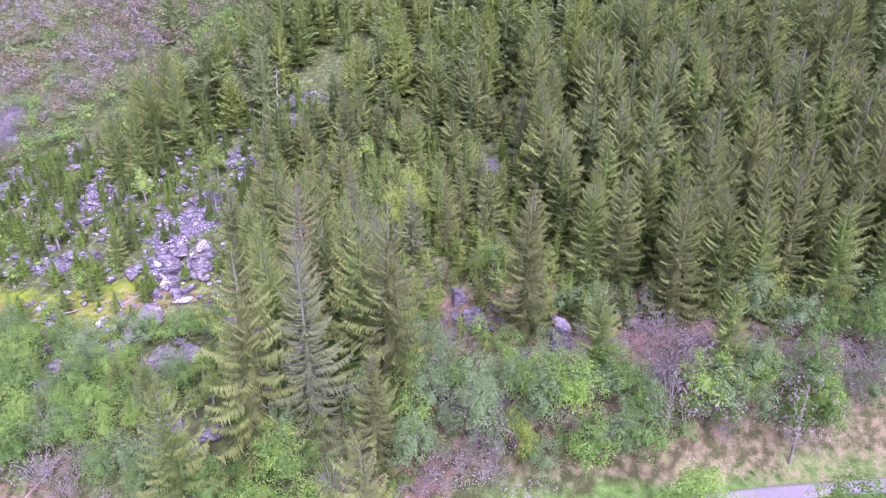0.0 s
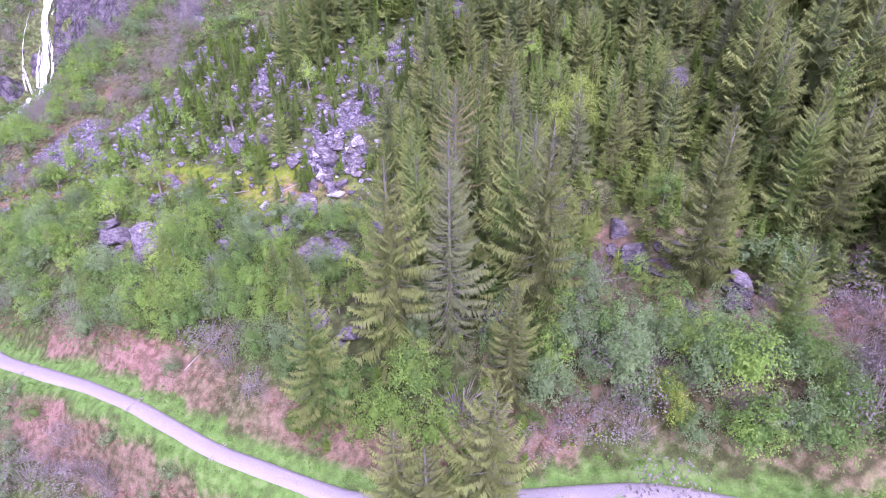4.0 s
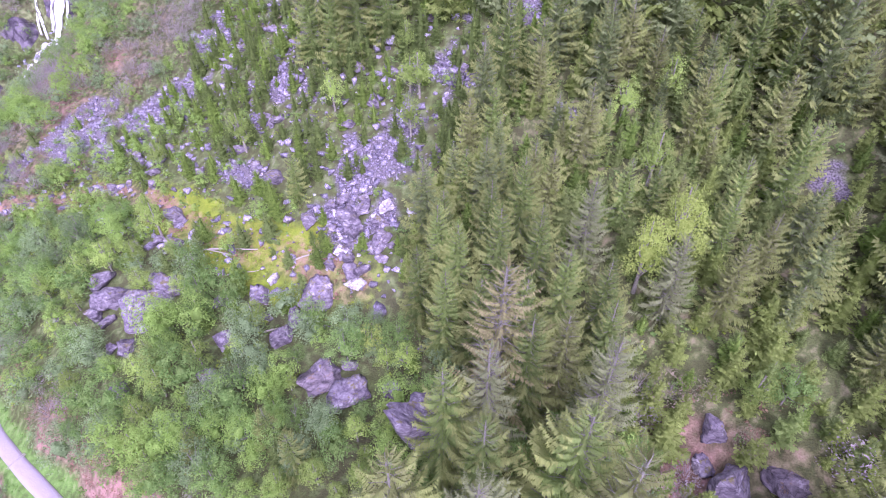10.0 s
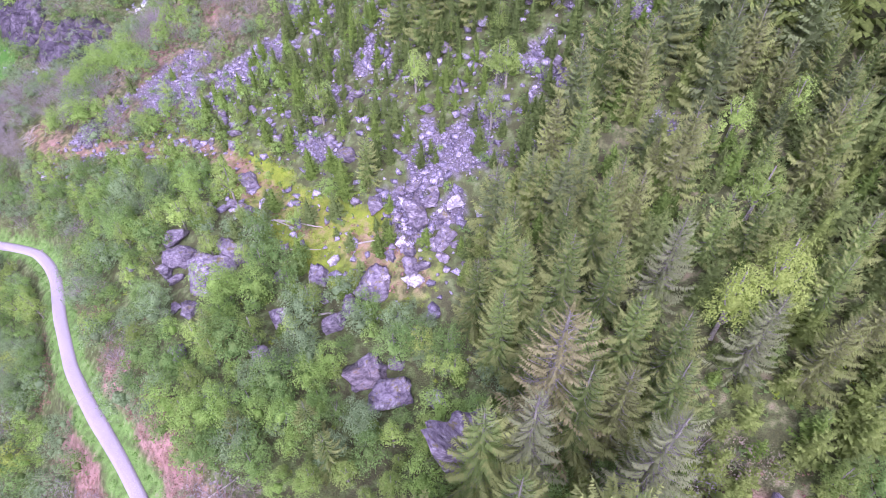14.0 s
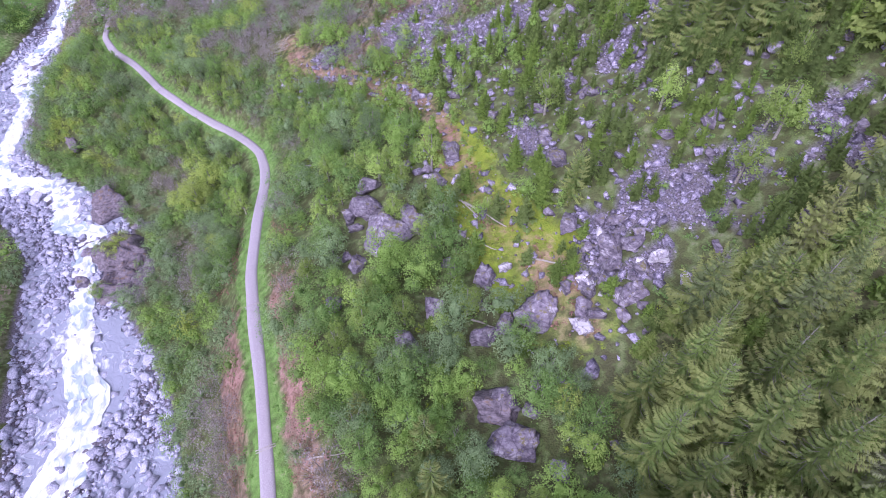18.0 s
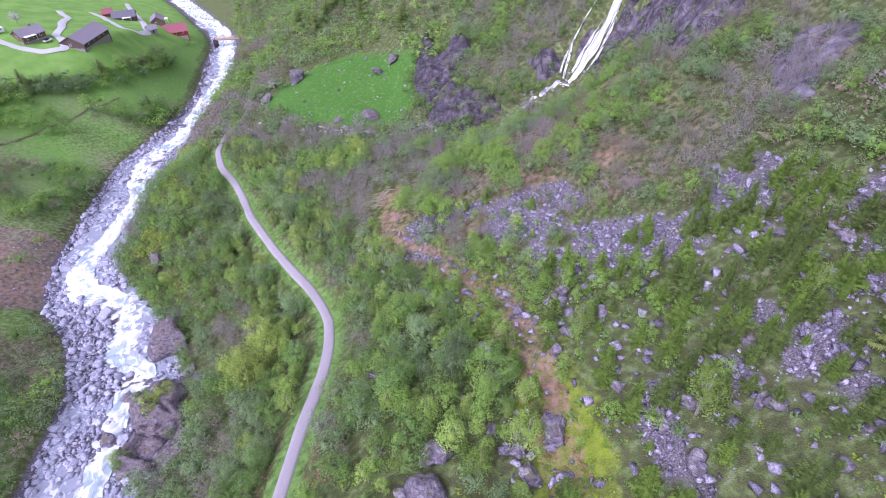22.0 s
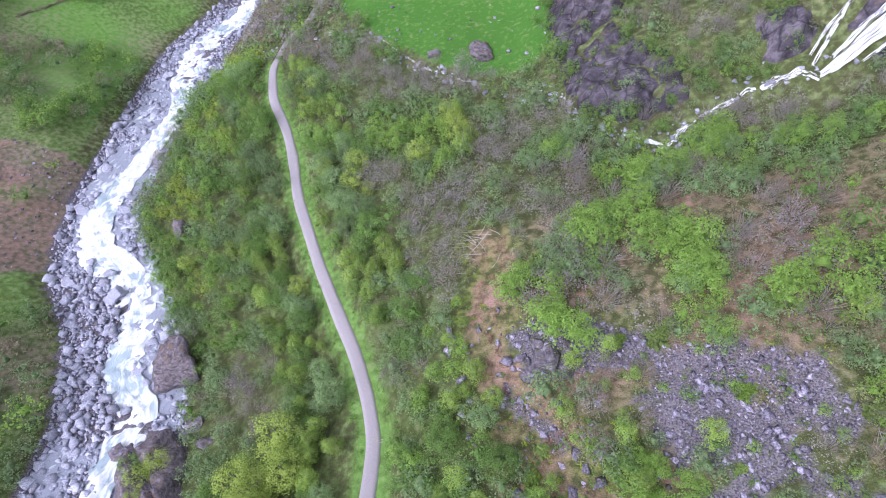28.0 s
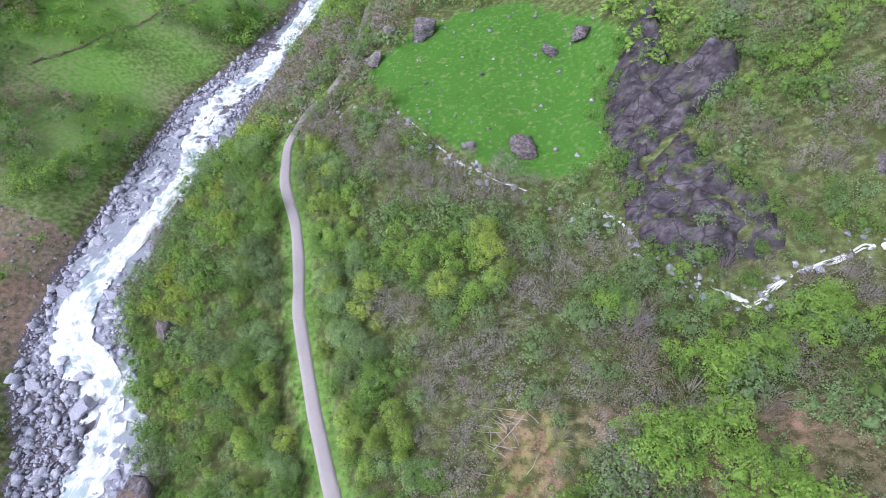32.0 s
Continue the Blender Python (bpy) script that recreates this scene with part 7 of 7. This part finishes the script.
# bridge
bridge = tagged(new("footbridge"), "timber bridge with pale railings over the river", "bridge")
bridge.matrix_basis = Matrix.Translation((-0.5, 446.5, -27.4)) @ Matrix.Rotation(radians(-6), 4, "Z")
for yy in (-1.1, 1.1):
    boxed("beam", (20, 0.35, 0.6), (0, yy, -0.45), WOOD_GREY, bridge)
    boxed("rail", (20, 0.14, 0.16), (0, yy * 1.3, 1.15), WOOD_ORANGE, bridge)
    boxed("rail", (20, 0.10, 0.14), (0, yy * 1.3, 0.6), WOOD_ORANGE, bridge)
    for xx in np.linspace(-9.6, 9.6, 9):
        boxed("post", (0.16, 0.16, 1.3), (float(xx), yy * 1.3, 0.55), WOOD_ORANGE, bridge)
for xx in np.arange(-9.8, 9.9, 0.4):
    boxed("plank", (0.36, 3.2, 0.1), (float(xx), 0, -0.08), WOOD_ORANGE, bridge)
for xx in (-10.2, 10.2):
    boxed("abutment", (2.2, 4.2, 5.5), (xx, 0, -2.9), CLIFF, bridge, "rough stone abutment")

# Small earth brown stones stand in for a brown dirt line, not a wall.
dirt_path = np.array([(-68.3, 268.1), (-61.3, 279.6), (-53.5, 292.2), (-44.6, 305.8), (-37, 319.5)])
wt = np.linspace(0, 4, 330)
dirt_pts = np.stack([np.interp(wt, range(5), dirt_path[:, 0]), np.interp(wt, range(5), dirt_path[:, 1])], -1) + rng.normal(size=(330, 2)) * 0.25
stone_field("brown_dirt_line", STONES, dirt_pts, 0.14 + 0.2 * rng.random(330), EARTH_BANK, "row of small earth brown stones for a dirt line across the pasture", "wall", 0.1)


# ---- farm houses ----
def house(name, centre, turn, size, eaves, ridge, wall_mat, roof_mat, label, windows=2, porch=None, chimney=True, drop=3.0):
    """A gabled house: walls, two roof slopes, windows with frames and panes, door, chimney; turn: degrees of the ridge from x."""
    ob = tagged(new(name), label, "house", "farm houses")
    x, y = centre
    z = float(ground_height(np.array([x]), np.array([y]))[0])
    ob.matrix_basis = pose(x, y, z, 0, 0, turn)
    L, D = size
    bm = bmesh.new()
    pts = [(-L / 2, -D / 2), (L / 2, -D / 2), (L / 2, D / 2), (-L / 2, D / 2)]
    low = [bm.verts.new((a, b, -drop)) for a, b in pts]
    top = [bm.verts.new((a, b, eaves)) for a, b in pts]
    peak = [bm.verts.new((-L / 2, 0, ridge)), bm.verts.new((L / 2, 0, ridge))]
    for a, b in ((0, 1), (2, 3)):
        bm.faces.new((low[a], low[b], top[b], top[a]))
    bm.faces.new((low[1], low[2], top[2], peak[1], top[1]))
    bm.faces.new((low[3], low[0], top[0], peak[0], top[3]))
    part("wall", bm, wall_mat, ob)
    boxed("foundation", (L + 0.1, D + 0.1, drop + 0.4), (0, 0, -drop / 2), STONE_WALL, ob, "grey stone foundation")
    pitch = math.atan2(ridge - eaves, D / 2)
    run = math.hypot(ridge - eaves, D / 2) + 0.6
    for sgn in (-1, 1):
        bm = bmesh.new()
        bmesh.ops.create_cube(bm, size=1.0, matrix=Matrix.Translation((0, sgn * (D / 4 + 0.22), (ridge + eaves) / 2 - 0.02)) @ Matrix.Rotation(-sgn * pitch, 4, "X") @ Matrix.Diagonal((L + 1.0, run, 0.22, 1)))
        roof = part("roof", bm, roof_mat, ob)
        for k in range(7):
            bm = bmesh.new()
            yy, zz = sgn * (D / 2 + 0.35) * (k + 0.5) / 7, ridge - (ridge - eaves + 0.35) * (k + 0.5) / 7 + 0.14
            bmesh.ops.create_cube(bm, size=1.0, matrix=Matrix.Translation((0, yy, zz)) @ Matrix.Rotation(-sgn * pitch, 4, "X") @ Matrix.Diagonal((L + 1.04, 0.08, 0.06, 1)))
            part("batten", bm, roof_mat, roof)
    for sgn in (-1, 1):
        for k in range(windows):
            wx = (k + 0.5) / windows * L * 0.84 - L * 0.42
            w_ob = boxed("window", (1.0, 0.1, 1.2), (wx, sgn * (D / 2 + 0.02), eaves * 0.55), WHITE_PAINT, ob, "white window frame")
            boxed("pane", (0.78, 0.06, 0.98), (wx, sgn * (D / 2 + 0.06), eaves * 0.55), PANE, w_ob)
    for sgn in (-1, 1):
        w_ob = boxed("window", (0.1, 1.0, 1.1), (sgn * (L / 2 + 0.02), 0.8, eaves * 0.6), WHITE_PAINT, ob, "white window frame")
        boxed("pane", (0.06, 0.78, 0.88), (sgn * (L / 2 + 0.06), 0.8, eaves * 0.6), PANE, w_ob)
    d_ob = boxed("door", (1.1, 0.1, min(2.1, eaves + 0.1)), (L * 0.05, -D / 2 - 0.03, eaves - 0.05 - min(2.1, eaves + 0.1) / 2), WOOD_DARK, ob)
    boxed("handle", (0.14, 0.05, 0.05), (L * 0.05 + 0.38, -D / 2 - 0.1, 1.05), WHITE_PAINT, d_ob)
    if chimney:
        boxed("chimney", (0.8, 0.8, 1.8), (L * 0.15, 0, ridge + 0.3), STONE_WALL, ob)
    if porch:
        boxed("porch_roof", (porch[0], porch[1], 0.18), (porch[2], -D / 2 - porch[1] / 2, min(2.5, eaves)), porch[3], ob)
        for sx in (-1, 1):
            boxed("porch_post", (0.16, 0.16, 2.6), (porch[2] + sx * porch[0] * 0.45, -D / 2 - porch[1] * 0.9, min(2.5, eaves) - 1.3), WHITE_PAINT, ob)
    return ob


house("barn", (-53.0, 353.5), 72, (20.5, 12), 1.9, 5.0, WOOD_DARK, SLATE, "big dark wooden barn with a grey slate roof", 4, None, False, 5)
house("farmhouse", (-73.8, 348.5), 47, (10.5, 8), 2.3, 4.7, WOOD_BROWN, SLATE, "small brown farmhouse with a grey roof and pale porch", 3, (5, 2.2, -2.0, WHITE_PAINT))
house("red_barn", (-31.5, 441), 14, (13, 10), 2.4, 5.9, RED_WALL, RED_ROOF, "red painted barn with a red metal roof", 3, None, False, 6)
house("grey_house", (-41.5, 445), 100, (9, 7.5), 2.8, 5.4, WOOD_BROWN, SLATE, "brown house with a grey roof beside the red barn", 2, (4, 2.5, 0, WHITE_PAINT), True, 5)
house("shed", (-38.5, 414), 30, (5, 4.5), 2.4, 4.2, WOOD_GREY_WALL, SLATE, "small grey shed with a metal roof", 1, None, False, 4)
house("dark_house", (-60, 446), 8, (13, 8), 2.6, 5.2, WOOD_DARK, SLATE_DARK, "dark brown house with a dark roof and white porch", 3, (5, 2.5, 1.5, WHITE_PAINT), True, 5)
house("annex", (-69.5, 448), 20, (6, 6), 3.0, 5.0, RED_WALL, RED_ROOF, "small red annex beside the dark house", 1, None, False, 5)

caravan = tagged(new("caravan"), "small white caravan parked beside the farm road", "caravan")
cx_, cy_ = -85.9, 349.0
caravan.matrix_basis = pose(cx_, cy_, on_land(cx_, cy_)[2], 0, 0, 35)
boxed("body", (5.2, 2.2, 2.0), (0, 0, 1.5), WHITE_PAINT, caravan)
boxed("window", (1.2, 0.06, 0.6), (0.8, -1.12, 1.9), PANE, caravan)
boxed("door", (0.7, 0.06, 1.7), (-1.2, -1.12, 1.4), WOOD_GREY_WALL, caravan)
for sy in (-0.95, 0.95):
    bm = bmesh.new()
    bmesh.ops.create_cone(bm, cap_ends=True, segments=14, radius1=0.36, radius2=0.36, depth=0.22, matrix=Matrix.Translation((0, sy, 0.34)) @ Matrix.Rotation(radians(90), 4, "X"))
    part("wheel", bm, SLATE_DARK, caravan)
boxed("tow_bar", (1.3, 0.1, 0.1), (3.1, 0, 0.55), SLATE_DARK, caravan)
car = tagged(new("car"), "small white car parked in the farm yard", "car")
car.matrix_basis = pose(-66.5, 346.5, on_land(-66.5, 346.5)[2], 0, 0, 60)
boxed("body", (4.0, 1.7, 0.7), (0, 0, 0.7), WHITE_PAINT, car)
boxed("cabin", (2.2, 1.5, 0.6), (-0.2, 0, 1.3), PANE, car, "dark glazed cabin")
for sx in (-1.25, 1.25):
    for sy in (-0.78, 0.78):
        bm = bmesh.new()
        bmesh.ops.create_cone(bm, cap_ends=True, segments=12, radius1=0.32, radius2=0.32, depth=0.2, matrix=Matrix.Translation((sx, sy, 0.32)) @ Matrix.Rotation(radians(90), 4, "X"))
        part("wheel", bm, SLATE_DARK, car)
for px_, py_ in ((-83.1, 338.2), (-102.7, 323)):
    pole = tagged(new("utility_pole"), "thin grey wooden utility pole in the meadow", "pole", "utility poles")
    pole.matrix_basis = Matrix.Translation(on_land(px_, py_))
    bm = bmesh.new()
    bmesh.ops.create_cone(bm, cap_ends=True, segments=8, radius1=0.16, radius2=0.1, depth=8.5, matrix=Matrix.Translation((0, 0, 4.0)))
    part("post", bm, WOOD_GREY, pole)
    boxed("crossarm", (1.6, 0.12, 0.12), (0, 0, 7.7), WOOD_GREY, pole)
shape, centre = LEAF_NEAR[2]
blossom = build_tree("fruit_tree", shape, BLOSSOM, 7.0, "pale blossoming fruit tree in the farm meadow", "tree", BARK, 1.1, limbs(centre, rng))
blossom.matrix_basis = Matrix.Translation(on_land(-85.6, 369))
